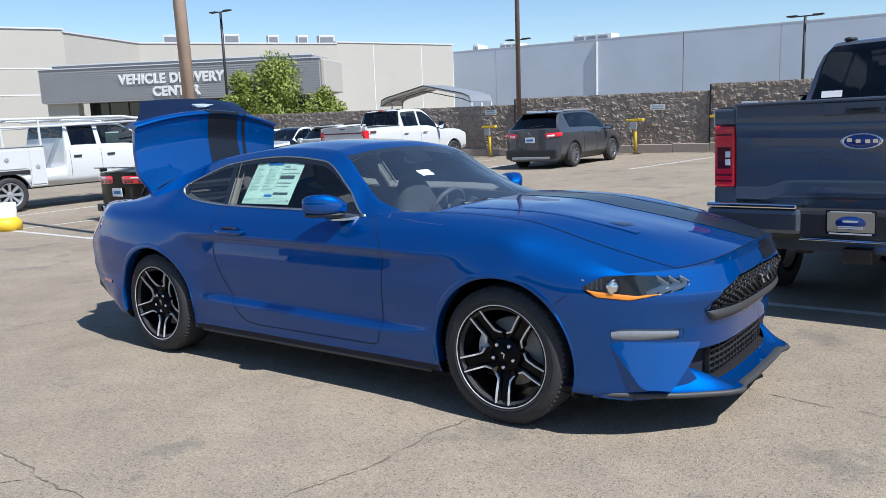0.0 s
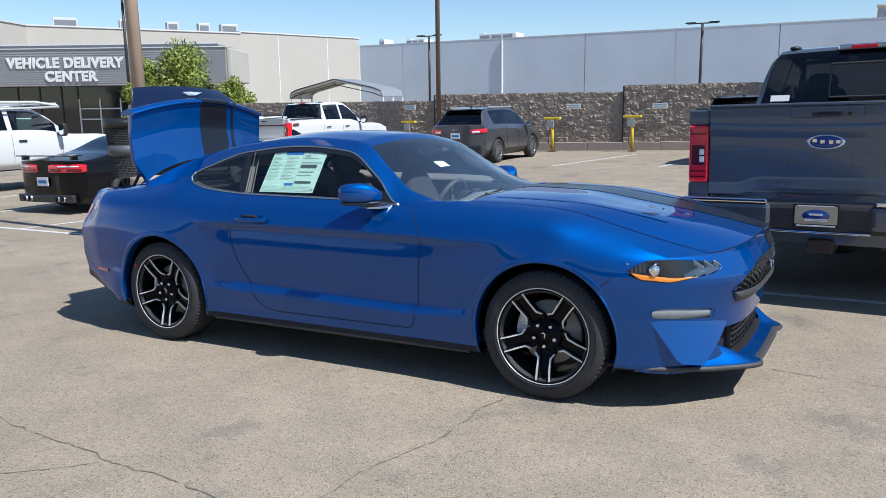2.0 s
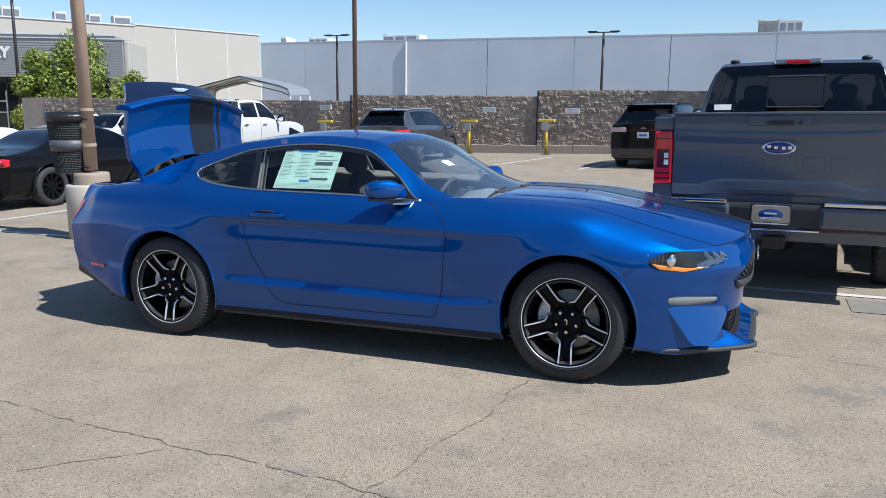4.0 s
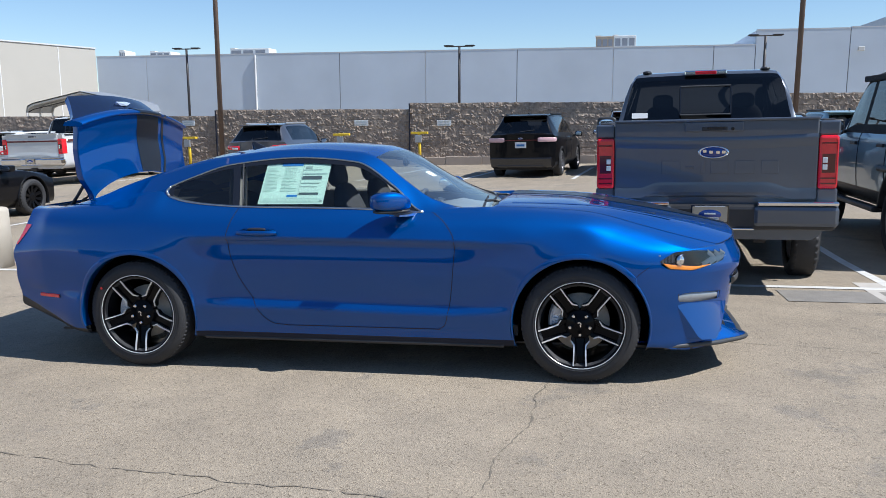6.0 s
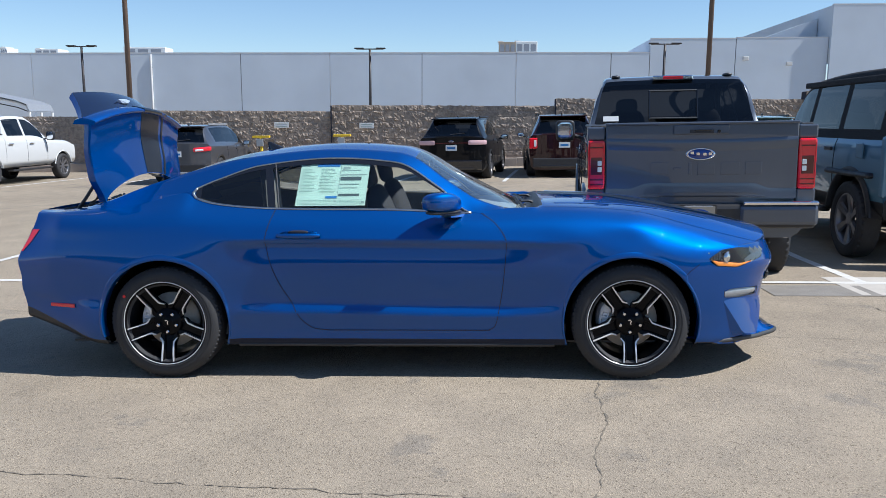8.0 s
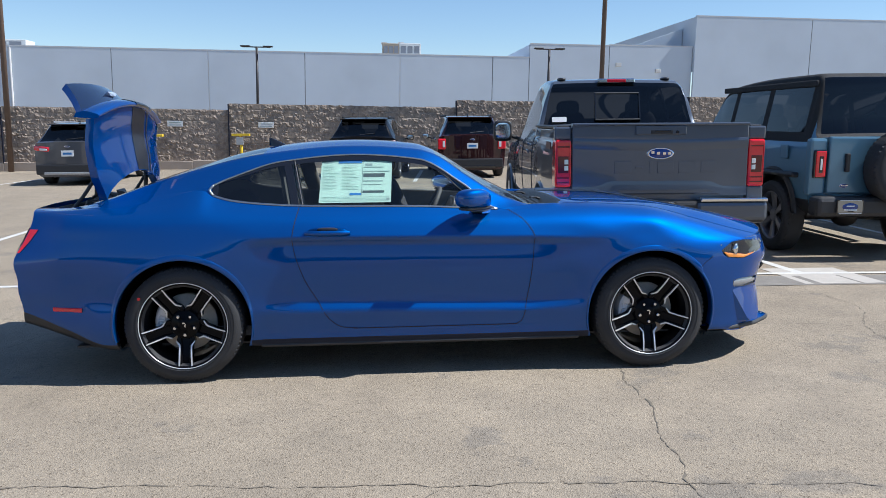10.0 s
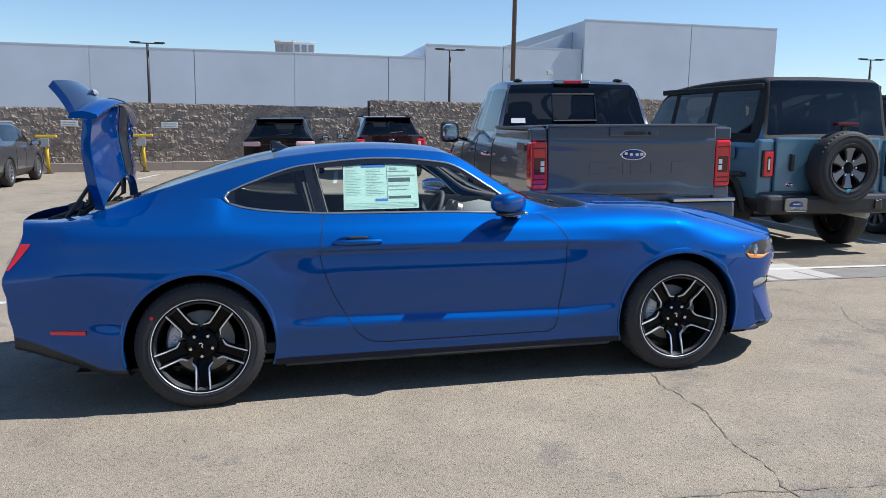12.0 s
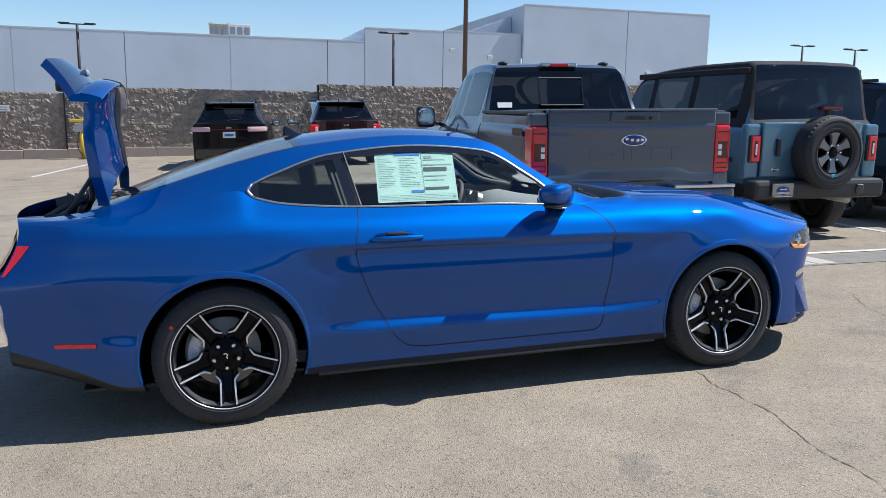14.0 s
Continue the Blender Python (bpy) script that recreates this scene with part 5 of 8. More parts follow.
    for u0, u1, v0, v1, mt in bits:
        part("print_bar", sheet(u0, u1, v0, v1, 0.002), mt, price)


def build_coupe(m):
    car, P, N = coupe(m)
    coupe_openings(car, P)
    coupe_front(car, N)
    coupe_rear(car)
    coupe_stripes(car)
    coupe_lid(car)
    coupe_fittings(car)
    for hx, tr in ((1.36, 0.80), (-1.36, 0.815)):
        sport_wheel(car, pose(hx, -tr, 0.335), hx < 0)
        sport_wheel(car, pose(hx, tr, 0.335, 0, 0, 180))
    return car


build_coupe(LOT)


# ---- ground ----
def asphalt_mat():
    m, n, l, b = base_mat("weathered_asphalt")
    tc = n.new("ShaderNodeTexCoord")
    def noise_tex(scale, detail=6, rough=0.55):
        t = n.new("ShaderNodeTexNoise")
        t.inputs["Scale"].default_value, t.inputs["Detail"].default_value, t.inputs["Roughness"].default_value = scale, detail, rough
        l.new(tc.outputs["Object"], t.inputs["Vector"])
        return t
    def ramp(src, stops):
        r = n.new("ShaderNodeValToRGB")
        e = r.color_ramp.elements
        while len(e) > 1:
            e.remove(e[0])
        e[0].position, e[0].color = stops[0][0], (*stops[0][1], 1)
        for p, c in stops[1:]:
            q = e.new(p)
            q.color = (*c, 1)
        l.new(src, r.inputs[0])
        return r
    def mix(kind, f, a, c):
        x = n.new("ShaderNodeMixRGB")
        x.blend_type = kind
        for sock, v in zip(x.inputs, (f, a, c)):
            if hasattr(v, "is_output"):
                l.new(v, sock)
            elif isinstance(v, float):
                sock.default_value = v
            else:
                sock.default_value = (*v, 1)
        return x
    big = ramp(noise_tex(0.35, 4).outputs[0], [(0.35, (0.282, 0.237, 0.181)), (0.65, (0.329, 0.279, 0.215))])
    mid = ramp(noise_tex(2.3, 8, 0.62).outputs[0], [(0.3, (0.86, 0.86, 0.87)), (0.62, (1.06, 1.05, 1.04))])
    c1 = mix("MULTIPLY", 1.0, big.outputs[0], mid.outputs[0])
    stain = ramp(noise_tex(1.0, 9, 0.68).outputs[0], [(0.575, (1, 1, 1)), (0.60, (0.84, 0.86, 0.90)), (0.70, (0.70, 0.73, 0.79))])
    chips = ramp(noise_tex(34, 5, 0.7).outputs[0], [(0.32, (0.78, 0.77, 0.76)), (0.46, (1, 1, 1)), (0.66, (1.0, 1.0, 1.0)), (0.74, (1.14, 1.13, 1.12))])
    c2a = mix("MULTIPLY", 1.0, c1.outputs[0], stain.outputs[0])
    c2 = mix("MULTIPLY", 1.0, c2a.outputs[0], chips.outputs[0])
    grit = n.new("ShaderNodeTexVoronoi")
    grit.inputs["Scale"].default_value = 150
    l.new(tc.outputs["Object"], grit.inputs["Vector"])
    g = ramp(grit.outputs["Color"], [(0.10, (0.48, 0.46, 0.44)), (0.28, (0.93, 0.93, 0.92)), (0.74, (1.02, 1.02, 1.02)), (0.93, (1.38, 1.34, 1.28))])
    c3 = mix("MULTIPLY", 0.9, c2.outputs[0], g.outputs[0])
    fine = ramp(noise_tex(260, 3).outputs[0], [(0.3, (0.74, 0.74, 0.74)), (0.7, (1.2, 1.2, 1.2))])
    c4 = mix("MULTIPLY", 0.8, c3.outputs[0], fine.outputs[0])
    l.new(c4.outputs[0], b.inputs["Base Color"])
    b.inputs["Roughness"].default_value = 0.9
    b.inputs["Specular IOR Level"].default_value = 0.25
    bp = n.new("ShaderNodeBump")
    bp.inputs["Strength"].default_value, bp.inputs["Distance"].default_value = 0.55, 0.006
    l.new(grit.outputs["Distance"], bp.inputs["Height"])
    bp2 = n.new("ShaderNodeBump")
    bp2.inputs["Strength"].default_value, bp2.inputs["Distance"].default_value = 0.35, 0.004
    l.new(noise_tex(300, 4).outputs[0], bp2.inputs["Height"]), l.new(bp.outputs[0], bp2.inputs["Normal"]), l.new(bp2.outputs[0], b.inputs["Normal"])
    return m


ASPHALT = asphalt_mat()
CRACK = plain("crack_dirt", (0.15, 0.128, 0.10), 0.95, 0, 0, 0.3, 30)
DARK_PATCH = plain("sealed_asphalt", (0.20, 0.185, 0.165), 0.9, 0, 0, 0.3, 5, 0.3, 200)
LINE_PAINT = plain("worn_white_line_paint", (0.54, 0.53, 0.505), 0.8, 0, 0, 0.28, 9, 0.3, 200)
CONCRETE = plain("pale_concrete", (0.45, 0.405, 0.335), 0.9, 0, 0, 0.16, 5, 0.3, 60)
YELLOW = plain("yellow_paint", (0.72, 0.48, 0.03), 0.5, 0, 0, 0.15, 9)
BROWN_STEEL = plain("brown_painted_steel", (0.13, 0.085, 0.062), 0.55, 0, 0, 0.15, 6)
DARK_STEEL = plain("dark_bronze_steel", (0.035, 0.03, 0.03), 0.5, 0.2, 0, 0.15, 6)
GALV = plain("galvanised_steel", (0.42, 0.43, 0.44), 0.45, 0.6, 0, 0.15, 10)
WHITE_PAINT = plain("white_paint", (0.68, 0.68, 0.67), 0.5, 0, 0, 0.05, 6)


def build_ground():
    bm = bmesh.new()
    xs = [-1500, -500, -250, -150, -100, -70] + [-50 + 2.0 * i for i in range(51)] + [60, 100, 150, 250, 500, 1500]
    ys = [-1500, -400, -120, -50, -30, -20, -14] + [-12 + 1.0 * i for i in range(14)] + [2.5 + 0.25 * i for i in range(13)] + [6, 8, 10, 12, 15, 18, 21, 24, 30, 40, 60, 90, 150, 400, 1500]
    grid(bm, [[(x, y, ground_z(x, y)) for x in xs] for y in ys])
    tagged(part("ground", bm, ASPHALT, None, "", True), "weathered beige-grey asphalt parking lot with grit and stains", "ground", "", "structure")


build_ground()


def on_lot(x, y, lift=0.004):
    return (x, y, ground_z(x, y) + lift)


def crack(keys, w, seed):
    """An irregular hairline crack in the asphalt."""
    rnd = random.Random(seed)
    pts = [Vector(p) for p in keys]
    line = []
    for a, b in zip(pts, pts[1:]):
        n = max(2, int((b - a).length / 0.03))
        for i in range(n):
            line.append(a.lerp(b, i / n))
    line.append(pts[-1])
    bm = bmesh.new()
    lo, hi = [], []
    dx = dy = 0
    for i, p in enumerate(line):
        dx, dy = 0.85 * dx + rnd.uniform(-0.012, 0.012), 0.85 * dy + rnd.uniform(-0.012, 0.012)
        d = (line[min(i + 1, len(line) - 1)] - line[max(i - 1, 0)]).normalized()
        nrm = Vector((-d.y, d.x))
        ww = w * rnd.choice((0.1, 0.5, 0.8, 1.0, 1.4)) * rnd.uniform(0.4, 1.2) * min(1, 0.2 + 0.15 * min(i, len(line) - 1 - i))
        q = p + Vector((dx, dy))
        lo.append(on_lot(*(q - nrm * ww / 2), 0.0025)), hi.append(on_lot(*(q + nrm * ww / 2), 0.0025))
    grid(bm, [lo, hi])
    tagged(part("crack", bm, CRACK), "thin dark crack in the asphalt", "crack", "cracks in the asphalt", "structure")


for k, (keys, w) in enumerate([
        ([(1.17, -0.90), (1.12, -1.5), (1.07, -1.95), (1.03, -2.3), (0.98, -2.47), (0.9, -3.6)], 0.009),
        ([(-4.5, -1.9), (-2.6, -2.15), (-1.49, -2.28), (-0.6, -2.39), (0.3, -2.45), (0.95, -2.48), (2.4, -2.7)], 0.009),
        ([(0.0, -2.43), (-0.45, -2.9), (-0.6, -3.6)], 0.006),
        ([(2.1, 0.2), (2.5, 0.1), (2.85, 0.06), (3.2, -0.02), (4.6, -0.35)], 0.007),
        ([(3.6, 1.25), (3.68, 0.7), (3.55, 0.36), (3.24, -0.02), (3.2, -0.3), (3.05, -1.2)], 0.007),
        ([(3.65, 0.6), (4.3, 0.5), (5.4, 0.62)], 0.006),
        ([(-3.6, -2.2), (-3.15, -1.19), (-3.0, -0.75), (-2.85, -0.3), (-2.6, 0.6)], 0.009),
        ([(-7.5, 1.1), (-6.0, 0.9), (-4.0, 1.05), (-2.5, 0.8)], 0.006),
        ([(-9.0, 9.0), (-4.0, 9.6), (1.5, 9.1)], 0.02), ([(-14.0, 12.5), (-6.0, 12.0), (-1.0, 12.4)], 0.02)]):
    crack(keys, w, k)


def painted_line(x0, y0, x1, y1, w=0.10):
    bm = bmesh.new()
    a, b = Vector((x0, y0)), Vector((x1, y1))
    d = (b - a).normalized()
    nrm = Vector((-d.y, d.x)) * w / 2
    n = max(2, int((b - a).length / 0.5))
    grid(bm, [[on_lot(*(a.lerp(b, i / n) + s * nrm)) for i in range(n + 1)] for s in (-1, 1)])
    tagged(part("parking_line", bm, LINE_PAINT), "worn white painted parking line on asphalt", "line", "parking lines", "structure")


painted_line(-16, 2.80, 3.1, 2.22)
painted_line(3.1, 2.22, 13, 1.86)
for x in (1.05, 4.02, 6.95, 9.8):
    painted_line(x, 2.25 - 0.02 * x, x, 8.0)
for x in (-5.55, -8.5, -11.4, -14.3, -17.2):
    painted_line(x, 2.6, x + 0.05, 8.2)
for x0, x1 in ((-5.25, -4.35), (0.72, 1.2), (-2.3, -1.6), (-10.6, -9.9), (3.7, 4.4), (6.6, 7.2), (-13.4, -12.7)):
    painted_line(x0, 15.9, x1, 21.0, 0.11)
bm = bmesh.new()
grid(bm, [[on_lot(x, y0 - 0.02 * x, 0.003) for x in np.linspace(3.0, 13, 24)] for y0 in (1.62, 2.12)])
tagged(part("sealed_strip", bm, DARK_PATCH), "darker sealed strip of asphalt", "pavement", "", "structure")
bm = bmesh.new()
grid(bm, [[on_lot(x, y, 0.003) for x in np.linspace(3.75, 4.55, 4)] for y in (1.6, 2.05, 2.5)])
tagged(part("pale_patch", bm, plain("pale_patch_concrete", (0.42, 0.39, 0.35), 0.9, 0, 0, 0.15, 8, 0.3, 120)), "pale repair patch in the asphalt", "pavement", "", "structure")


# ---- the block wall ----
def block_mat():
    m, n, l, b = base_mat("split_face_block")
    tc = n.new("ShaderNodeTexCoord")
    t, t2 = n.new("ShaderNodeTexNoise"), n.new("ShaderNodeTexNoise")
    t.inputs["Scale"].default_value, t.inputs["Detail"].default_value, t.inputs["Roughness"].default_value = 7.0, 8, 0.7
    t2.inputs["Scale"].default_value, t2.inputs["Detail"].default_value = 0.7, 4
    l.new(tc.outputs["Object"], t.inputs["Vector"]), l.new(tc.outputs["Object"], t2.inputs["Vector"])
    r = n.new("ShaderNodeValToRGB")
    e = r.color_ramp.elements
    e[0].position, e[0].color = 0.3, (0.20, 0.158, 0.125, 1)
    e[1].position, e[1].color = 0.72, (0.49, 0.40, 0.325, 1)
    l.new(t.outputs[0], r.inputs[0])
    mx = n.new("ShaderNodeMixRGB")
    mx.blend_type = "MULTIPLY"
    mx.inputs[0].default_value = 0.3
    l.new(r.outputs[0], mx.inputs[1]), l.new(t2.outputs[0], mx.inputs[2])
    l.new(mx.outputs[0], b.inputs["Base Color"])
    b.inputs["Roughness"].default_value = 0.95
    return m


BLOCK = block_mat()
BLOCK_PLAIN = plain("smooth_wall_base", (0.36, 0.30, 0.25), 0.9, 0, 0, 0.15, 3, 0.2, 60)


def block_wall():
    """Stepped wall of rough split-face blocks, each course and block with its own relief."""
    runs = [(-31.5, -13.25, 1.62, 3), (-13.25, -5.52, 1.86, 4), (-5.52, 2.58, 2.08, 5), (2.58, 11.2, 2.34, 6), (11.2, 42.0, 2.62, 7)]
    wall = thing("wall_north", Matrix.Identity(4), "brown split-face block wall in rising steps", "wall", "", "structure")
    y = 23.42
    for x0, x1, top, seed in runs:
        bm = bmesh.new()
        box(bm, x0, x1, y, y + 0.24, -2.2, top - 0.01)
        part("wall_core", bm, BLOCK_PLAIN, wall)
        xa, xb = (max(x0, -30), min(x1, 22))
        st = 0.04
        nx, nz = int((xb - xa) / st), int((top + 1.0) / st)
        rng = np.random.RandomState(seed)
        V, F = [], []
        off = rng.rand(400, 40)
        for i in range(nx + 1):
            for k in range(nz + 1):
                px, pz = xa + (xb - xa) * i / nx, top - (top + 1.0) * k / nz
                row = int((top - pz) / 0.2)
                u = (px + (0.2 if row % 2 else 0)) / 0.4
                col = int(u + 400) % 400
                fu, fv = u % 1.0, ((top - pz) / 0.2) % 1.0
                edge = min(fu, 1 - fu) * 0.4 < 0.015 or min(fv, 1 - fv) * 0.2 < 0.012
                nz_ = 0.6 * noise.noise(Vector((px * 5.0, pz * 7.0, seed * 7.7))) + 0.75 * noise.noise(Vector((px * 15, pz * 18, seed * 3.1)))
                patch = 0.5 + 0.5 * noise.noise(Vector((px * 0.9, pz * 1.4, seed * 1.7)))
                d = 0.012 + 0.008 * off[col, row % 40] + (0.035 + 0.035 * patch) * max(0, nz_ - 0.02)
                d = 0.006 + 0.35 * max(0, d - 0.01) if edge and off[col, (row + 7) % 40] < 0.6 else max(0.006, d)
                if k == 0:
                    pz += 0.02 * nz_
                V.append((px, y - d, pz))
        for i in range(nx):
            for k in range(nz):
                a = i * (nz + 1) + k
                F.append((a, a + 1, a + nz + 2, a + nz + 1))
        me = bpy.data.meshes.new("block_facing")
        me.from_pydata(V, [], F)
        me.materials.append(BLOCK)
        ob = new("block_facing", me)
        ob.parent = wall
        ob["kind"] = "stuff"
        # smooth footing along the base
        bm = bmesh.new()
        n = 6
        for i in range(n):
            xa_, xb_ = x0 + (x1 - x0) * i / n, x0 + (x1 - x0) * (i + 1) / n
            g = ground_z((xa_ + xb_) / 2, 23)
            box(bm, xa_ + 0.004, xb_ - 0.004, y - 0.13, y + 0.02, g - 0.3, g + 0.30, 0.015)
        part("wall_footing", bm, BLOCK_PLAIN, wall)
        if x0 > -31:
            bm = boxed(x0 - 0.035, x0 + 0.005, y - 0.09, y + 0.26, -2.0, top - 0.02)
            part("control_joint", bm, SEAM, wall)


block_wall()

for x in (-7.38, -4.23, 3.7, -14.4, 7.9):
    sg = thing("wall_sign", pose(x, 23.33, 1.35), "small white metal sign on the block wall", "sign", "signs on the wall")
    part("sign_plate", boxed(-0.27, 0.27, -0.012, 0.0, -0.10, 0.10, 0.01), WHITE_PAINT, sg)
    for k in range(2):
        part("illegible_text", boxed(-0.2, 0.2, -0.014, -0.0122, 0.03 - 0.08 * k, 0.05 - 0.08 * k), INK_GREY, sg)


def charger(x, y):
    """A yellow steel post with a crossbar and a grey box, as at the wall."""
    c = thing("charging_post", on_ground(x, y, 0), "yellow steel post with crossbar and grey box before the block wall", "post", "yellow posts")
    bm = bmesh.new()
    tube(bm, [(0, 0, 0), (0, 0, 1.22)], 0.055, 12)
    part("post", bm, YELLOW, c, "", True)
    part("crossbar", boxed(-0.30, 0.32, -0.09, 0.09, 1.16, 1.24, 0.01), YELLOW, c)
    part("box", boxed(-0.14, 0.10, -0.14, -0.05, 0.86, 1.13, 0.012), GALV, c, "grey switch box")
    bm = bmesh.new()
    tube(bm, [(-0.02, -0.1, 0.86), (-0.12, -0.1, 0.6), (-0.10, -0.1, 0.30), (0.02, -0.08, 0.12)], 0.016, 8)
    part("hose", bm, SATIN_BLACK, c)
    part("base_plate", boxed(-0.14, 0.14, -0.14, 0.14, 0, 0.02), DARK_STEEL, c)


for x, y in ((-7.95, 22.75), (-5.0, 22.75), (-14.0, 22.6)):
    charger(x, y)


# ---- poles ----
def light_pole(x, y, z0, h, r, mt, head=True, lean=0.0):
    p = thing("street_lamp", pose(x, y, z0, 0, lean, 0), "tall slim dark steel lamp pole", "street lamp", "lamp poles")
    bm = bmesh.new()
    tube(bm, [(0, 0, 0), (0, 0, h * 0.6), (0, 0, h)], [r, r * 0.92, r * 0.8], 14)
    part("pole", bm, mt, p, "", True)
    if head:
        bm = bmesh.new()
        tube(bm, [(-0.95, 0, h + 0.02), (0.95, 0, h + 0.02)], 0.04, 8)
        part("arm", bm, mt, p)
        for s in (-1, 1):
            part("lamp_head", boxed(s * 0.75 - 0.32, s * 0.75 + 0.32, -0.16, 0.16, h + 0.02, h + 0.11, 0.02), DARK_STEEL, p)
    return p


for x, y, top in ((-29.06, 50, 6.6), (-8.43, 50, 6.4), (11.6, 50, 6.7), (44.4, 48.3, 7.0), (47.2, 45.8, 6.64)):
    light_pole(x, y, -1.6, top + 1.6, 0.10, DARK_STEEL)
light_pole(-43.65, 33.5, -1.0, 9.9, 0.11, DARK_STEEL)
light_pole(-12.9, 23.05, ground_z(-12.9, 23) - 0.05, 13.0, 0.095, BROWN_STEEL)
light_pole(7.55, 22.3, ground_z(7.5, 22.3) - 0.05, 13.0, 0.085, BROWN_STEEL)
# the near brown pole on its concrete foot
bp_x, bp_y = -5.63, 2.61
g = ground_z(bp_x, bp_y)
near_pole = thing("light_pole", pose(bp_x, bp_y, g, 0, -1.15, 0), "brown painted steel pole on a round concrete base", "pole")
bm = bmesh.new()
lathe(bm, [(0, -0.1), (0.325, -0.1), (0.32, 0.66), (0.305, 0.685), (0, 0.685)], 40)
part("concrete_base", bm, CONCRETE, near_pole, "pale round concrete base with chips", True)
bm = bmesh.new()
lathe(bm, [(0.215, 0.685), (0.215, 0.80), (0.205, 0.83), (0.09, 0.835)], 32)
part("base_collar", bm, plain("dusty_brown_steel", (0.30, 0.24, 0.19), 0.7, 0, 0, 0.2, 10), near_pole, "", True)
bm = bmesh.new()
tube(bm, [(0, 0, 0.86), (0, 0, 4), (0, 0, 9.5)], [0.082, 0.080, 0.072], 20)
part("shaft", bm, plain("sun_faded_brown_steel", (0.40, 0.285, 0.21), 0.6, 0, 0, 0.18, 5), near_pole, "", True)
for z in (1.18, 1.62):
    bm = bmesh.new()
    lathe(bm, [(0.083, z - 0.02), (0.090, z - 0.018), (0.090, z + 0.018), (0.083, z + 0.02)], 24)
    part("clamp_band", bm, plain("tan_clamp_steel", (0.36, 0.28, 0.21), 0.6), near_pole)
part("tape", boxed(-0.05, 0.05, -0.086, -0.083, 1.40, 1.45), plain("yellowed_tape", (0.6, 0.52, 0.34), 0.6), near_pole)
can = thing("litter_bin", pose(bp_x - 0.31, bp_y - 0.02, g), "black wire-mesh litter bin with a dark bag hung on the pole", "bin")
bm = bmesh.new()
prof = [(0.20, 0.80), (0.205, 0.82), (0.27, 1.54)]
for k in range(84):
    a = 2 * math.pi * k / 84
    tube(bm, [(r * math.cos(a), r * math.sin(a), z) for r, z in prof], 0.003, 4)
for z in np.linspace(0.82, 1.54, 34):
    rr = float(np.interp(z, [0.82, 1.54], [0.205, 0.27]))
    tube(bm, [(rr * math.cos(t), rr * math.sin(t), z) for t in np.linspace(0, 2 * math.pi, 33)], 0.0035, 4, False)
basket = part("wire_basket", bm, plain("weathered_grey_wire", (0.055, 0.06, 0.065), 0.6, 0.3, 0, 0.2, 10), can)
basket["kind"] = "stuff"
bm = bmesh.new()
lathe(bm, [(0.236, 1.10), (0.240, 1.10), (0.252, 1.24), (0.248, 1.24)], 36)
part("band", bm, plain("grey_bin_band", (0.075, 0.08, 0.09), 0.5), can, "dull grey band round the basket", True)
bm = bmesh.new()
lathe(bm, [(0, 0.84), (0.18, 0.85), (0.24, 1.5), (0.285, 1.47), (0.295, 1.53), (0.275, 1.585), (0.25, 1.55), (0.2, 1.42), (0.18, 1.0), (0, 0.95)], 28)
part("bin_bag", bm, plain("black_bin_bag", (0.02, 0.02, 0.022), 0.3, 0, 0, 0.1, 10, 0.6, 30), can, "", True)
bm = bmesh.new()
tube(bm, [(0.26, -0.05, 1.5), (0.40, -0.1, 1.5)], 0.012, 6)
tube(bm, [(0.2, -0.04, 0.9), (0.38, -0.1, 0.9)], 0.012, 6)
part("bracket", bm, SATIN_BLACK, can)
# low yellow bollard foot at the edge
bf = thing("bollard_base", on_ground(-11.4, 2.65, 0), "yellow painted round bollard base on asphalt", "bollard")
bm = bmesh.new()
lathe(bm, [(0, 0), (0.27, 0), (0.27, 0.16), (0.2, 0.24), (0, 0.24)], 28)
part("base", bm, YELLOW, bf, "", True)
bm = bmesh.new()
lathe(bm, [(0.2, 0.24), (0.2, 0.5), (0, 0.5)], 28)
part("sleeve", bm, WHITE_PAINT, bf, "", True)


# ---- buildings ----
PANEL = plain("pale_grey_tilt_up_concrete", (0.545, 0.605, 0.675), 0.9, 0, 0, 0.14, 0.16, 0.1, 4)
PANEL_EDGE = plain("parapet_cap", (0.55, 0.56, 0.58), 0.6, 0, 0, 0.05)
CREAM = plain("cream_stucco", (0.43, 0.407, 0.362), 0.9, 0, 0, 0.06, 0.3, 0.1, 5)
SIDING = plain("grey_metal_siding", (0.33, 0.33, 0.33), 0.55, 0.2, 0, 0.10, 0.6)
JOINT = plain("panel_joint", (0.22, 0.23, 0.25), 0.9)
JOINT_PALE = plain("pale_panel_joint", (0.66, 0.66, 0.66), 0.8)
UNIT = plain("pale_roof_unit", (0.62, 0.61, 0.58), 0.6, 0, 0, 0.08, 2)
UNIT_TAN = plain("tan_roof_unit", (0.34, 0.27, 0.20), 0.7, 0, 0, 0.1, 2)
DARK_GLASS = plain("dark_storefront_glass", (0.015, 0.017, 0.02), 0.06, 0, 0.5, 0.0)

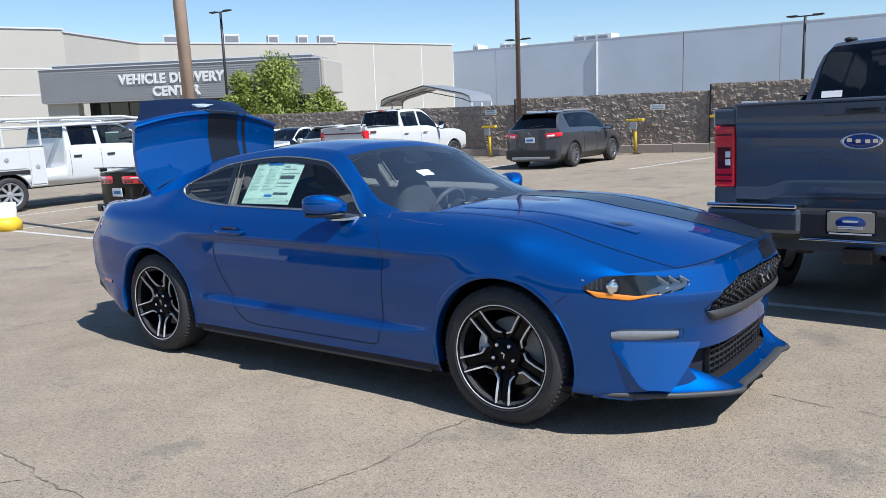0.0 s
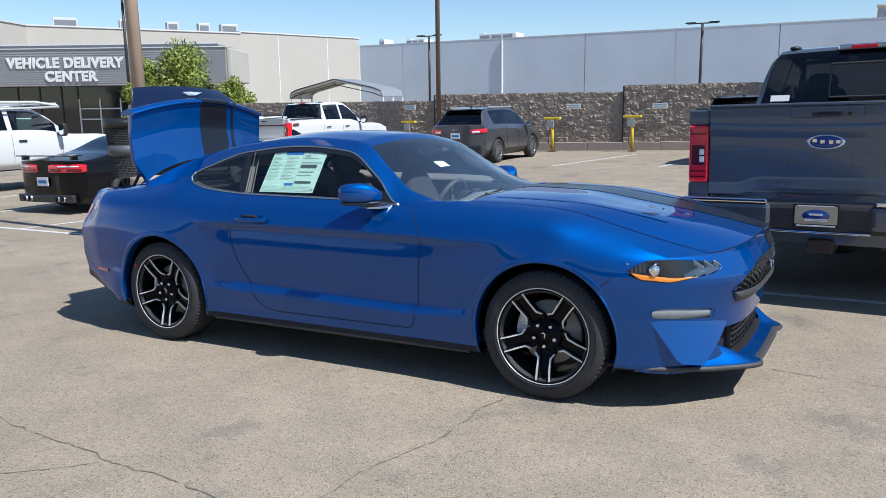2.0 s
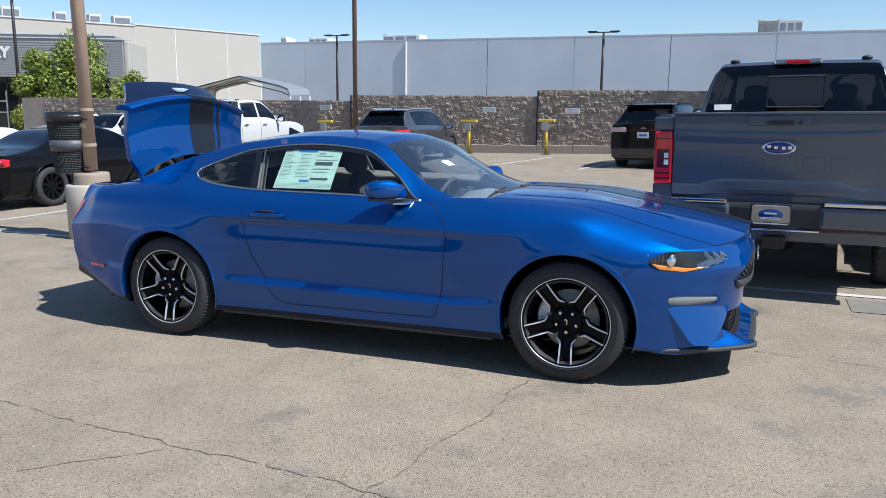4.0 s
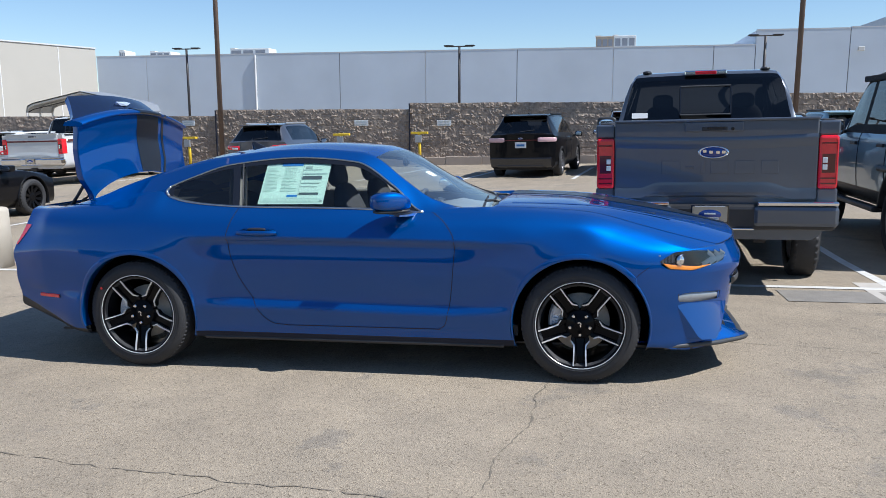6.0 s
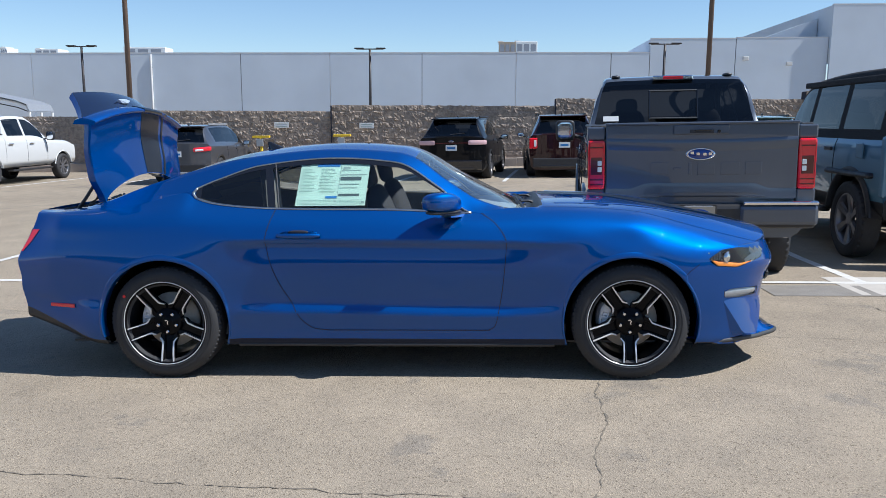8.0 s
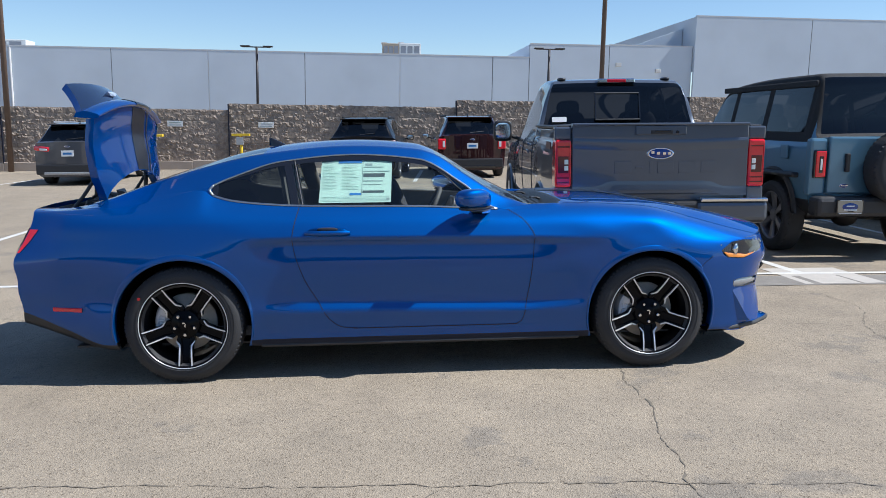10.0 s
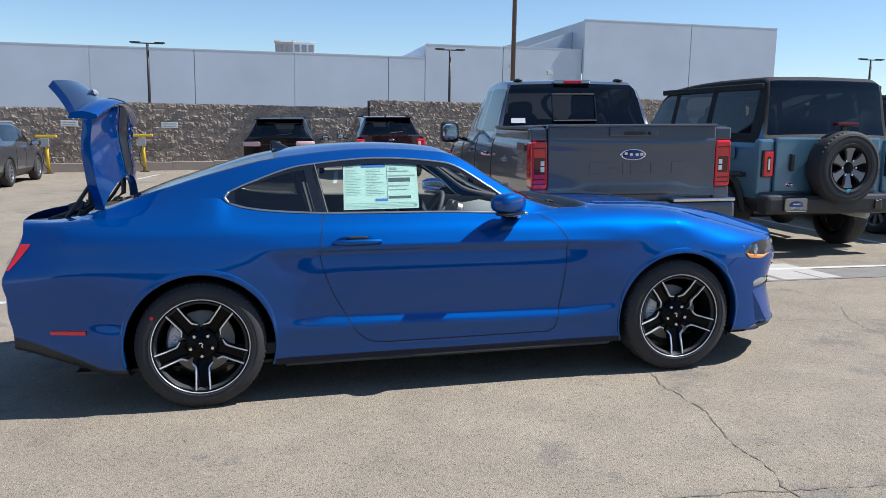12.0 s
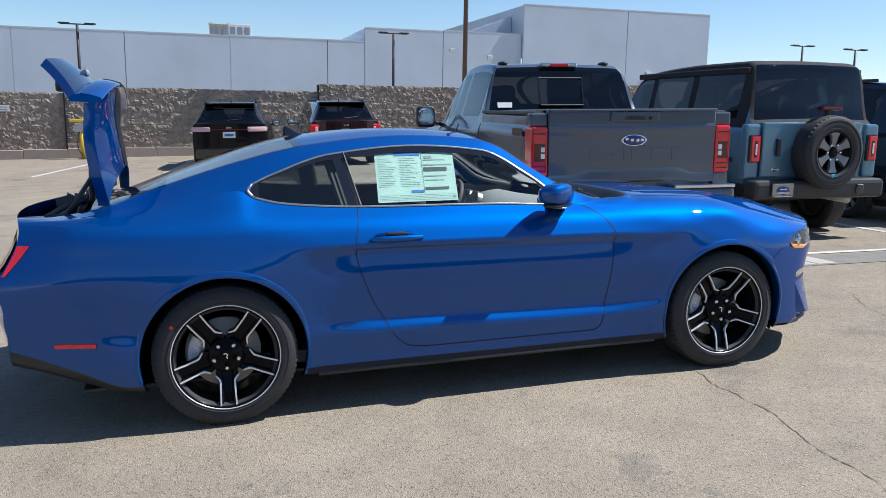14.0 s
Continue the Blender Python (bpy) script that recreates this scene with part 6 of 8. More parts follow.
wh = thing("warehouse", Matrix.Identity(4), "long pale grey warehouse of tall concrete panels", "building")
edges = [-71.0, -63.05, -46.2, -34.0, -21.95, -9.7, 2.6, 14.8, 19.7]
for a, b in zip(edges, edges[1:]):
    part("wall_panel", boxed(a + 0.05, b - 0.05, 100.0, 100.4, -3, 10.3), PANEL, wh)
    part("joint_strip", boxed(b - 0.05, b + 0.05, 100.06, 100.3, -3, 10.28), JOINT_PALE if b in (-63.05, -21.95, 2.6) else JOINT, wh)
    part("parapet_cap", boxed(a, b, 99.98, 100.5, 10.3, 10.45), PANEL_EDGE, wh)
part("roof", boxed(-71, 19.7, 100.4, 140, 9.4, 9.8), PANEL, wh)
for a, b, t, d in ((19.75, 30.4, 12.05, 100.0), (30.5, 41.8, 12.15, 100.0), (41.9, 57.9, 16.1, 99.4), (58.0, 71.6, 16.1, 99.4)):
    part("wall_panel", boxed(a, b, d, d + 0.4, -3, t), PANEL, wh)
    part("parapet_cap", boxed(a, b, d - 0.02, d + 0.5, t, t + 0.15), PANEL_EDGE, wh)
part("joint_strip", boxed(30.4, 30.5, 100.06, 100.3, -3, 12.0), JOINT, wh)
part("joint_strip", boxed(57.9, 58.0, 99.46, 99.7, -3, 16.0), JOINT, wh)
part("side_wall", boxed(71.2, 71.6, 99.8, 150, -3, 16.1), PANEL, wh)
part("side_wall", boxed(41.9, 42.2, 99.8, 150, 9, 16.1), PANEL, wh)
part("side_wall", boxed(19.7, 20.0, 100.4, 140, 9, 12.05), PANEL, wh)
part("roof", boxed(42.2, 71.2, 99.8, 150, 15.2, 15.5), PANEL, wh)
bm = bmesh.new()
prism(bm, [(34.5, 104), (41.8, 104), (41.8, 106), (34.5, 106)], 12.0, 12.4)
v = [bm.verts.new(p) for p in ((34.5, 104, 12.4), (41.8, 104, 12.4), (41.8, 104, 15.0), (34.5, 106, 12.4), (41.8, 106, 12.4), (41.8, 106, 15.0))]
bm.faces.new([v[0], v[1], v[2]]), bm.faces.new([v[3], v[5], v[4]]), bm.faces.new([v[0], v[2], v[5], v[3]])
part("sloped_parapet", bm, PANEL, wh)
bm = bmesh.new()
tube(bm, [(-46.25, 99.85, -2), (-46.25, 99.85, 10.2)], 0.14, 8)
part("downpipe", bm, JOINT_PALE, wh)
for x, z in ((31.5, 9.6), (61.6, 7.4), (36.9, 8.9)):
    part("wall_lamp", boxed(x - 0.35, x + 0.35, 99.0, 99.45, z - 0.25, z + 0.25, 0.05), UNIT, wh)
for x0, x1, y0, z1, mt in ((0.3, 2.6, 104, 12.15, UNIT_TAN), (2.6, 5.5, 104, 12.2, UNIT), (-52.0, -46.0, 104, 11.5, UNIT), (-64.9, -61.5, 104, 11.3, UNIT), (-70, -69, 104, 11.5, UNIT)):
    ru = thing("rooftop_unit", pose((x0 + x1) / 2, y0 + 1.5, 9.8), "boxy rooftop air-conditioning unit on the warehouse roof", "roof unit", "rooftop units")
    w, h = x1 - x0, z1 - 9.8
    part("casing", boxed(-w / 2, w / 2, -1.4, 1.4, 0, h, 0.05), mt, ru)
    for k in range(3):
        part("louvre", boxed(-w / 2 + 0.2 + k * w / 3.2, -w / 2 + 0.1 + (k + 0.85) * w / 3.2, -1.44, -1.4, h * 0.45, h * 0.85), JOINT, ru)
    part("hood", boxed(-w / 2 - 0.15, -w / 2 + 0.6, -1.0, 1.0, h, h + 0.15), UNIT, ru)

# cream building behind the delivery centre
cb = thing("cream_building", Matrix.Identity(4), "large cream stucco building with plain high walls", "building")


def long_wall(name, pa, pb, z0, z1, mt, parent, th=0.5):
    a, b = Vector(pa), Vector(pb)
    d = (b - a).normalized()
    n = Vector((-d.y, d.x)) * th
    bm = bmesh.new()
    prism(bm, [a, b, b + n, a + n], z0, z1)
    return part(name, bm, mt, parent)


def along(pa, pb, u, off=0.0):
    a, b = Vector(pa), Vector(pb)
    d = (b - a).normalized()
    n = Vector((d.y, -d.x))
    q = a + d * u + n * off
    return q


corner = [(-98.0, 18.0), (-85.0, 36.0), (-82.5, 43.0), (-90.0, 57.0), (-77.5, 80.5), (-71.1, 100.0)]
tops = [11.6, 11.6, 11.3, 11.3, 11.5]
for (a, b), t in zip(zip(corner, corner[1:]), tops):
    long_wall("wall", a, b, -3, t, CREAM, cb)
    long_wall("parapet_cap", along(a, b, -0.1, 0.12), along(a, b, (Vector(b) - Vector(a)).length + 0.1, 0.12), t, t + 0.18, PANEL_EDGE, cb, 0.7)
for z in (7.4, 4.6):
    long_wall("score_line", along(corner[1], corner[2], 0, 0.03), along(corner[1], corner[2], 7.4, 0.03), z, z + 0.12, JOINT_PALE, cb, 0.02)
    long_wall("score_line", along(corner[0], corner[1], 0, 0.03), along(corner[0], corner[1], 22, 0.03), z, z + 0.12, JOINT_PALE, cb, 0.02)
for u in (6.0, 14.5):
    q = along(corner[4], corner[5], u, 0.03)
    long_wall("score_line", q, along(corner[4], corner[5], u + 0.12, 0.03), -3, 11.4, JOINT_PALE, cb, 0.02)
for x, y, w in ((-95, 66, 3.0), (-90, 72, 2.2), (-88, 78, 1.6), (-86, 82, 1.6), (-84, 85, 2.4)):
    ru = thing("rooftop_unit", pose(x, y, 10.9, 0, 0, 55), "boxy rooftop air-conditioning unit on the cream building", "roof unit", "rooftop units")
    part("casing", boxed(-w / 2, w / 2, -1, 1, 0, 2.3, 0.05), UNIT, ru)
    part("louvre", boxed(-w / 2 + 0.2, w / 2 - 0.2, -1.04, -1, 0.8, 2.0), JOINT, ru)
    part("stand", boxed(-w / 2 + 0.2, w / 2 - 0.2, -0.8, 0.8, -1.6, 0), GALV, ru)

# delivery centre with its grey sign band
FA, FB = Vector((-68.0, 33.0)), Vector((-46.0, 45.0))
fd = (FB - FA).normalized()
DC = Matrix.Translation((FA.x, FA.y, 0)) @ pose(0, 0, 0, 0, 0, math.degrees(math.atan2(fd.y, fd.x)))
dc = thing("delivery_centre", DC, "low showroom with a grey ribbed sign band over dark glazing", "building")
L = 25.3
part("sign_band", boxed(-0.6, L, -0.05, 6.0, 3.35, 6.25), SIDING, dc, "grey ribbed metal sign band")
for k in range(15):
    z = 3.45 + k * 0.19
    part("rib", boxed(-0.62, L + 0.02, -0.09, -0.05, z, z + 0.10), SIDING, dc)
part("upper_band", boxed(0.2, L - 0.9, 0.8, 6.0, 6.25, 6.6), SIDING, dc)
part("coping", boxed(-0.7, L + 0.1, -0.15, 0.4, 6.25, 6.33), PANEL_EDGE, dc)
part("coping", boxed(0.1, L - 0.8, 0.7, 1.2, 6.6, 6.7), PANEL_EDGE, dc)
part("side_return", boxed(L, L + 0.4, 0.3, 6.0, 3.4, 6.2, 0.1), CREAM, dc)
part("pier", boxed(-0.4, 2.6, 0.4, 1.2, -2, 3.35), CREAM, dc)
part("pier", boxed(L - 1.2, L - 0.2, 0.4, 1.2, -2, 3.35), CREAM, dc)
part("glazing", boxed(2.6, L - 1.2, 2.2, 2.3, -2, 3.35), DARK_GLASS, dc, "dark storefront glass in shade")
part("soffit", boxed(-0.4, L, -0.05, 2.2, 3.27, 3.35), SIDING, dc)
for u in (4.5, 6.4, 8.3, 10.2, 11.6, 15.4, 17.3, 19.2, 21.1):
    part("mullion", boxed(u, u + 0.10, 2.12, 2.2, -2, 3.3), DARK_STEEL, dc)
for z in (0.4, 1.3):
    part("transom", boxed(11.7, 15.4, 2.1, 2.2, z, z + 0.10), WHITE_PAINT, dc)
for u in (11.7, 13.5, 15.3):
    part("door_frame", boxed(u, u + 0.10, 2.09, 2.2, -1.2, 2.2), WHITE_PAINT, dc)


def lettering(text, size, u, z, name, squeeze=1.0):
    cu = bpy.data.curves.new(name, "FONT")
    cu.body, cu.size, cu.extrude, cu.offset = text, size, 0.05, 0.05
    cu.align_x, cu.space_character = "CENTER", 1.10
    tmp = bpy.data.objects.new("tmp", cu)
    scene.collection.objects.link(tmp)
    me = bpy.data.meshes.new_from_object(tmp.evaluated_get(bpy.context.evaluated_depsgraph_get()))
    bpy.data.objects.remove(tmp)
    me.materials.clear()
    me.materials.append(WHITE_PAINT)
    ob = new(name, me)
    ob.parent = dc
    ob.matrix_basis = pose(u, -0.14, z, 90, 0, 0) @ Matrix.Diagonal((squeeze, 1, 1, 1))
    return tagged(ob, "white raised sign letters")


lettering("VEHICLE DELIVERY", 1.12, 11.9, 4.75, "sign_letters", 0.95)
lettering("CENTER", 1.12, 12.3, 3.65, "sign_letters", 0.98)

# carport behind the wall
cp = thing("carport", pose(-35.0, 46.0, 0, 0, 0, 0), "pale steel carport with an arched roof", "carport")
bm = bmesh.new()
prof = [(-4.5, 2.0), (-4.35, 2.45), (-3.9, 2.65), (0, 3.45), (3.6, 2.75), (4.3, 2.5), (4.5, 2.05)]
grid(bm, [[(x, y, z) for x, z in prof] for y in (-0.5, 2.4)])
grid(bm, [[(x, y, z - 0.06) for x, z in prof] for y in (-0.5, 2.4)])
part("roof_sheet", bm, GALV, cp)
for y in np.linspace(-0.4, 2.3, 3):
    bm = bmesh.new()
    tube(bm, [(x * 0.99, y, z - 0.12) for x, z in [(-4.5, -1.5)] + prof + [(4.5, -1.5)]], 0.07, 6)
    part("hoop", bm, WHITE_PAINT, cp)
bm = bmesh.new()
for a, b in zip(prof[1:-1], prof[2:-1]):
    tube(bm, [(a[0], -0.4, a[1] - 0.45), (b[0], -0.4, b[1] - 0.45)], 0.035, 6)
part("truss", bm, DARK_STEEL, cp)


# ---- trees ----
BARK = plain("bark", (0.12, 0.09, 0.065), 0.9, 0, 0, 0.3, 12, 0.5, 30)


def leaf_mat():
    m, n, l, b = base_mat("sunlit_leaves")
    g = n.new("ShaderNodeNewGeometry")
    r = n.new("ShaderNodeValToRGB")
    e = r.color_ramp.elements
    e[0].position, e[0].color = 0.0, (0.065, 0.105, 0.012, 1)
    e[1].position, e[1].color = 1.0, (0.27, 0.31, 0.045, 1)
    l.new(g.outputs["Random Per Island"], r.inputs[0]), l.new(r.outputs[0], b.inputs["Base Color"])
    b.inputs["Roughness"].default_value = 0.6
    return m


LEAVES = leaf_mat()


def tree(x, y, z0, h, w, seed, label):
    rnd = random.Random(seed)
    t = thing("tree", pose(x, y, z0), label, "tree")
    bm = bmesh.new()
    tube(bm, [(0, 0, 0), (0.05, 0.03, h * 0.3), (0, 0, h * 0.62), (0.02, 0, h * 0.9)], [0.16, 0.13, 0.08, 0.02], 10)
    clumps = []
    for k in range(22):
        a, u = rnd.uniform(0, 6.28), rnd.uniform(0.18, 0.97)
        rr = w * (0.35 + 0.65 * math.sin(math.pi * min(1, (u + 0.12))) ) * rnd.uniform(0.45, 1.0) * (1 - 0.55 * u)
        c = Vector((rr * math.cos(a), rr * math.sin(a), h * u))
        tube(bm, [(0, 0, h * u * 0.72), c * 0.6 + Vector((0, 0, h * u * 0.3)), c], [0.05, 0.03, 0.008], 5)
        clumps.append((c, rnd.uniform(0.35, 0.62) * w * 0.55))
    clumps.append((Vector((0, 0, h)), 0.3 * w))
    part("trunk", bm, BARK, t)
    V, F = [], []
    for c, r in clumps:
        for _ in range(460):
            d = Vector((rnd.gauss(0, 1), rnd.gauss(0, 1), rnd.gauss(0, 1))).normalized()
            p = c + d * r * rnd.uniform(0.35, 1.05) ** 0.6
            s = rnd.uniform(0.08, 0.16)
            a = Vector((rnd.gauss(0, 1), rnd.gauss(0, 1), rnd.gauss(0, 1) - 0.3)).normalized() * s
            b = a.cross(d).normalized() * s * 0.42
            i = len(V)
            V += [p - a, p + b, p + a, p - b]
            F.append((i, i + 1, i + 2, i + 3))
    me = bpy.data.meshes.new("crown")
    me.from_pydata([tuple(v) for v in V], [], F)
    me.materials.append(LEAVES)
    ob = new("crown", me)
    ob.parent = t
    tagged(ob, "light green leafy crown with gaps")


tree(-37.4, 32.6, -0.7, 5.3, 4.2, 5, "young leafy green tree before the delivery centre")
tree(-35.6, 35.2, -0.7, 3.4, 2.4, 8, "low leafy green tree beside the block wall")
tree(-39.0, 31.0, -0.7, 4.6, 2.4, 12, "small leafy green tree before the delivery centre")


# ---- added behind the viewer, never in view: a long dark building to mirror in the paint ----
unseen_block = thing("showroom", pose(0, -45.0, 0), "long low dark-glazed building added unseen behind the viewer", "building")
part("wall", boxed(-48, 48, -6.0, 0.0, -2, 1.0), SIDING, unseen_block)
part("glass_front", boxed(-48, 48, -5.9, -0.15, 1.0, 4.2), DARK_GLASS, unseen_block)
part("fascia", boxed(-48.5, 48.5, -6.5, 0.6, 4.2, 5.2), SIDING, unseen_block)
for k in range(25):
    part("mullion", boxed(-48 + 4 * k - 0.08, -48 + 4 * k + 0.08, -0.2, 0.02, 1.0, 4.2), DARK_STEEL, unseen_block)

# ---- other vehicles ----
DULL_RED = plain("dull_red_reflector", (0.10, 0.006, 0.008), 0.3)
P_CARBON = car_paint("carbon_grey_paint", (0.105, 0.122, 0.150), 0.5, 0.34)
P_SLATE = car_paint("slate_blue_paint", (0.112, 0.228, 0.315), 0.35, 0.30)
P_BLACK = car_paint("black_paint", (0.005, 0.005, 0.006), 0.0, 0.3, 0.0, 0.3)
P_MAROON = car_paint("dark_maroon_paint", (0.035, 0.012, 0.014), 0.4, 0.25)
P_GREY = car_paint("mid_grey_paint", (0.095, 0.10, 0.115), 0.6, 0.3)
P_WHITE = car_paint("white_paint_gloss", (0.56, 0.57, 0.565), 0.0, 0.35)
P_TEAL = car_paint("pale_teal_paint", (0.28, 0.42, 0.46), 0.3, 0.3)
P_NAVY = car_paint("dark_navy_paint", (0.012, 0.02, 0.035), 0.4, 0.25)
CAB_GLASS = glass_mat("privacy_glass", (0.10, 0.11, 0.12))
LIGHT_GLASS = glass_mat("lightly_tinted_glass", (0.5, 0.58, 0.56))
BLUE_OVAL = plain("blue_enamel", (0.01, 0.04, 0.22), 0.2, 0, 0.8, 0.0)
PLATE = plain("plate_enamel", (0.66, 0.68, 0.70), 0.5, 0, 0, 0.05)
TAN_PLATE = plain("tan_card_plate", (0.42, 0.36, 0.27), 0.5, 0, 0, 0.1, 20)
SOFT_TOP = plain("black_canvas_top", (0.020, 0.020, 0.021), 0.85, 0, 0, 0.2, 20, 0.5, 300)
GREY_ALLOY = plain("dark_grey_alloy", (0.22, 0.22, 0.235), 0.35, 0.7, 0, 0.1, 20)
TONNEAU = plain("black_tonneau", (0.02, 0.02, 0.02), 0.7)


def road_wheel(parent, m, r, rim, width, spokes=6, face=None, label="black tyre on an alloy wheel"):
    w = part("wheel", tyre_mesh(r, rim, width, 36), RUBBER, parent, label, True, m @ TURN_OUT)
    h = width / 2
    bm = bmesh.new()
    lathe(bm, [(rim + 0.004, h * 0.86), (rim - 0.004, h * 0.93), (rim - 0.018, h * 0.80), (rim - 0.03, h * 0.1), (rim - 0.03, -h * 0.8)], 40)
    part("rim", bm, face or ALLOY, w, "", True)
    bm = bmesh.new()
    for k in range(spokes):
        rows = []
        for rr, hw, z in ((0.03, 0.03, 0.55), (0.09, 0.028, 0.60), (rim - 0.01, 0.045 * 6 / max(spokes, 6) + 0.008, 0.80)):
            rows.append([(rr, -hw, h * z - 0.03), (rr, -hw * 0.8, h * z), (rr, hw * 0.8, h * z), (rr, hw, h * z - 0.03)])
        a = 2 * math.pi * k / spokes + math.pi / 2
        c, s = math.cos(a), math.sin(a)
        grid(bm, [[(x * c - y * s, x * s + y * c, z) for x, y, z in row] for row in rows])
    lathe(bm, [(0.075, h * 0.3), (0.075, h * 0.58), (0.05, h * 0.64), (0, h * 0.65)], 20)
    part("wheel_face", bm, face or ALLOY, w)
    bm = bmesh.new()
    lathe(bm, [(rim - 0.03, -h * 0.1), (0.02, -h * 0.1)], 28)
    part("brake_backing", bm, DARK_STEEL, w)
    return w


def auto(name, m, label, paint, L, W, sill, belt, top, roofw, axles, wheel_r, windows, shield, backlight, glass=None, skip_top=None, round_front=0.3, round_rear=0.12, cladding=0.0, spokes=8, face=None, category="car", roof_mat=None, arch=None, front_glass=None, parts_seams=()):
    """A vehicle from lines along its length. It faces +x and stands on z = 0."""
    car = thing(name, m, label, category)
    fb, ft, fr = spline(belt, 1), spline(top, 1), spline(roofw, 1)
    half = W / 2
    steps = [2, 4, 5, 3, 6, 3, 4, 4]
    kn = [sum(steps[:i]) for i in range(len(steps) + 1)]
    glass = glass or CAB_GLASS

    def sect(x):
        w = half * (1 - 0.035 * abs(2 * x / L) ** 4)
        b, t = float(fb(x)), float(ft(x))
        ey = float(fr(x)) * w
        gap = max(0.0, t - b)
        k = min(1, gap / 0.12)
        ctrl = np.array([(0.84 * w, sill), (0.965 * w, sill + 0.11), (w, (sill + b) / 2 + 0.02), (0.985 * w, b - 0.09), (0.955 * w, b - 0.004),
                         ((1 - k) * 0.90 * w + k * ey, b + (t - b) * (0.5 + 0.36 * k)), ((1 - k) * 0.80 * w + k * (ey - 0.05), t - 0.012), (0.45 * w, t), (0.0, t + 0.006)])
        out = []
        for i, n in enumerate(steps):
            p0, p1, p2, p3 = ctrl[max(i - 1, 0)], ctrl[i], ctrl[i + 1], ctrl[min(i + 2, 8)]
            if i == 7:
                p3 = np.array((-p1[0], p1[1]))
            for q in range(n):
                u = q / n
                m1, m2 = (p2 - p0) * 0.4, (p3 - p1) * 0.4
                if i == 4:
                    m1 = m2 = p2 - p1
                if i in (3,):
                    m2 = p2 - p1
                if i == 5:
                    m1 = (p2 - p1) * 0.8
                out.append((2 * u**3 - 3 * u**2 + 1) * p1 + (u**3 - 2 * u**2 + u) * m1 + (3 * u**2 - 2 * u**3) * p2 + (u**3 - u**2) * m2)
        out.append(ctrl[8])
        return np.array(out)

    def warp(x, y):
        f = (abs(y) / half) ** 3
        return x - round_front * f * smooth_step(L * 0.28, L / 2, x) + round_rear * f * smooth_step(L * 0.28, L / 2, -x)
    keyx = sorted({k[0] for k in top} | {k[0] for k in belt} | {w for ww in windows for w in ww} | set(shield) | set(backlight))
    xs = sorted(set(np.round(np.linspace(-L / 2, L / 2, int(L / 0.045)), 4)) | {round(k, 4) for k in keyx if -L / 2 <= k <= L / 2})
    P = np.array([[(warp(x, y), -y, z) for y, z in sect(x)] for x in xs])
    ns, nr = P.shape[:2]
    R = arch or wheel_r + 0.055
    dead = np.zeros((ns, nr), bool)
    for ax in axles:
        dead |= (np.hypot(P[:, :, 0] - ax, P[:, :, 2] - wheel_r) < R) & (P[:, :, 1] < -half * 0.6)
    fdead = dead[:-1, :-1] & dead[1:, :-1] & dead[:-1, 1:] & dead[1:, 1:]
    alive = np.zeros((ns, nr), bool)
    for i in range(ns - 1):
        for j in range(nr - 1):
            if not fdead[i, j]:
                alive[i:i + 2, j:j + 2] = True
    for i, j in zip(*np.nonzero(dead & alive)):
        ax = min(axles, key=lambda a: abs(a - P[i, j, 0]))
        v = np.array([P[i, j, 0] - ax, P[i, j, 2] - wheel_r])
        v *= R / np.linalg.norm(v)
        P[i, j, 0], P[i, j, 2] = ax + v[0], wheel_r + v[1]
    groups = {}
    for i in range(ns - 1):
        x = 0.5 * (xs[i] + xs[i + 1])
        for j in range(nr - 1):
            if fdead[i, j]:
                continue
            k = "body_shell"
            if kn[4] <= j < kn[5]:
                for q, (a, b) in enumerate(windows):
                    if a < x < b and kn[4] + 1 <= j < kn[5] - 0:
                        k = "side_window_%d" % q
                if k == "body_shell" and roof_mat and float(ft(x)) - float(fb(x)) > 0.2:
                    k = "roof"
            elif j >= kn[6]:
                if shield[0] < x < shield[1]:
                    k = "windshield"
                elif backlight[0] < x < backlight[1]:
                    k = "rear_window"
                elif skip_top and skip_top[0] < x < skip_top[1]:
                    continue
                elif x < shield[0]:
                    k = "roof"
                else:
                    k = "hood"
            elif j >= kn[5]:
                if skip_top and skip_top[0] < x < skip_top[1] and j >= kn[6] - 1:
                    continue
                if roof_mat and x < shield[1]:
                    k = "roof"
            elif cladding and P[i, j, 2] < sill + cladding:
                k = "cladding"
            groups.setdefault(k, []).append((i, j))
    mats = {"windshield": front_glass or LIGHT_GLASS, "rear_window": glass, "cladding": SATIN_BLACK, "roof": roof_mat or paint}
    for k, cells in groups.items():
        sides = ((1,), (-1,)) if k.startswith("side_window") or k == "cladding" else ((1, -1),)
        for ss in sides:
            V, F, index = [], [], {}
            for s in ss:
                for i, j in cells:
                    f = []
                    for a, b in ((i, j), (i + 1, j), (i + 1, j + 1), (i, j + 1)):
                        key = (a, b, s if b < nr - 1 else 1)
                        if key not in index:
                            index[key] = len(V)
                            V.append((P[a, b, 0], s * P[a, b, 1], P[a, b, 2]))
                        f.append(index[key])
                    f = list(dict.fromkeys(f if s > 0 else f[::-1]))
                    if len(f) > 2:
                        F.append(f)
            nm = "side_window" if k.startswith("side_window") else k
            me = bpy.data.meshes.new(nm)
            me.from_pydata(V, [], F)
            me.materials.append(mats.get(k, glass if k.startswith("side_window") else paint))
            me.shade_smooth()
            ob = new(nm, me)
            ob.parent = car
            ob.visible_shadow = not ("window" in k or k == "windshield")
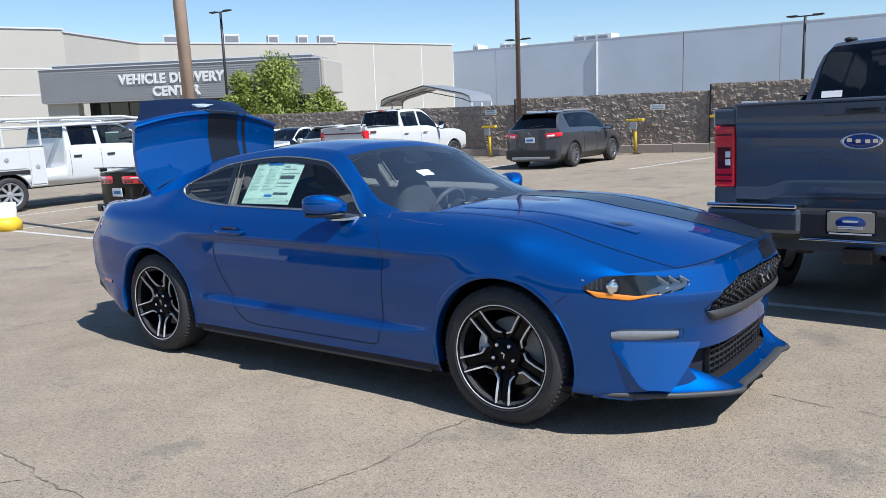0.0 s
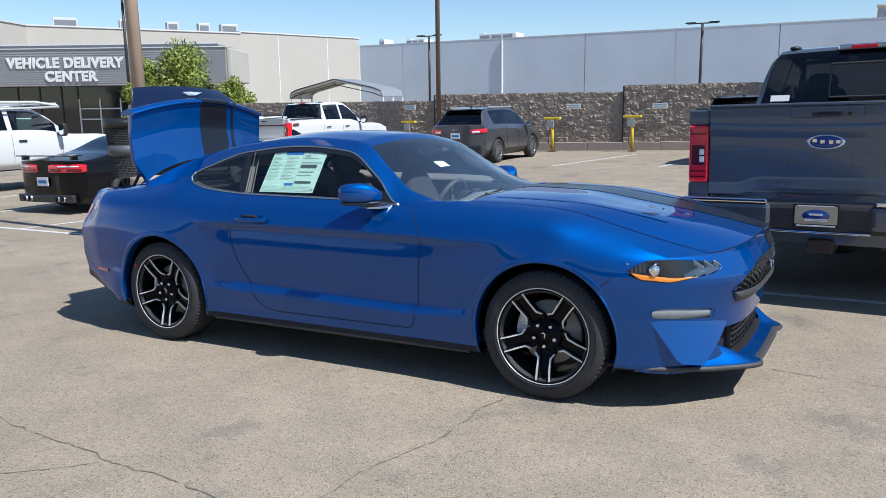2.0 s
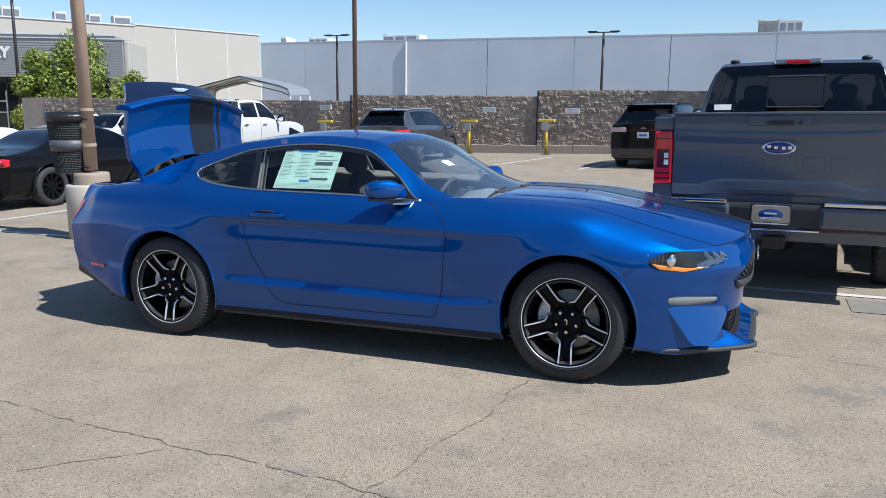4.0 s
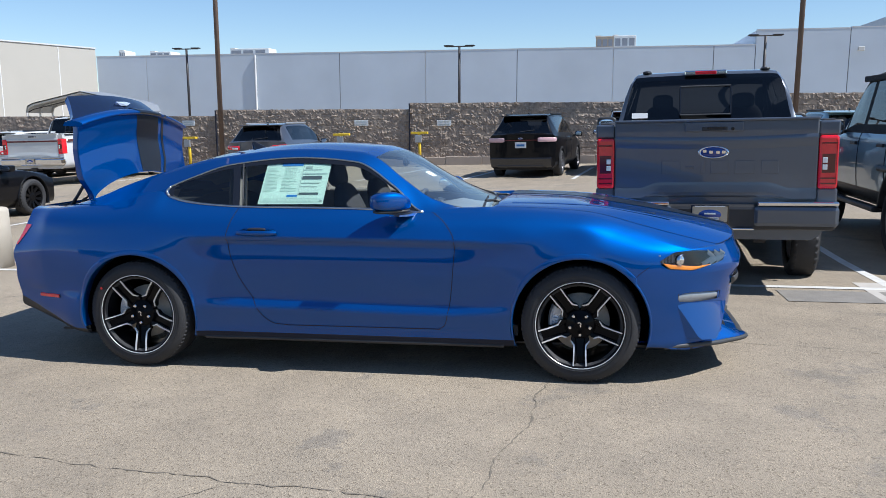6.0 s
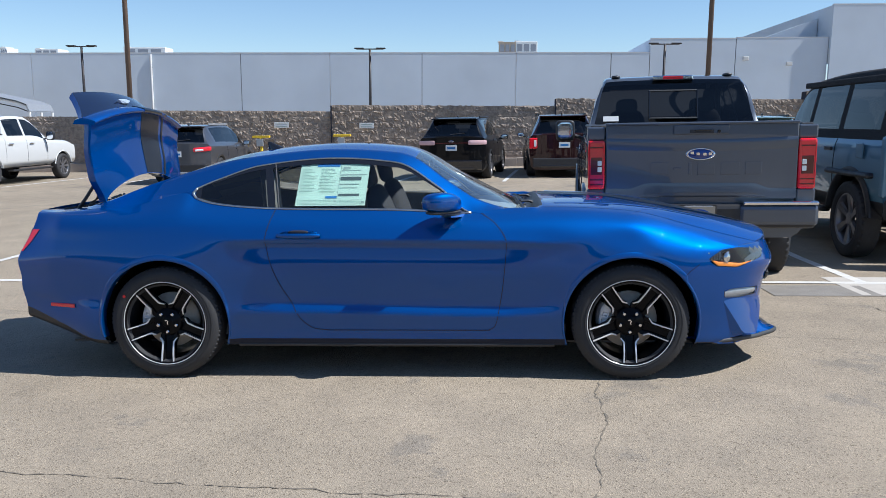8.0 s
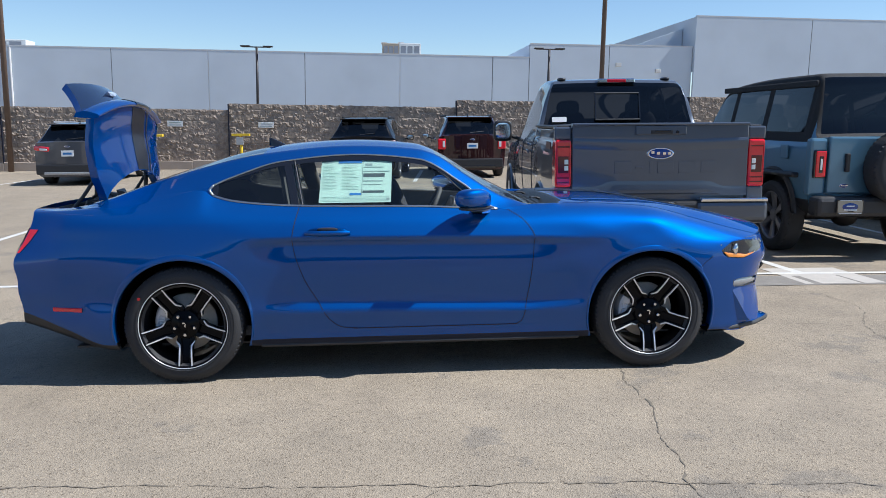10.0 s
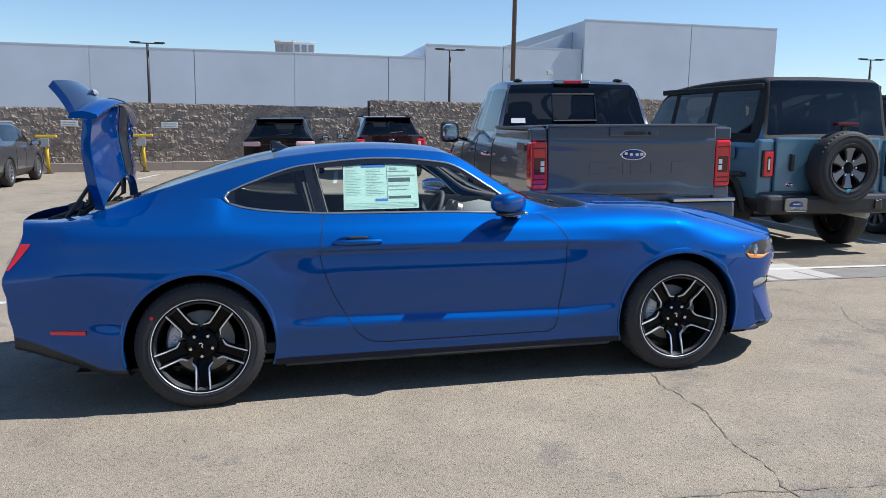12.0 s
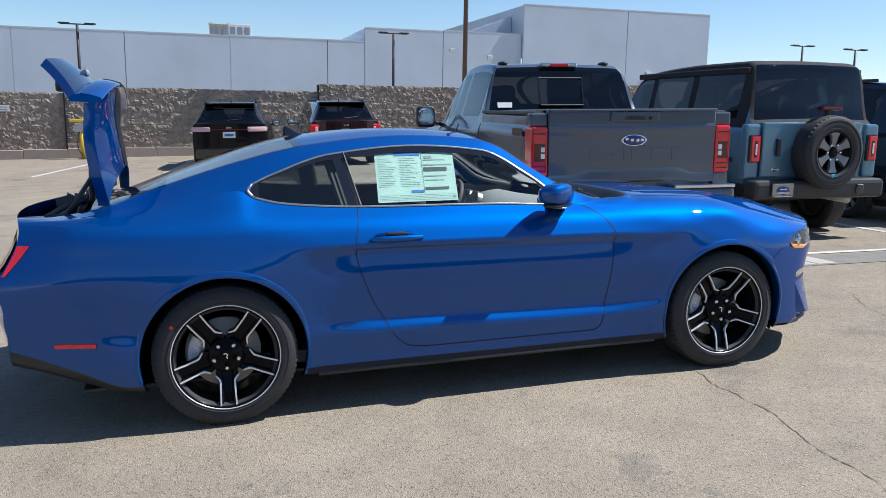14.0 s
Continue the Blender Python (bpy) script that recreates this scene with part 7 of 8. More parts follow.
    # front and rear faces
    for e, nm in ((0, "rear_face"), (-1, "front_face")):
        bm = bmesh.new()
        edge = P[e]
        x0 = xs[e]
        grid(bm, [[(warp(x0, y * u), y * u, z) for u in np.linspace(-1, 1, 21)] for y, z in ((-p[1], p[2]) for p in edge)])
        part(nm, bm, paint, car, "", True)
    # dark wheel wells and floor, arch lips
    for ax in axles:
        for s in (1, -1):
            bm = bmesh.new()
            rows = [[(ax + r * math.cos(a), s * y, max(sill - 0.02, wheel_r + r * math.sin(a))) for r, y in ((R - 0.002, -half * 0.985), (R + 0.01, -half * 0.85), (R + 0.01, -half * 0.5), (0.05, -half * 0.5))] for a in np.linspace(-0.3, math.pi + 0.3, 24)]
            grid(bm, rows)
            part("wheel_well", bm, SATIN_BLACK, car)
            bm = bmesh.new()
            w = 0.075 if cladding else 0.02
            rows = []
            for a in np.linspace(-0.35, math.pi + 0.35, 26):
                rows.append([(ax + r * math.cos(a), s * -(half * d), max(sill, wheel_r + r * math.sin(a))) for r, d in ((R - 0.008, 0.94), (R - 0.004, 1.004), (R + w * 0.6, 1.008), (R + w, 0.985))])
            grid(bm, rows)
            part("arch_trim", bm, SATIN_BLACK if cladding else paint, car, "", True)
    part("underbody", boxed(-L / 2 + 0.25, L / 2 - 0.3, -half * 0.82, half * 0.82, sill - 0.03, sill + 0.06), SATIN_BLACK, car)
    for ax in axles:
        for s in (1, -1):
            road_wheel(car, pose(ax, -s * (half - 0.115), wheel_r, 0, 0, 0 if s > 0 else 180), wheel_r, wheel_r * 0.68, 0.24, spokes, face)
    # cabin bulk, so that the glass has something behind it
    xc0, xc1 = min(w[0] for w in windows), max(w[1] for w in windows)
    bz = float(fb((xc0 + xc1) / 2))
    part("cabin_floor", boxed(xc0, xc1, -half * 0.8, half * 0.8, sill + 0.1, bz - 0.28), INTERIOR, car)
    for x in np.linspace(xc0 + 0.75, xc1 - 0.75, 2):
        for s in (-0.42, 0.42):
            bm = bmesh.new()
            superform(bm, (0, 0, 0), (0.09, 0.23, 0.36), 3.2, 18, 10, pose(x - 0.1, s * half / 0.95, bz - 0.02, 0, -14, 0))
            superform(bm, (x - 0.2, s * half / 0.95, bz + 0.36), (0.05, 0.12, 0.09), 3.0, 14, 8)
            part("seat", bm, CLOTH, car, "", True)
    return car, warp, sect


def rear_box(car, name, warp, L, y0, y1, z0, z1, mt, d0=-0.01, d1=0.03, bevel=0.01, label=""):
    x = warp(-L / 2, (y0 + y1) / 2)
    return part(name, boxed(x - d1, x - d0, y0, y1, z0, z1, bevel), mt, car, label)


def rear_patch(car, name, warp, L, y0, y1, z0, z1, mt, lift=0.012, label="", slant=0.0):
    """A slim slab that follows the rounded rear face; slant raises its far end."""
    bm = bmesh.new()
    rows = []
    for k in range(13):
        y = y0 + (y1 - y0) * k / 12
        x, e = warp(-L / 2, y), slant * k / 12
        i = 0.4 if k in (0, 12) else 1.0
        zm = (z0 + z1) / 2 + e
        h = (z1 - z0) / 2 * (0.75 if k in (0, 12) else 1.0)
        rows.append([(x + 0.03, y, zm - h), (x - lift * i * 0.7, y, zm - h), (x - lift * i, y, zm - h * 0.8), (x - lift * i, y, zm + h * 0.8), (x - lift * i * 0.7, y, zm + h), (x + 0.03, y, zm + h)])
    grid(bm, rows if y1 > y0 else rows[::-1])
    bmesh.ops.recalc_face_normals(bm, faces=bm.faces)
    return part(name, bm, mt, car, label, True)


def mirror_pair(car, x, y, z, mt, sz=(0.09, 0.12, 0.09)):
    for s in (1, -1):
        mi = new("door_mirror")
        mi.parent = car
        bm = bmesh.new()
        superform(bm, (x, s * y, z), sz, 5.0, 28, 16)
        part("mirror_shell", bm, mt, mi, "", True)
        bm = bmesh.new()
        tube(bm, [(x, s * (y - sz[1]), z - sz[2] * 0.5), (x + 0.02, s * (y - sz[1] - 0.12), z - sz[2] * 0.8)], 0.025, 8)
        part("mirror_arm", bm, SATIN_BLACK, mi)
        bm = bmesh.new()
        superform(bm, (x - sz[0] - 0.001, s * y, z), (0.004, sz[1] * 0.85, sz[2] * 0.8), 3.0, 18, 8)
        part("mirror_glass", bm, CHROME, mi)


def oval_badge(car, x, y, z, w, h, turn=-90):
    b = new("oval_badge")
    b.parent = car
    b.matrix_basis = pose(x, y, z, 90, 0, turn)
    bm = bmesh.new()
    vs = lathe(bm, [(0, 0.006), (0.82, 0.006), (0.84, 0.0)], 36)
    for v in vs:
        v.co.x *= w / 2
        v.co.y *= h / 2
    part("badge_face", bm, BLUE_OVAL, b, "blue oval badge", True)
    bm = bmesh.new()
    vs = lathe(bm, [(0.82, 0.006), (0.86, 0.010), (0.97, 0.008), (1.0, 0.0)], 36)
    for v in vs:
        v.co.x *= w / 2
        v.co.y *= h / 2
    part("badge_rim", bm, CHROME, b, "", True)
    for a, c in ((-0.28, 0.10), (-0.08, 0.02), (0.14, 0.0), (0.32, 0.02)):
        part("badge_mark", boxed(w * a - w * 0.05, w * a + w * 0.06, h * (-0.12 + c), h * (0.10 + c), 0.006, 0.008), CHROME, b, "plain pale mark")


def dealer_plate(car, x, y, z, w=0.31, h=0.16):
    """A tan card plate with a blue oval; its brand words are plain bars."""
    p = new("number_plate")
    p.parent = car
    p.matrix_basis = pose(x, y, z, 90, 0, -90)
    part("plate_frame", boxed(-w / 2, w / 2, -h / 2, h / 2, 0, 0.008, 0.003), GLOSS_BLACK, p)
    part("plate_card", boxed(-w / 2 + 0.012, w / 2 - 0.012, -h / 2 + 0.02, h / 2 - 0.012, 0.008, 0.0095), TAN_PLATE, p, "tan card in the plate frame")
    bm = bmesh.new()
    vs = lathe(bm, [(0, 0.013), (0.9, 0.013), (1.0, 0.0098)], 30)
    for v in vs:
        v.co.x *= w * 0.30
        v.co.y *= h * 0.27
    part("plate_oval", bm, BLUE_OVAL, p, "", True)
    for u0, u1, v0, v1, mt in ((-0.15, 0.15, 0.02, 0.10, PAPER_WHITE), (-0.24, 0.24, -0.24, -0.13, PAPER_WHITE), (-0.22, 0.22, -0.20, -0.16, INK_BLUE), (-0.4, 0.4, 0.415, 0.46, PAPER_WHITE), (-0.42, 0.42, -0.47, -0.41, PAPER_WHITE)):
        part("print_bar", boxed(w * u0, w * u1, h * v0, h * v1, 0.0135, 0.0145), mt, p)


def plain_plate(car, x, y, z, w=0.31, h=0.155):
    p = new("number_plate")
    p.parent = car
    p.matrix_basis = pose(x, y, z, 90, 0, -90)
    part("plate", boxed(-w / 2, w / 2, -h / 2, h / 2, 0, 0.01, 0.003), PLATE, p, "pale number plate with plain bars")
    part("plate_bar", boxed(-w * 0.36, w * 0.36, -h * 0.2, h * 0.16, 0.01, 0.0115), INK_BLUE, p)


# ---- grey crew-cab pickup behind the coupe ----
def tail_lamp(car, x, y, z0, z1, w, s):
    tl = part("tail_lamp", boxed(x - 0.035, x + 0.17, y - w / 2, y + w / 2, z0, z1, 0.02), LENS_RED, car, "red tail lamp with a clear reverse light")
    h = z1 - z0
    dark = bpy.data.materials.get("dark_red_lens") or plain("dark_red_lens", (0.10, 0.003, 0.006), 0.12, 0, 0.6)
    part("inner_lens", boxed(x - 0.0375, x - 0.03, y - w * 0.33, y + w * 0.33, z0 + h * 0.30, z0 + h * 0.66, 0.004), dark, tl, "dark red inner lens")
    for k in range(2):
        yy = y - s * w * 0.18
        part("reverse_light", boxed(x - 0.042, x - 0.035, yy - w * 0.12, yy + w * 0.12, z0 + h * (0.36 + 0.13 * k), z0 + h * (0.46 + 0.13 * k), 0.003), LENS_WHITE, tl)
    for k in range(3):
        zz = z0 + h * (0.10, 0.20, 0.86)[k]
        part("lens_rib", boxed(x - 0.039, x - 0.032, y - w * 0.38, y + w * 0.38, zz - 0.006, zz + 0.006, 0.002), dark, tl)
    part("lamp_edge", boxed(x - 0.041, x - 0.034, y - w * 0.44, y - w * 0.38, z0 + h * 0.08, z0 + h * 0.92, 0.002), LENS_RED, tl)
    return tl


def pickup(name, m, label, paint, near=True, spokes=6, wheel_face=None):
    L, W = 5.86, 2.02
    bed = (-2.93, -1.17)
    car, warp, sect = auto(name, m, label, paint, L, W, 0.50,
                           [(-2.93, 1.36), (-1.2, 1.37), (-1.05, 1.34), (0.5, 1.32), (1.0, 1.27), (2.3, 1.20), (2.93, 1.08)],
                           [(-2.93, 1.475), (-1.2, 1.475), (-1.12, 1.50), (-0.98, 1.91), (-0.86, 1.99), (-0.3, 2.02), (0.25, 1.995), (0.45, 1.91), (1.13, 1.36), (1.25, 1.30), (2.2, 1.25), (2.75, 1.16), (2.93, 0.95)],
                           [(-2.93, 0.95), (-1.2, 0.95), (-1.1, 0.90), (-0.9, 0.77), (0.3, 0.76), (1.1, 0.88), (2.93, 0.9)],
                           (-1.83, 1.86), 0.405, [(-0.92, -0.12), (-0.02, 0.90)], (0.36, 1.16), (-1.125, -0.93), CAB_GLASS, bed, 0.30, 0.04, 0.0, spokes, wheel_face, "pickup truck", None, 0.485)
    xr = -2.93
    # bed inside
    bm = bmesh.new()
    for x0, x1, y0, y1, z0, z1 in ((xr + 0.06, -1.2, -0.85, 0.85, 0.86, 0.90), (-1.25, -1.2, -0.9, 0.9, 0.86, 1.46), (xr + 0.06, -1.2, -0.90, -0.86, 0.86, 1.46), (xr + 0.06, -1.2, 0.86, 0.90, 0.86, 1.46)):
        box(bm, x0, x1, y0, y1, z0, z1)
    part("bed_liner", bm, SATIN_BLACK, car)
    for s in (1, -1):
        part("bed_rail", boxed(xr + 0.03, -1.17, s * 0.915 - 0.055, s * 0.915 + 0.055, 1.462, 1.492, 0.012), SATIN_BLACK, car)
    # tailgate
    tg = part("tailgate", boxed(xr - 0.030, xr + 0.05, -0.835, 0.835, 0.86, 1.50, 0.014), paint, car, "pickup tailgate with an oval badge")
    part("tailgate_spoiler", boxed(xr - 0.055, xr + 0.06, -0.835, 0.835, 1.488, 1.512, 0.010), paint, tg)
    bm = bmesh.new()
    ys = np.linspace(-0.83, 0.83, 30)
    grid(bm, [[(xr - 0.031 - d, y, z + 0.02 * (abs(y) / 0.83) ** 2) for y in ys] for z, d in ((1.36, 0.0), (1.345, 0.007), (1.33, 0.009), (1.28, 0.003), (1.26, 0.0))])
    part("upper_crease", bm, paint, tg, "", True)
    bm = bmesh.new()
    grid(bm, [[(xr - 0.031 - d, y, z - 0.05 * smooth_step(0.45, 0.62, abs(y))) for y in ys] for z, d in ((0.985, 0.0), (0.96, 0.003), (0.90, 0.007))])
    part("lower_crease", bm, paint, tg, "", True)
    part("handle_bezel", boxed(xr - 0.050, xr - 0.03, -0.24, 0.24, 1.405, 1.486, 0.008), paint, tg, "panel round the tailgate handle")
    part("handle_recess", boxed(xr - 0.053, xr - 0.04, -0.11, 0.10, 1.412, 1.446, 0.006), SATIN_BLACK, tg, "black handle recess")
    part("handle", boxed(xr - 0.062, xr - 0.05, -0.09, 0.06, 1.432, 1.446, 0.005), GLOSS_BLACK, tg)
    for k, (ya, yb) in enumerate(() if not near else ((0.30, 0.46), (0.19, 0.26), (0.10, 0.13), (-0.10, 0.05), (-0.31, -0.15), (-0.50, -0.36))):
        part("pressed_mark", boxed(xr - 0.034, xr - 0.025, ya - 0.03, yb - 0.03, 1.055 if k != 1 else 1.10, 1.165 if k != 1 else 1.12, 0.003), paint, tg)
    bm = bmesh.new()
    lathe(bm, [(0.016, 0.0), (0.014, 0.012), (0, 0.012)], 16, pose(xr - 0.052, -0.15, 1.428, 0, -90, 0))
    part("camera_lens", bm, GLOSS_BLACK, tg)
    if near:
        oval_badge(car, xr - 0.034, 0, 1.235, 0.26, 0.105)
    else:
        part("light_bar", boxed(xr - 0.040, xr - 0.028, -0.83, 0.83, 1.272, 1.318, 0.006), DULL_RED, tg, "dull red light bar across the tailgate")
    for s in (1, -1):
        tail_lamp(car, xr, s * 0.915, 0.93, 1.36, 0.155, s)
        part("bed_corner", boxed(xr - 0.012, xr + 0.10, s * 0.918 - 0.082, s * 0.918 + 0.082, 0.70, 0.93, 0.015), paint, car)
        part("bed_corner", boxed(xr - 0.012, xr + 0.10, s * 0.918 - 0.082, s * 0.918 + 0.082, 1.36, 1.478, 0.015), paint, car)
    # bumper
    bmp = part("rear_bumper", boxed(xr - 0.15, xr + 0.02, -0.98, 0.98, 0.60, 0.80, 0.03), SATIN_BLACK if near else CHROME, car, "grey and black rear bumper with bright edges")
    for s in (1, -1):
        part("bumper_end", boxed(xr - 0.165, xr + 0.06, min(s * 0.33, s * 1.0), max(s * 0.33, s * 1.0), 0.625, 0.80, 0.035), paint if near else CHROME, bmp)
        part("step_pad", boxed(xr - 0.175, xr + 0.0, min(s * 0.36, s * 0.99), max(s * 0.36, s * 0.99), 0.802, 0.835, 0.010), CHROME, bmp, "bright bumper step edge")
    part("lower_edge", boxed(xr - 0.170, xr - 0.05, -0.34, 0.34, 0.60, 0.615, 0.004), CHROME, bmp)
    dealer_plate(car, xr - 0.156, 0.02, 0.725)
    part("hitch_receiver", boxed(xr - 0.06, xr + 0.2, -0.09, 0.09, 0.44, 0.54, 0.01), DARK_STEEL, car)
    part("frame_rail", boxed(-2.7, 2.4, -0.48, -0.38, 0.44, 0.60), DARK_STEEL, car)
    part("frame_rail", boxed(-2.7, 2.4, 0.38, 0.48, 0.44, 0.60), DARK_STEEL, car)
    bm = bmesh.new()
    tube(bm, [(-1.83, -0.8, 0.40), (-1.83, 0.8, 0.40)], 0.06, 10)
    superform(bm, (-1.83, 0, 0.40), (0.16, 0.17, 0.15), 2.2, 18, 10)
    part("rear_axle", bm, DARK_STEEL, car, "", True)
    bm = bmesh.new()
    tube(bm, [(-1.5, -0.55, 0.50), (-2.4, -0.62, 0.52), (-2.84, -0.80, 0.53)], 0.045, 12)
    part("exhaust_pipe", bm, CHROME, car, "polished exhaust pipe", True)
    part("spare_tyre", (lambda b: (lathe(b, [(0.2, -0.1), (0.36, -0.1), (0.38, 0), (0.36, 0.1), (0.2, 0.1)], 28, pose(-2.45, 0, 0.62)), b)[1])(bmesh.new()), RUBBER, car)
    # cab back: slider frame, high brake light, roof fittings
    bl = part("brake_light", boxed(-0.985, -0.90, -0.22, 0.22, 1.955, 2.005, 0.012), CHROME, car, "roof-edge brake light housing")
    part("red_lens", boxed(-0.992, -0.98, -0.11, 0.11, 1.962, 1.996, 0.004), LENS_RED, bl)
    fr_ = new("slider_window")
    fr_.parent = car
    def back(y, z):
        x = float(np.interp(z, [1.48, 1.50, 1.91, 1.99], [-1.17, -1.12, -0.98, -0.86]))
        return (x - 0.012, y, z)
    for a, b in (((-0.26, 1.545), (0.26, 1.545)), ((0.26, 1.545), (0.26, 1.84)), ((0.26, 1.84), (-0.26, 1.84)), ((-0.26, 1.84), (-0.26, 1.545))):
        bm = bmesh.new()
        tube(bm, [back(*a), back(*b)], 0.010, 6)
        part("slider_frame", bm, GREY_PLASTIC if a[1] == b[1] else GLOSS_BLACK, fr_)
    bm = bmesh.new()
    bm.faces.new([bm.verts.new(Vector(back(y, z)) - Vector((0.004, 0, 0))) for y, z in ((-0.77, 1.52), (-0.60, 1.52), (-0.60, 1.575), (-0.77, 1.575))][::-1])
    ob = part("window_label", bm, PAPER_WHITE, car, "small white label on the rear window")
    ob.matrix_basis = Matrix.Diagonal((1, -1, 1, 1))
    for s in (0.62, -0.62):
        bm = bmesh.new()
        superform(bm, (-0.80, s, 2.005), (0.09, 0.05, 0.02), 2.5, 16, 8)
        part("roof_marker", bm, SATIN_BLACK, car, "", True)
    mirror_pair(car, 0.92, 1.19, 1.40, SATIN_BLACK, (0.06, 0.13, 0.14))
    # doors: seams, handles, running boards, bed badge
    for s in (1, -1):
        for x in (-1.13, -0.07, 0.98):
            bm = bmesh.new()
            pts = [(warp(x, yy), -s * (yy + 0.002), zz) for yy, zz in sect(x)[3:15]]
            tube(bm, pts, 0.004, 4)
            part("door_seam", bm, SEAM, car)
        for x in (-0.90, 0.15):
            part("door_handle", boxed(x - 0.11, x + 0.11, -s * (W / 2 + 0.02) - 0.014, -s * (W / 2 + 0.02) + 0.014, 1.17, 1.205, 0.008), paint if near else CHROME, car)
        part("running_board", boxed(-0.95, 1.15, s * 0.97 - 0.08, s * 0.97 + 0.08, 0.38, 0.43, 0.015), SATIN_BLACK, car)
        part("bed_decal", boxed(-2.72, -2.42, -s * (W / 2 - 0.006) - 0.003, -s * (W / 2 - 0.006) + 0.003, 1.27, 1.34), plain("dull_red_decal", (0.10, 0.035, 0.03), 0.5) if "dull_red_decal" not in bpy.data.materials else bpy.data.materials["dull_red_decal"], car)
    return car


pickup("pickup_truck", on_ground(2.65, 4.891, 85.5) @ Matrix.Diagonal((1, 1, 1.035, 1)), "dark carbon-grey crew-cab pickup truck parked nose away", P_CARBON, True, 6, ALLOY)
pickup("pickup_truck", on_ground(-14.72, 15.0 + 2.93, 90), "white crew-cab pickup truck parked facing the block wall", P_WHITE, False, 8, GREY_ALLOY)


# ---- slate-blue off-roader with canvas top ----
def off_roader(m):
    L, W = 4.42, 1.92
    car, warp, sect = auto("off_roader", m, "slate-blue four-door off-roader with a black canvas top", P_SLATE, L, W, 0.50,
                           [(-2.21, 1.30), (0.6, 1.30), (1.0, 1.27), (2.21, 1.18)],
                           [(-2.21, 1.36), (-2.15, 1.42), (-2.05, 1.99), (-1.9, 2.05), (-1.2, 2.05), (0.2, 1.98), (0.42, 1.89), (0.82, 1.36), (0.95, 1.30), (2.1, 1.24), (2.21, 1.1)],
                           [(-2.21, 0.95), (-2.0, 0.83), (0.4, 0.82), (0.85, 0.92), (2.21, 0.95)],
                           (-1.42, 1.50), 0.42, [(-1.95, -1.05), (-0.92, -0.10), (0.02, 0.62)], (0.36, 0.84), (-2.17, -2.03), CAB_GLASS, None, 0.12, 0.05, 0.14, 6, GREY_ALLOY, "off-roader", SOFT_TOP, 0.52)
    xr = -2.21
    part("tailgate", boxed(xr - 0.035, xr + 0.03, -0.66, 0.74, 0.74, 1.36, 0.02), P_SLATE, car, "side-hinged tailgate")
    for s in (1, -1):
        part("rear_corner", boxed(xr - 0.012, xr + 0.1, min(s * 0.75, s * 0.95), max(s * 0.75, s * 0.95), 0.72, 1.34, 0.03), P_SLATE, car)
        tl = part("tail_lamp", boxed(xr - 0.045, xr + 0.02, s * 0.84 - 0.075, s * 0.84 + 0.075, 0.91, 1.22, 0.02), GLOSS_BLACK, car, "upright red tail lamp")
        part("red_lens", boxed(xr - 0.055, xr - 0.04, s * 0.84 - 0.058, s * 0.84 + 0.058, 0.925, 1.205, 0.01), LENS_RED, tl)
        part("reverse_light", boxed(xr - 0.060, xr - 0.05, s * 0.84 - 0.022, s * 0.84 + 0.022, 0.97, 1.15, 0.006), GLOSS_BLACK, tl)
        part("white_lens", boxed(xr - 0.0625, xr - 0.055, s * 0.84 - 0.012, s * 0.84 + 0.012, 1.0, 1.12, 0.003), LENS_WHITE, tl)
        part("fender_flare", boxed(-1.98, -0.86, s * 0.955 - 0.06, s * 0.955 + 0.06, 0.90, 0.96, 0.03), SATIN_BLACK, car)
        part("side_step", boxed(-0.85, 0.95, s * 0.95 - 0.06, s * 0.95 + 0.06, 0.44, 0.50, 0.02), SATIN_BLACK, car)
        for x in (-0.98, 0.0):
            bm = bmesh.new()
            tube(bm, [(warp(x, yy), -s * (yy + 0.002), zz) for yy, zz in sect(x)[3:15]], 0.004, 4)
            part("door_seam", bm, SEAM, car)
        for x in (-0.86, 0.12):
            part("door_handle", boxed(x - 0.1, x + 0.1, -s * 0.975 - 0.015, -s * 0.975 + 0.015, 1.16, 1.20, 0.01), SATIN_BLACK, car)
        part("canvas_edge", boxed(-2.0, 0.40, -s * 0.80 - 0.02, -s * 0.80 + 0.02, 1.90, 1.97, 0.015), SOFT_TOP, car)
    part("fuel_door", boxed(-1.75, -1.58, 0.955, 0.968, 1.10, 1.26, 0.01), P_SLATE, car)
    part("rear_bumper", boxed(xr - 0.20, xr + 0.02, -0.93, 0.93, 0.50, 0.72, 0.05), SATIN_BLACK, car, "chunky black steel rear bumper")
    for s in (1, -1):
        part("tow_hook", boxed(xr - 0.22, xr - 0.18, s * 0.55 - 0.05, s * 0.55 + 0.05, 0.55, 0.66, 0.015), GLOSS_BLACK, car)
    dealer_plate(car, xr - 0.21, 0.56, 0.615)
    part("door_handle", boxed(xr - 0.075, xr - 0.03, 0.51, 0.56, 0.98, 1.18, 0.012), SATIN_BLACK, car)
    oval_badge(car, xr - 0.037, 0.55, 0.83, 0.11, 0.05)
    # spare wheel on the tailgate
    sp = new("spare_wheel")
    sp.parent = car
    sp.matrix_basis = pose(xr - 0.19, -0.04, 1.03, 90, 0, -90) @ Matrix.Diagonal((1.07, 1.07, 1, 1))
    part("tyre", tyre_mesh(0.385, 0.225, 0.26, 44), RUBBER, sp, "knobbly black spare tyre", True)
    bm = bmesh.new()
    lathe(bm, [(0.232, 0.11), (0.222, 0.122), (0.205, 0.10), (0.19, 0.03), (0, 0.03)], 40)
    part("rim", bm, BLACK_ALLOY, sp, "", True)
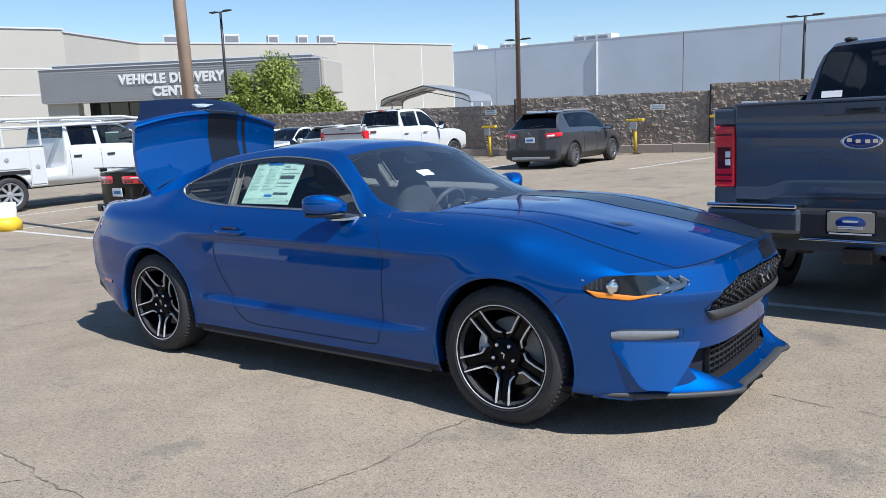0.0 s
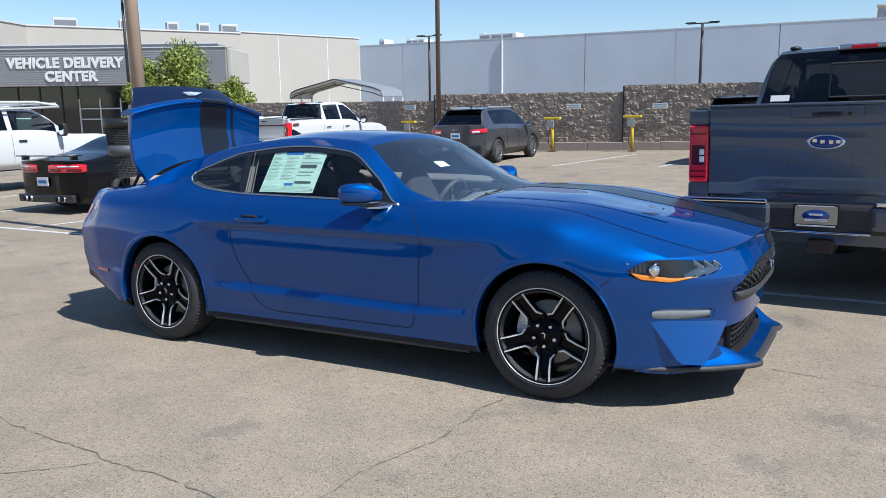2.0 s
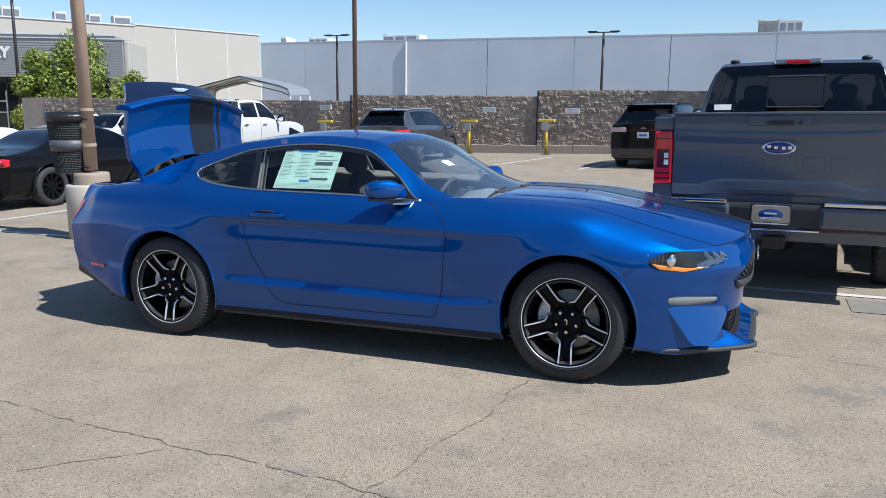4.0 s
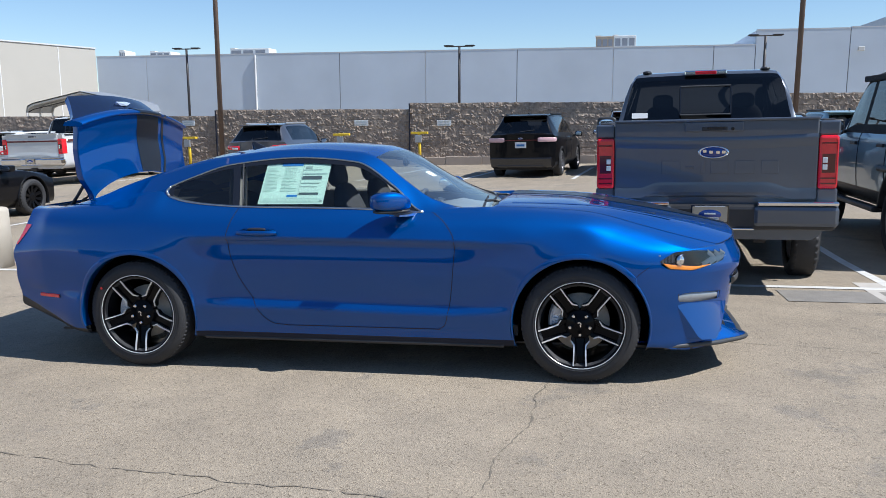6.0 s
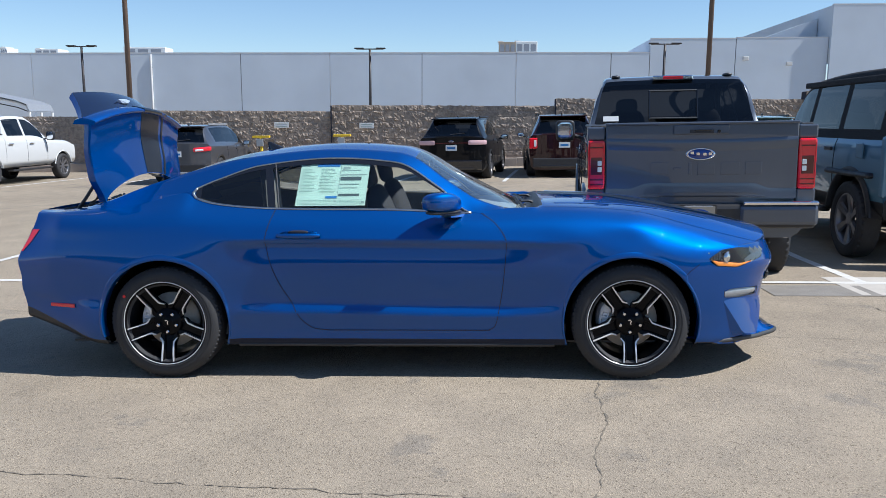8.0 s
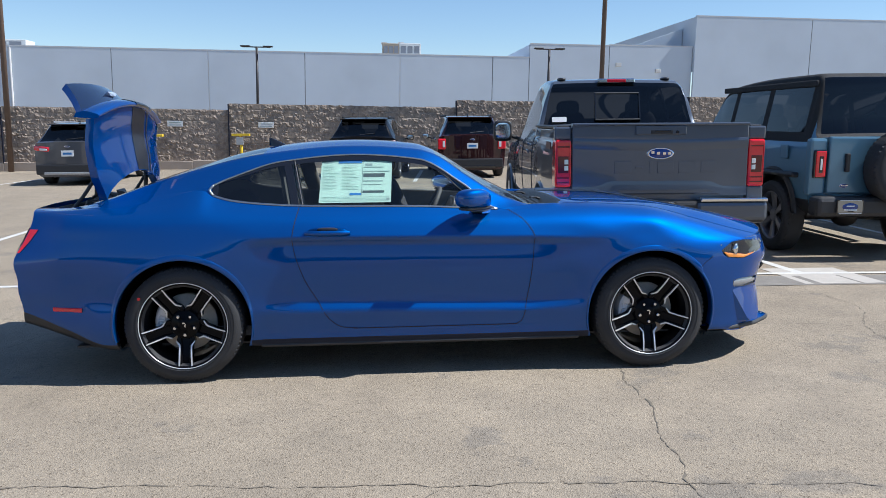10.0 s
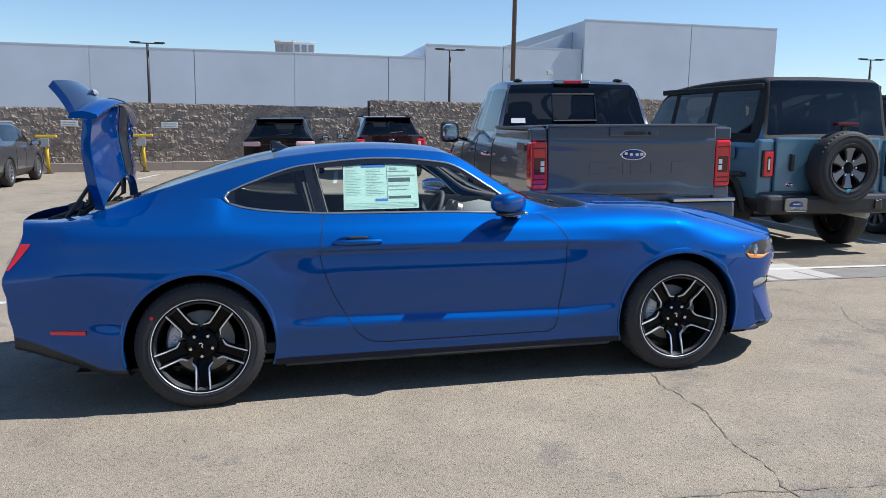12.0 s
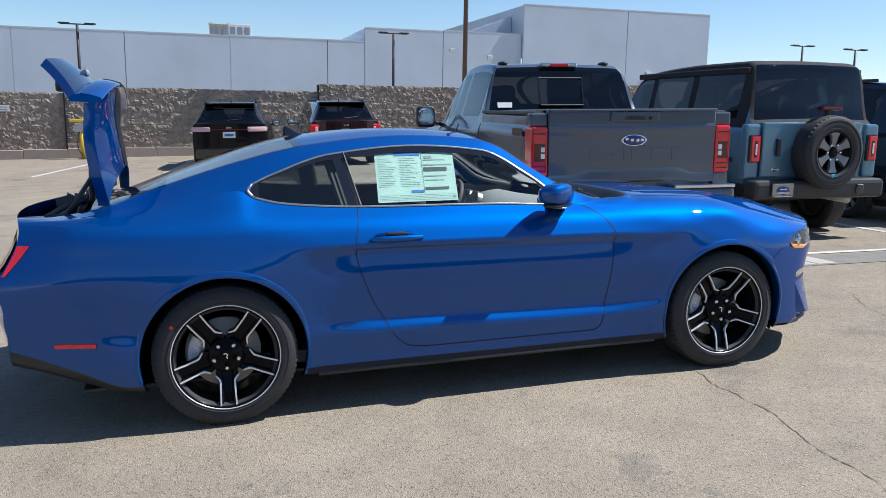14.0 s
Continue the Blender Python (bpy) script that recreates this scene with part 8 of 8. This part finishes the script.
    for k in range(6):
        bm = bmesh.new()
        a = 2 * math.pi * k / 6 + math.pi / 6
        c, s = math.cos(a), math.sin(a)
        rows = [[(r, -hw, z - 0.03), (r, -hw * 0.8, z), (r, hw * 0.8, z), (r, hw, z - 0.03)] for r, hw, z in ((0.045, 0.036, 0.085), (0.10, 0.036, 0.095), (0.17, 0.050, 0.105), (0.218, 0.085, 0.108))]
        grid(bm, [[(x * c - y * s, x * s + y * c, z) for x, y, z in row] for row in rows])
        part("spoke", bm, GREY_ALLOY, sp)
    bm = bmesh.new()
    lathe(bm, [(0.06, 0.05), (0.06, 0.09), (0.03, 0.10), (0, 0.10)], 20)
    part("hub", bm, BLACK_ALLOY, sp, "", True)
    for k in range(6):
        a = 2 * math.pi * k / 6
        bm = bmesh.new()
        lathe(bm, [(0.011, 0.08), (0.011, 0.108), (0, 0.11)], 6, pose(0.085 * math.cos(a), 0.085 * math.sin(a), 0))
        part("lug_nut", bm, CHROME, sp)
    bm = bmesh.new()
    rnd = random.Random(2)
    vv = [bm.verts.new((-0.01 + rnd.uniform(-0.035, 0.035), -0.255 + rnd.uniform(-0.04, 0.04), 0.125 + rnd.uniform(0, 0.01))) for _ in range(10)]
    bmesh.ops.convex_hull(bm, input=vv)
    part("blue_sticker", bm, plain("cyan_sticker", (0.01, 0.38, 0.55), 0.5), sp, "small cyan sticker")
    part("carrier", boxed(xr - 0.12, xr - 0.03, -0.2, 0.08, 1.0, 1.2, 0.02), SATIN_BLACK, car)
    part("high_brake_light", boxed(xr - 0.20, xr - 0.10, -0.20, 0.08, 1.49, 1.535, 0.015), plain("dark_red_housing", (0.09, 0.008, 0.012), 0.25), car, "dark red high brake light over the spare wheel")
    part("light_stalk", boxed(xr - 0.14, xr - 0.10, -0.09, -0.03, 1.15, 1.5, 0.01), SATIN_BLACK, car)
    bm = bmesh.new()
    tube(bm, [(-1.42, -0.8, 0.42), (-1.42, 0.8, 0.42)], 0.055, 10)
    superform(bm, (-1.42, 0, 0.42), (0.15, 0.16, 0.14), 2.2, 18, 10)
    part("rear_axle", bm, DARK_STEEL, car, "", True)
    bm = bmesh.new()
    tube(bm, [(-1.2, -0.5, 0.5), (-2.25, -0.55, 0.47)], 0.05, 12)
    part("exhaust", bm, GALV, car, "", True)
    mirror_pair(car, 0.66, 1.07, 1.36, SATIN_BLACK, (0.07, 0.12, 0.10))
    return car


off_roader(on_ground(5.50, 3.12 + 2.21, 90) @ Matrix.Diagonal((1, 1, 1.03, 1)))


# ---- three crossovers along the wall ----
def crossover(name, m, label, paint, L, W, H, lamp, spokes=10, face=None):
    b = H * 0.63
    k = H / 1.74
    car, warp, sect = auto(name, m, label, paint, L, W, 0.24,
                           [(-L / 2, b + 0.06), (-L / 2 + 0.5, b + 0.05), (0, b), (L * 0.22, b - 0.03), (L / 2, b - 0.25)],
                           [(-L / 2, b + 0.09), (-L / 2 + 0.07, b + 0.12), (-L / 2 + 0.50, H - 0.13), (-L / 2 + 0.68, H - 0.05), (-0.5, H), (0.1, H - 0.02), (0.42, H - 0.10), (L * 0.25, b + 0.04), (L * 0.28, b - 0.01), (L * 0.46, b - 0.13), (L / 2, b - 0.32)],
                           [(-L / 2, 0.92), (-L / 2 + 0.55, 0.70), (0.2, 0.71), (L * 0.25, 0.88), (L / 2, 0.9)],
                           (-L / 2 + 1.0 * L / 4.7, L / 2 - 0.92 * L / 4.7), 0.355, [(-L / 2 + 0.78, -0.70), (-0.70, 0.20), (0.20, L * 0.20)], (0.36, L * 0.262), (-L / 2 + 0.07, -L / 2 + 0.52), CAB_GLASS, None, 0.28, 0.22, 0.16, spokes, face)
    xr = -L / 2
    part("roof_spoiler", boxed(xr + 0.40, xr + 0.74, -W * 0.33, W * 0.33, H - 0.075, H - 0.045, 0.012), paint, car)
    rear_box(car, "rear_bumper", warp, L, -W * 0.44, W * 0.44, 0.30, 0.56, SATIN_BLACK if paint is not P_BLACK else GLOSS_BLACK, -0.08, 0.035, 0.03, "black lower bumper")
    rear_box(car, "skid_plate", warp, L, -W * 0.33, W * 0.33, 0.29, 0.36, GALV if paint not in (P_BLACK, P_MAROON) else GLOSS_BLACK, 0.02, 0.05, 0.015)
    for s in (1, -1):
        y = s * W * 0.375
        if lamp == "wide":
            tl = rear_patch(car, "tail_lamp", warp, L, s * W * 0.25, s * W * 0.492, b - 0.15, b - 0.03, LENS_RED, 0.022, "wide red and white tail lamp", 0.03)
            rear_patch(tl, "reverse_light", warp, L, s * W * 0.27, s * W * 0.40, b - 0.135, b - 0.075, LENS_WHITE, 0.026, "", 0.015)
        elif lamp == "pale":
            tl = rear_patch(car, "tail_lamp", warp, L, s * W * 0.24, s * W * 0.492, b - 0.12, b + 0.0, bpy.data.materials.get("pink_white_lens") or plain("pink_white_lens", (0.62, 0.40, 0.42), 0.15), 0.022, "pale wraparound tail lamp")
            rear_patch(tl, "red_strip", warp, L, 0.0, s * W * 0.26, b - 0.075, b - 0.06, DULL_RED, 0.012)
        else:
            tl = part("tail_lamp", boxed(warp(xr, y) - 0.03, warp(xr, y) + 0.16, min(s * W * 0.37, s * W * 0.485), max(s * W * 0.37, s * W * 0.485), b - 0.30, b + 0.0, 0.03), LENS_RED, car, "upright red tail lamp")
            part("reverse_light", boxed(warp(xr, y) - 0.036, warp(xr, y), min(s * W * 0.385, s * W * 0.42), max(s * W * 0.385, s * W * 0.42), b - 0.24, b - 0.06, 0.01), LENS_WHITE, tl)
        bm = bmesh.new()
        superform(bm, (warp(xr, s * W * 0.3) - 0.03, s * W * 0.30, 0.375), (0.035, 0.10, 0.045), 3.0, 18, 8)
        part("exhaust_tip", bm, CHROME, car, "", True)
        part("roof_rail", boxed(-L * 0.30, L * 0.06, s * W * 0.335 - 0.018, s * W * 0.335 + 0.018, H - 0.03, H + 0.02, 0.012), SATIN_BLACK if paint is not P_GREY else GALV, car)
        for x in (-L * 0.135, L * 0.045):
            part("door_handle", boxed(x - 0.1, x + 0.1, -s * W * 0.497 - 0.015, -s * W * 0.497 + 0.015, b - 0.14, b - 0.11, 0.008), paint, car)
        for x in (-0.69, 0.20):
            bm = bmesh.new()
            tube(bm, [(warp(x, yy), -s * (yy + 0.002), zz) for yy, zz in sect(x)[3:15]], 0.004, 4)
            part("door_seam", bm, SEAM, car)
    oval_badge(car, warp(xr, 0) - 0.03, 0, b - 0.02, 0.14, 0.055)
    plain_plate(car, warp(xr, 0) - 0.035, 0, b - 0.20)
    bm = bmesh.new()
    tube(bm, [(xr + 0.12, 0.05, b + 0.16), (xr + 0.17, -0.35, b + 0.20)], 0.014, 6)
    part("rear_wiper", bm, SATIN_BLACK, car)
    mirror_pair(car, L * 0.185, W * 0.56, b + 0.03, SATIN_BLACK if paint is P_GREY else paint, (0.09, 0.11, 0.075))
    bm = bmesh.new()
    superform(bm, (-L * 0.27, 0, H + 0.02), (0.07, 0.02, 0.03), 2.5, 14, 8)
    part("roof_aerial", bm, SATIN_BLACK, car)
    return car


crossover("crossover", on_ground(-0.41, 18.83, 83), "black mid-size crossover with pale tail lamps facing the block wall", P_BLACK, 4.80, 1.93, 1.74, "pale", 10, GREY_ALLOY)
crossover("crossover", on_ground(2.42, 17.0 + 2.5, 90), "dark maroon crossover with upright tail lamps facing the block wall", P_MAROON, 5.05, 2.0, 1.78, "upright", 10, GREY_ALLOY)
crossover("crossover", on_ground(-8.38, 16.1 + 2.3, 91), "grey compact crossover with wide red lamps facing the block wall", P_GREY, 4.60, 1.88, 1.66, "wide", 10, GREY_ALLOY)
crossover("crossover", on_ground(7.4, 17.2, 90), "pale teal crossover parked beyond the trucks", P_TEAL, 4.6, 1.88, 1.68, "upright", 8, ALLOY)
crossover("crossover", on_ground(8.55, 3.7 + 2.4, 90), "dark navy crossover parked beside the off-roader", P_NAVY, 4.95, 2.0, 1.98, "upright", 8, GREY_ALLOY)


# ---- black coupe, white hatchbacks, white utility truck ----
def low_car(name, m, label, paint, L, W, H, lampc=LENS_RED, spoiler=False, spokes=10, face=None):
    b = H * 0.66
    car, warp, sect = auto(name, m, label, paint, L, W, 0.20,
                           [(-L / 2, b + 0.02), (0, b), (L * 0.25, b - 0.03), (L / 2, b - 0.22)],
                           [(-L / 2, b + 0.04), (-L * 0.40, b + 0.08), (-L * 0.30, b + 0.15), (-L * 0.12, H - 0.03), (0.05, H), (0.30, H - 0.05), (L * 0.21, b + 0.05), (L * 0.24, b + 0.0), (L * 0.45, b - 0.12), (L / 2, b - 0.30)],
                           [(-L / 2, 0.9), (-L * 0.2, 0.70), (0.2, 0.67), (L * 0.2, 0.86), (L / 2, 0.9)],
                           (-L / 2 + 1.0, L / 2 - 0.93), 0.345, [(-L * 0.22, -0.28), (-0.22, L * 0.17)], (0.16, L * 0.225), (-L * 0.33, -L * 0.10), CAB_GLASS, None, 0.35, 0.22, 0.0, spokes, face)
    xr = -L / 2
    if spoiler:
        sp = part("spoiler", boxed(xr + 0.02, xr + 0.24, -W * 0.42, W * 0.42, b + 0.115, b + 0.135, 0.008), GLOSS_BLACK, car)
        for s in (1, -1):
            part("spoiler_foot", boxed(xr + 0.08, xr + 0.2, s * W * 0.36 - 0.03, s * W * 0.36 + 0.03, b + 0.05, b + 0.12), GLOSS_BLACK, sp)
    for s in (1, -1):
        tl = rear_patch(car, "tail_lamp", warp, L, s * W * 0.08, s * W * 0.485, b - 0.165, b - 0.025, lampc, 0.018, "slim red tail lamp")
        if spoiler:
            for u0, u1 in ((0.10, 0.26), (0.30, 0.46)):
                rear_patch(tl, "lamp_cell", warp, L, s * W * u0, s * W * u1, b - 0.15, b - 0.10, plain("dark_red_cell", (0.12, 0.003, 0.006), 0.15, 0, 0.8) if "dark_red_cell" not in bpy.data.materials else bpy.data.materials["dark_red_cell"], 0.022)
        rear_patch(tl, "lamp_glow_bar", warp, L, s * W * 0.20, s * W * 0.44, b - 0.075, b - 0.05, LENS_WHITE if spoiler else LENS_RED, 0.024)
        for k in (0.20, 0.28):
            bm = bmesh.new()
            lathe(bm, [(0.045, 0), (0.05, 0.005), (0.05, 0.1), (0.04, 0.1), (0.04, 0.03), (0, 0.03)], 18, pose(warp(xr, 0) - 0.06, s * W * k, 0.27, 0, 90, 0))
            part("exhaust_tip", bm, CHROME, car, "", True)
    rear_box(car, "rear_diffuser", warp, L, -W * 0.40, W * 0.40, 0.20, 0.34, SATIN_BLACK, -0.06, 0.03, 0.02)
    plain_plate(car, warp(xr, 0) - 0.03, 0, b - 0.32)
    mirror_pair(car, L * 0.155, W * 0.55, b + 0.04, paint, (0.08, 0.1, 0.06))
    return car


low_car("sports_coupe", on_ground(-10.15, 6.55, 90), "black sports coupe with a raised spoiler and red lamps", P_BLACK, 4.76, 1.90, 1.35, LENS_RED, True, 10, BLACK_ALLOY)
low_car("hatchback", on_ground(-20.7, 18.5, 270), "white sloping-roof hatchback parked in the far row", P_WHITE, 4.7, 1.88, 1.60)
crossover("crossover", on_ground(-17.7, 18.95, 90), "white crossover parked in the far row", P_WHITE, 4.7, 1.88, 1.62, "wide", 8, GREY_ALLOY)
low_car("hatchback", on_ground(-25.5, 21.5, 95), "white sloping-roof hatchback parked in the far row", P_WHITE, 4.6, 1.85, 1.58)


def utility_truck(m):
    L, W = 6.8, 2.05
    car, warp, sect = auto("utility_truck", m, "white utility truck with side lockers and a ladder rack", P_WHITE, L, W, 0.52,
                           [(-3.4, 0.9), (-0.75, 0.92), (-0.65, 1.36), (1.2, 1.34), (1.7, 1.28), (3.4, 1.10)],
                           [(-3.4, 0.95), (-0.75, 0.96), (-0.68, 1.50), (-0.60, 1.95), (-0.4, 2.0), (0.8, 1.97), (1.05, 1.88), (1.65, 1.40), (1.75, 1.33), (2.85, 1.28), (3.25, 1.18), (3.4, 1.0)],
                           [(-3.4, 0.9), (-0.7, 0.9), (-0.5, 0.80), (0.9, 0.78), (1.65, 0.9), (3.4, 0.92)],
                           (-2.10, 2.15), 0.40, [(-0.52, 0.14), (0.26, 1.4)], (0.98, 1.68), (-0.66, -0.60), CAB_GLASS, None, 0.25, 0.02, 0.0, 8, GALV, "utility truck", None, 0.49)
    for s in (1, -1):
        lk = part("locker_body", boxed(-3.45, -1.23, min(s * 0.55, s * 1.04), max(s * 0.55, s * 1.04), 0.93, 1.46, 0.015), P_WHITE, car, "white steel side lockers")
        part("locker_body", boxed(-3.45, -2.60, min(s * 0.55, s * 1.04), max(s * 0.55, s * 1.04), 0.55, 0.93, 0.015), P_WHITE, car)
        part("locker_body", boxed(-1.61, -1.23, min(s * 0.55, s * 1.04), max(s * 0.55, s * 1.04), 0.55, 0.93, 0.015), P_WHITE, car)
        part("locker_top", boxed(-3.47, -1.21, min(s * 0.53, s * 1.055), max(s * 0.53, s * 1.055), 1.46, 1.49, 0.008), GALV, car)
        for x0, x1, z0, z1 in ((-3.40, -2.65, 0.60, 1.40), (-2.57, -1.67, 0.98, 1.40), (-1.59, -1.27, 0.60, 1.40)):
            dr = part("locker_door", boxed(x0, x1, s * 1.046 - 0.012, s * 1.046 + 0.012, z0, z1, 0.006), P_WHITE, car)
            bm = bmesh.new()
            lathe(bm, [(0.055, 0), (0.05, 0.012), (0.02, 0.014), (0, 0.02)], 18, pose((x0 + x1) / 2, s * 1.058, (z0 + z1) / 2, 90 if s < 0 else -90, 0, 0))
            part("latch", bm, GALV, dr, "round steel latch")
        part("arch_panel", boxed(-2.61, -1.61, s * 1.03 - 0.01, s * 1.03 + 0.01, 0.86, 0.95, 0.006), SATIN_BLACK, car)
    part("cargo_floor", boxed(-3.45, -1.23, -0.55, 0.55, 0.9, 0.95), GALV, car)
    rack = new("ladder_rack")
    rack.parent = car
    for s in (1, -1):
        bm = bmesh.new()
        tube(bm, [(-3.45, s * 0.95, 2.10), (0.9, s * 0.95, 2.10), (1.5, s * 0.93, 2.02), (1.55, s * 0.93, 1.96)], 0.032, 8)
        tube(bm, [(-3.45, s * 0.95, 1.92), (-0.9, s * 0.95, 1.92), (1.5, s * 0.93, 1.98)], 0.026, 8)
        part("rack_rail", bm, P_WHITE, rack, "white ladder rack rail", True)
        for x in (-3.35, -2.25, -1.25):
            bm = bmesh.new()
            tube(bm, [(x, s * 0.95, 1.49), (x, s * 0.95, 2.10)], 0.03, 8)
            part("rack_post", bm, P_WHITE, rack)
    for x in (-3.35, -2.0, -0.7, 0.6, 1.45):
        bm = bmesh.new()
        tube(bm, [(x, -0.95, 2.06), (x, 0.95, 2.06)], 0.028, 8)
        part("rack_bar", bm, P_WHITE, rack)
    for s in (1, -1):
        for x in (-0.60, 0.2, 1.48):
            bm = bmesh.new()
            tube(bm, [(warp(x, yy), -s * (yy + 0.002), zz) for yy, zz in sect(x)[3:15]], 0.004, 4)
            part("door_seam", bm, SEAM, car)
        for x in (-0.42, 0.45):
            part("door_handle", boxed(x - 0.1, x + 0.1, -s * 1.035 - 0.012, -s * 1.035 + 0.012, 1.16, 1.21, 0.008), SATIN_BLACK, car)
        part("window_sheet", boxed(0.45, 0.82, -s * 0.86 - 0.002, -s * 0.86 + 0.002, 1.45, 1.72), PAPER, car, "pale price sheet inside the window")
    mirror_pair(car, 1.42, 1.20, 1.42, SATIN_BLACK, (0.06, 0.11, 0.16))
    return car


utility_truck(on_ground(-16.3, 6.70, 90))
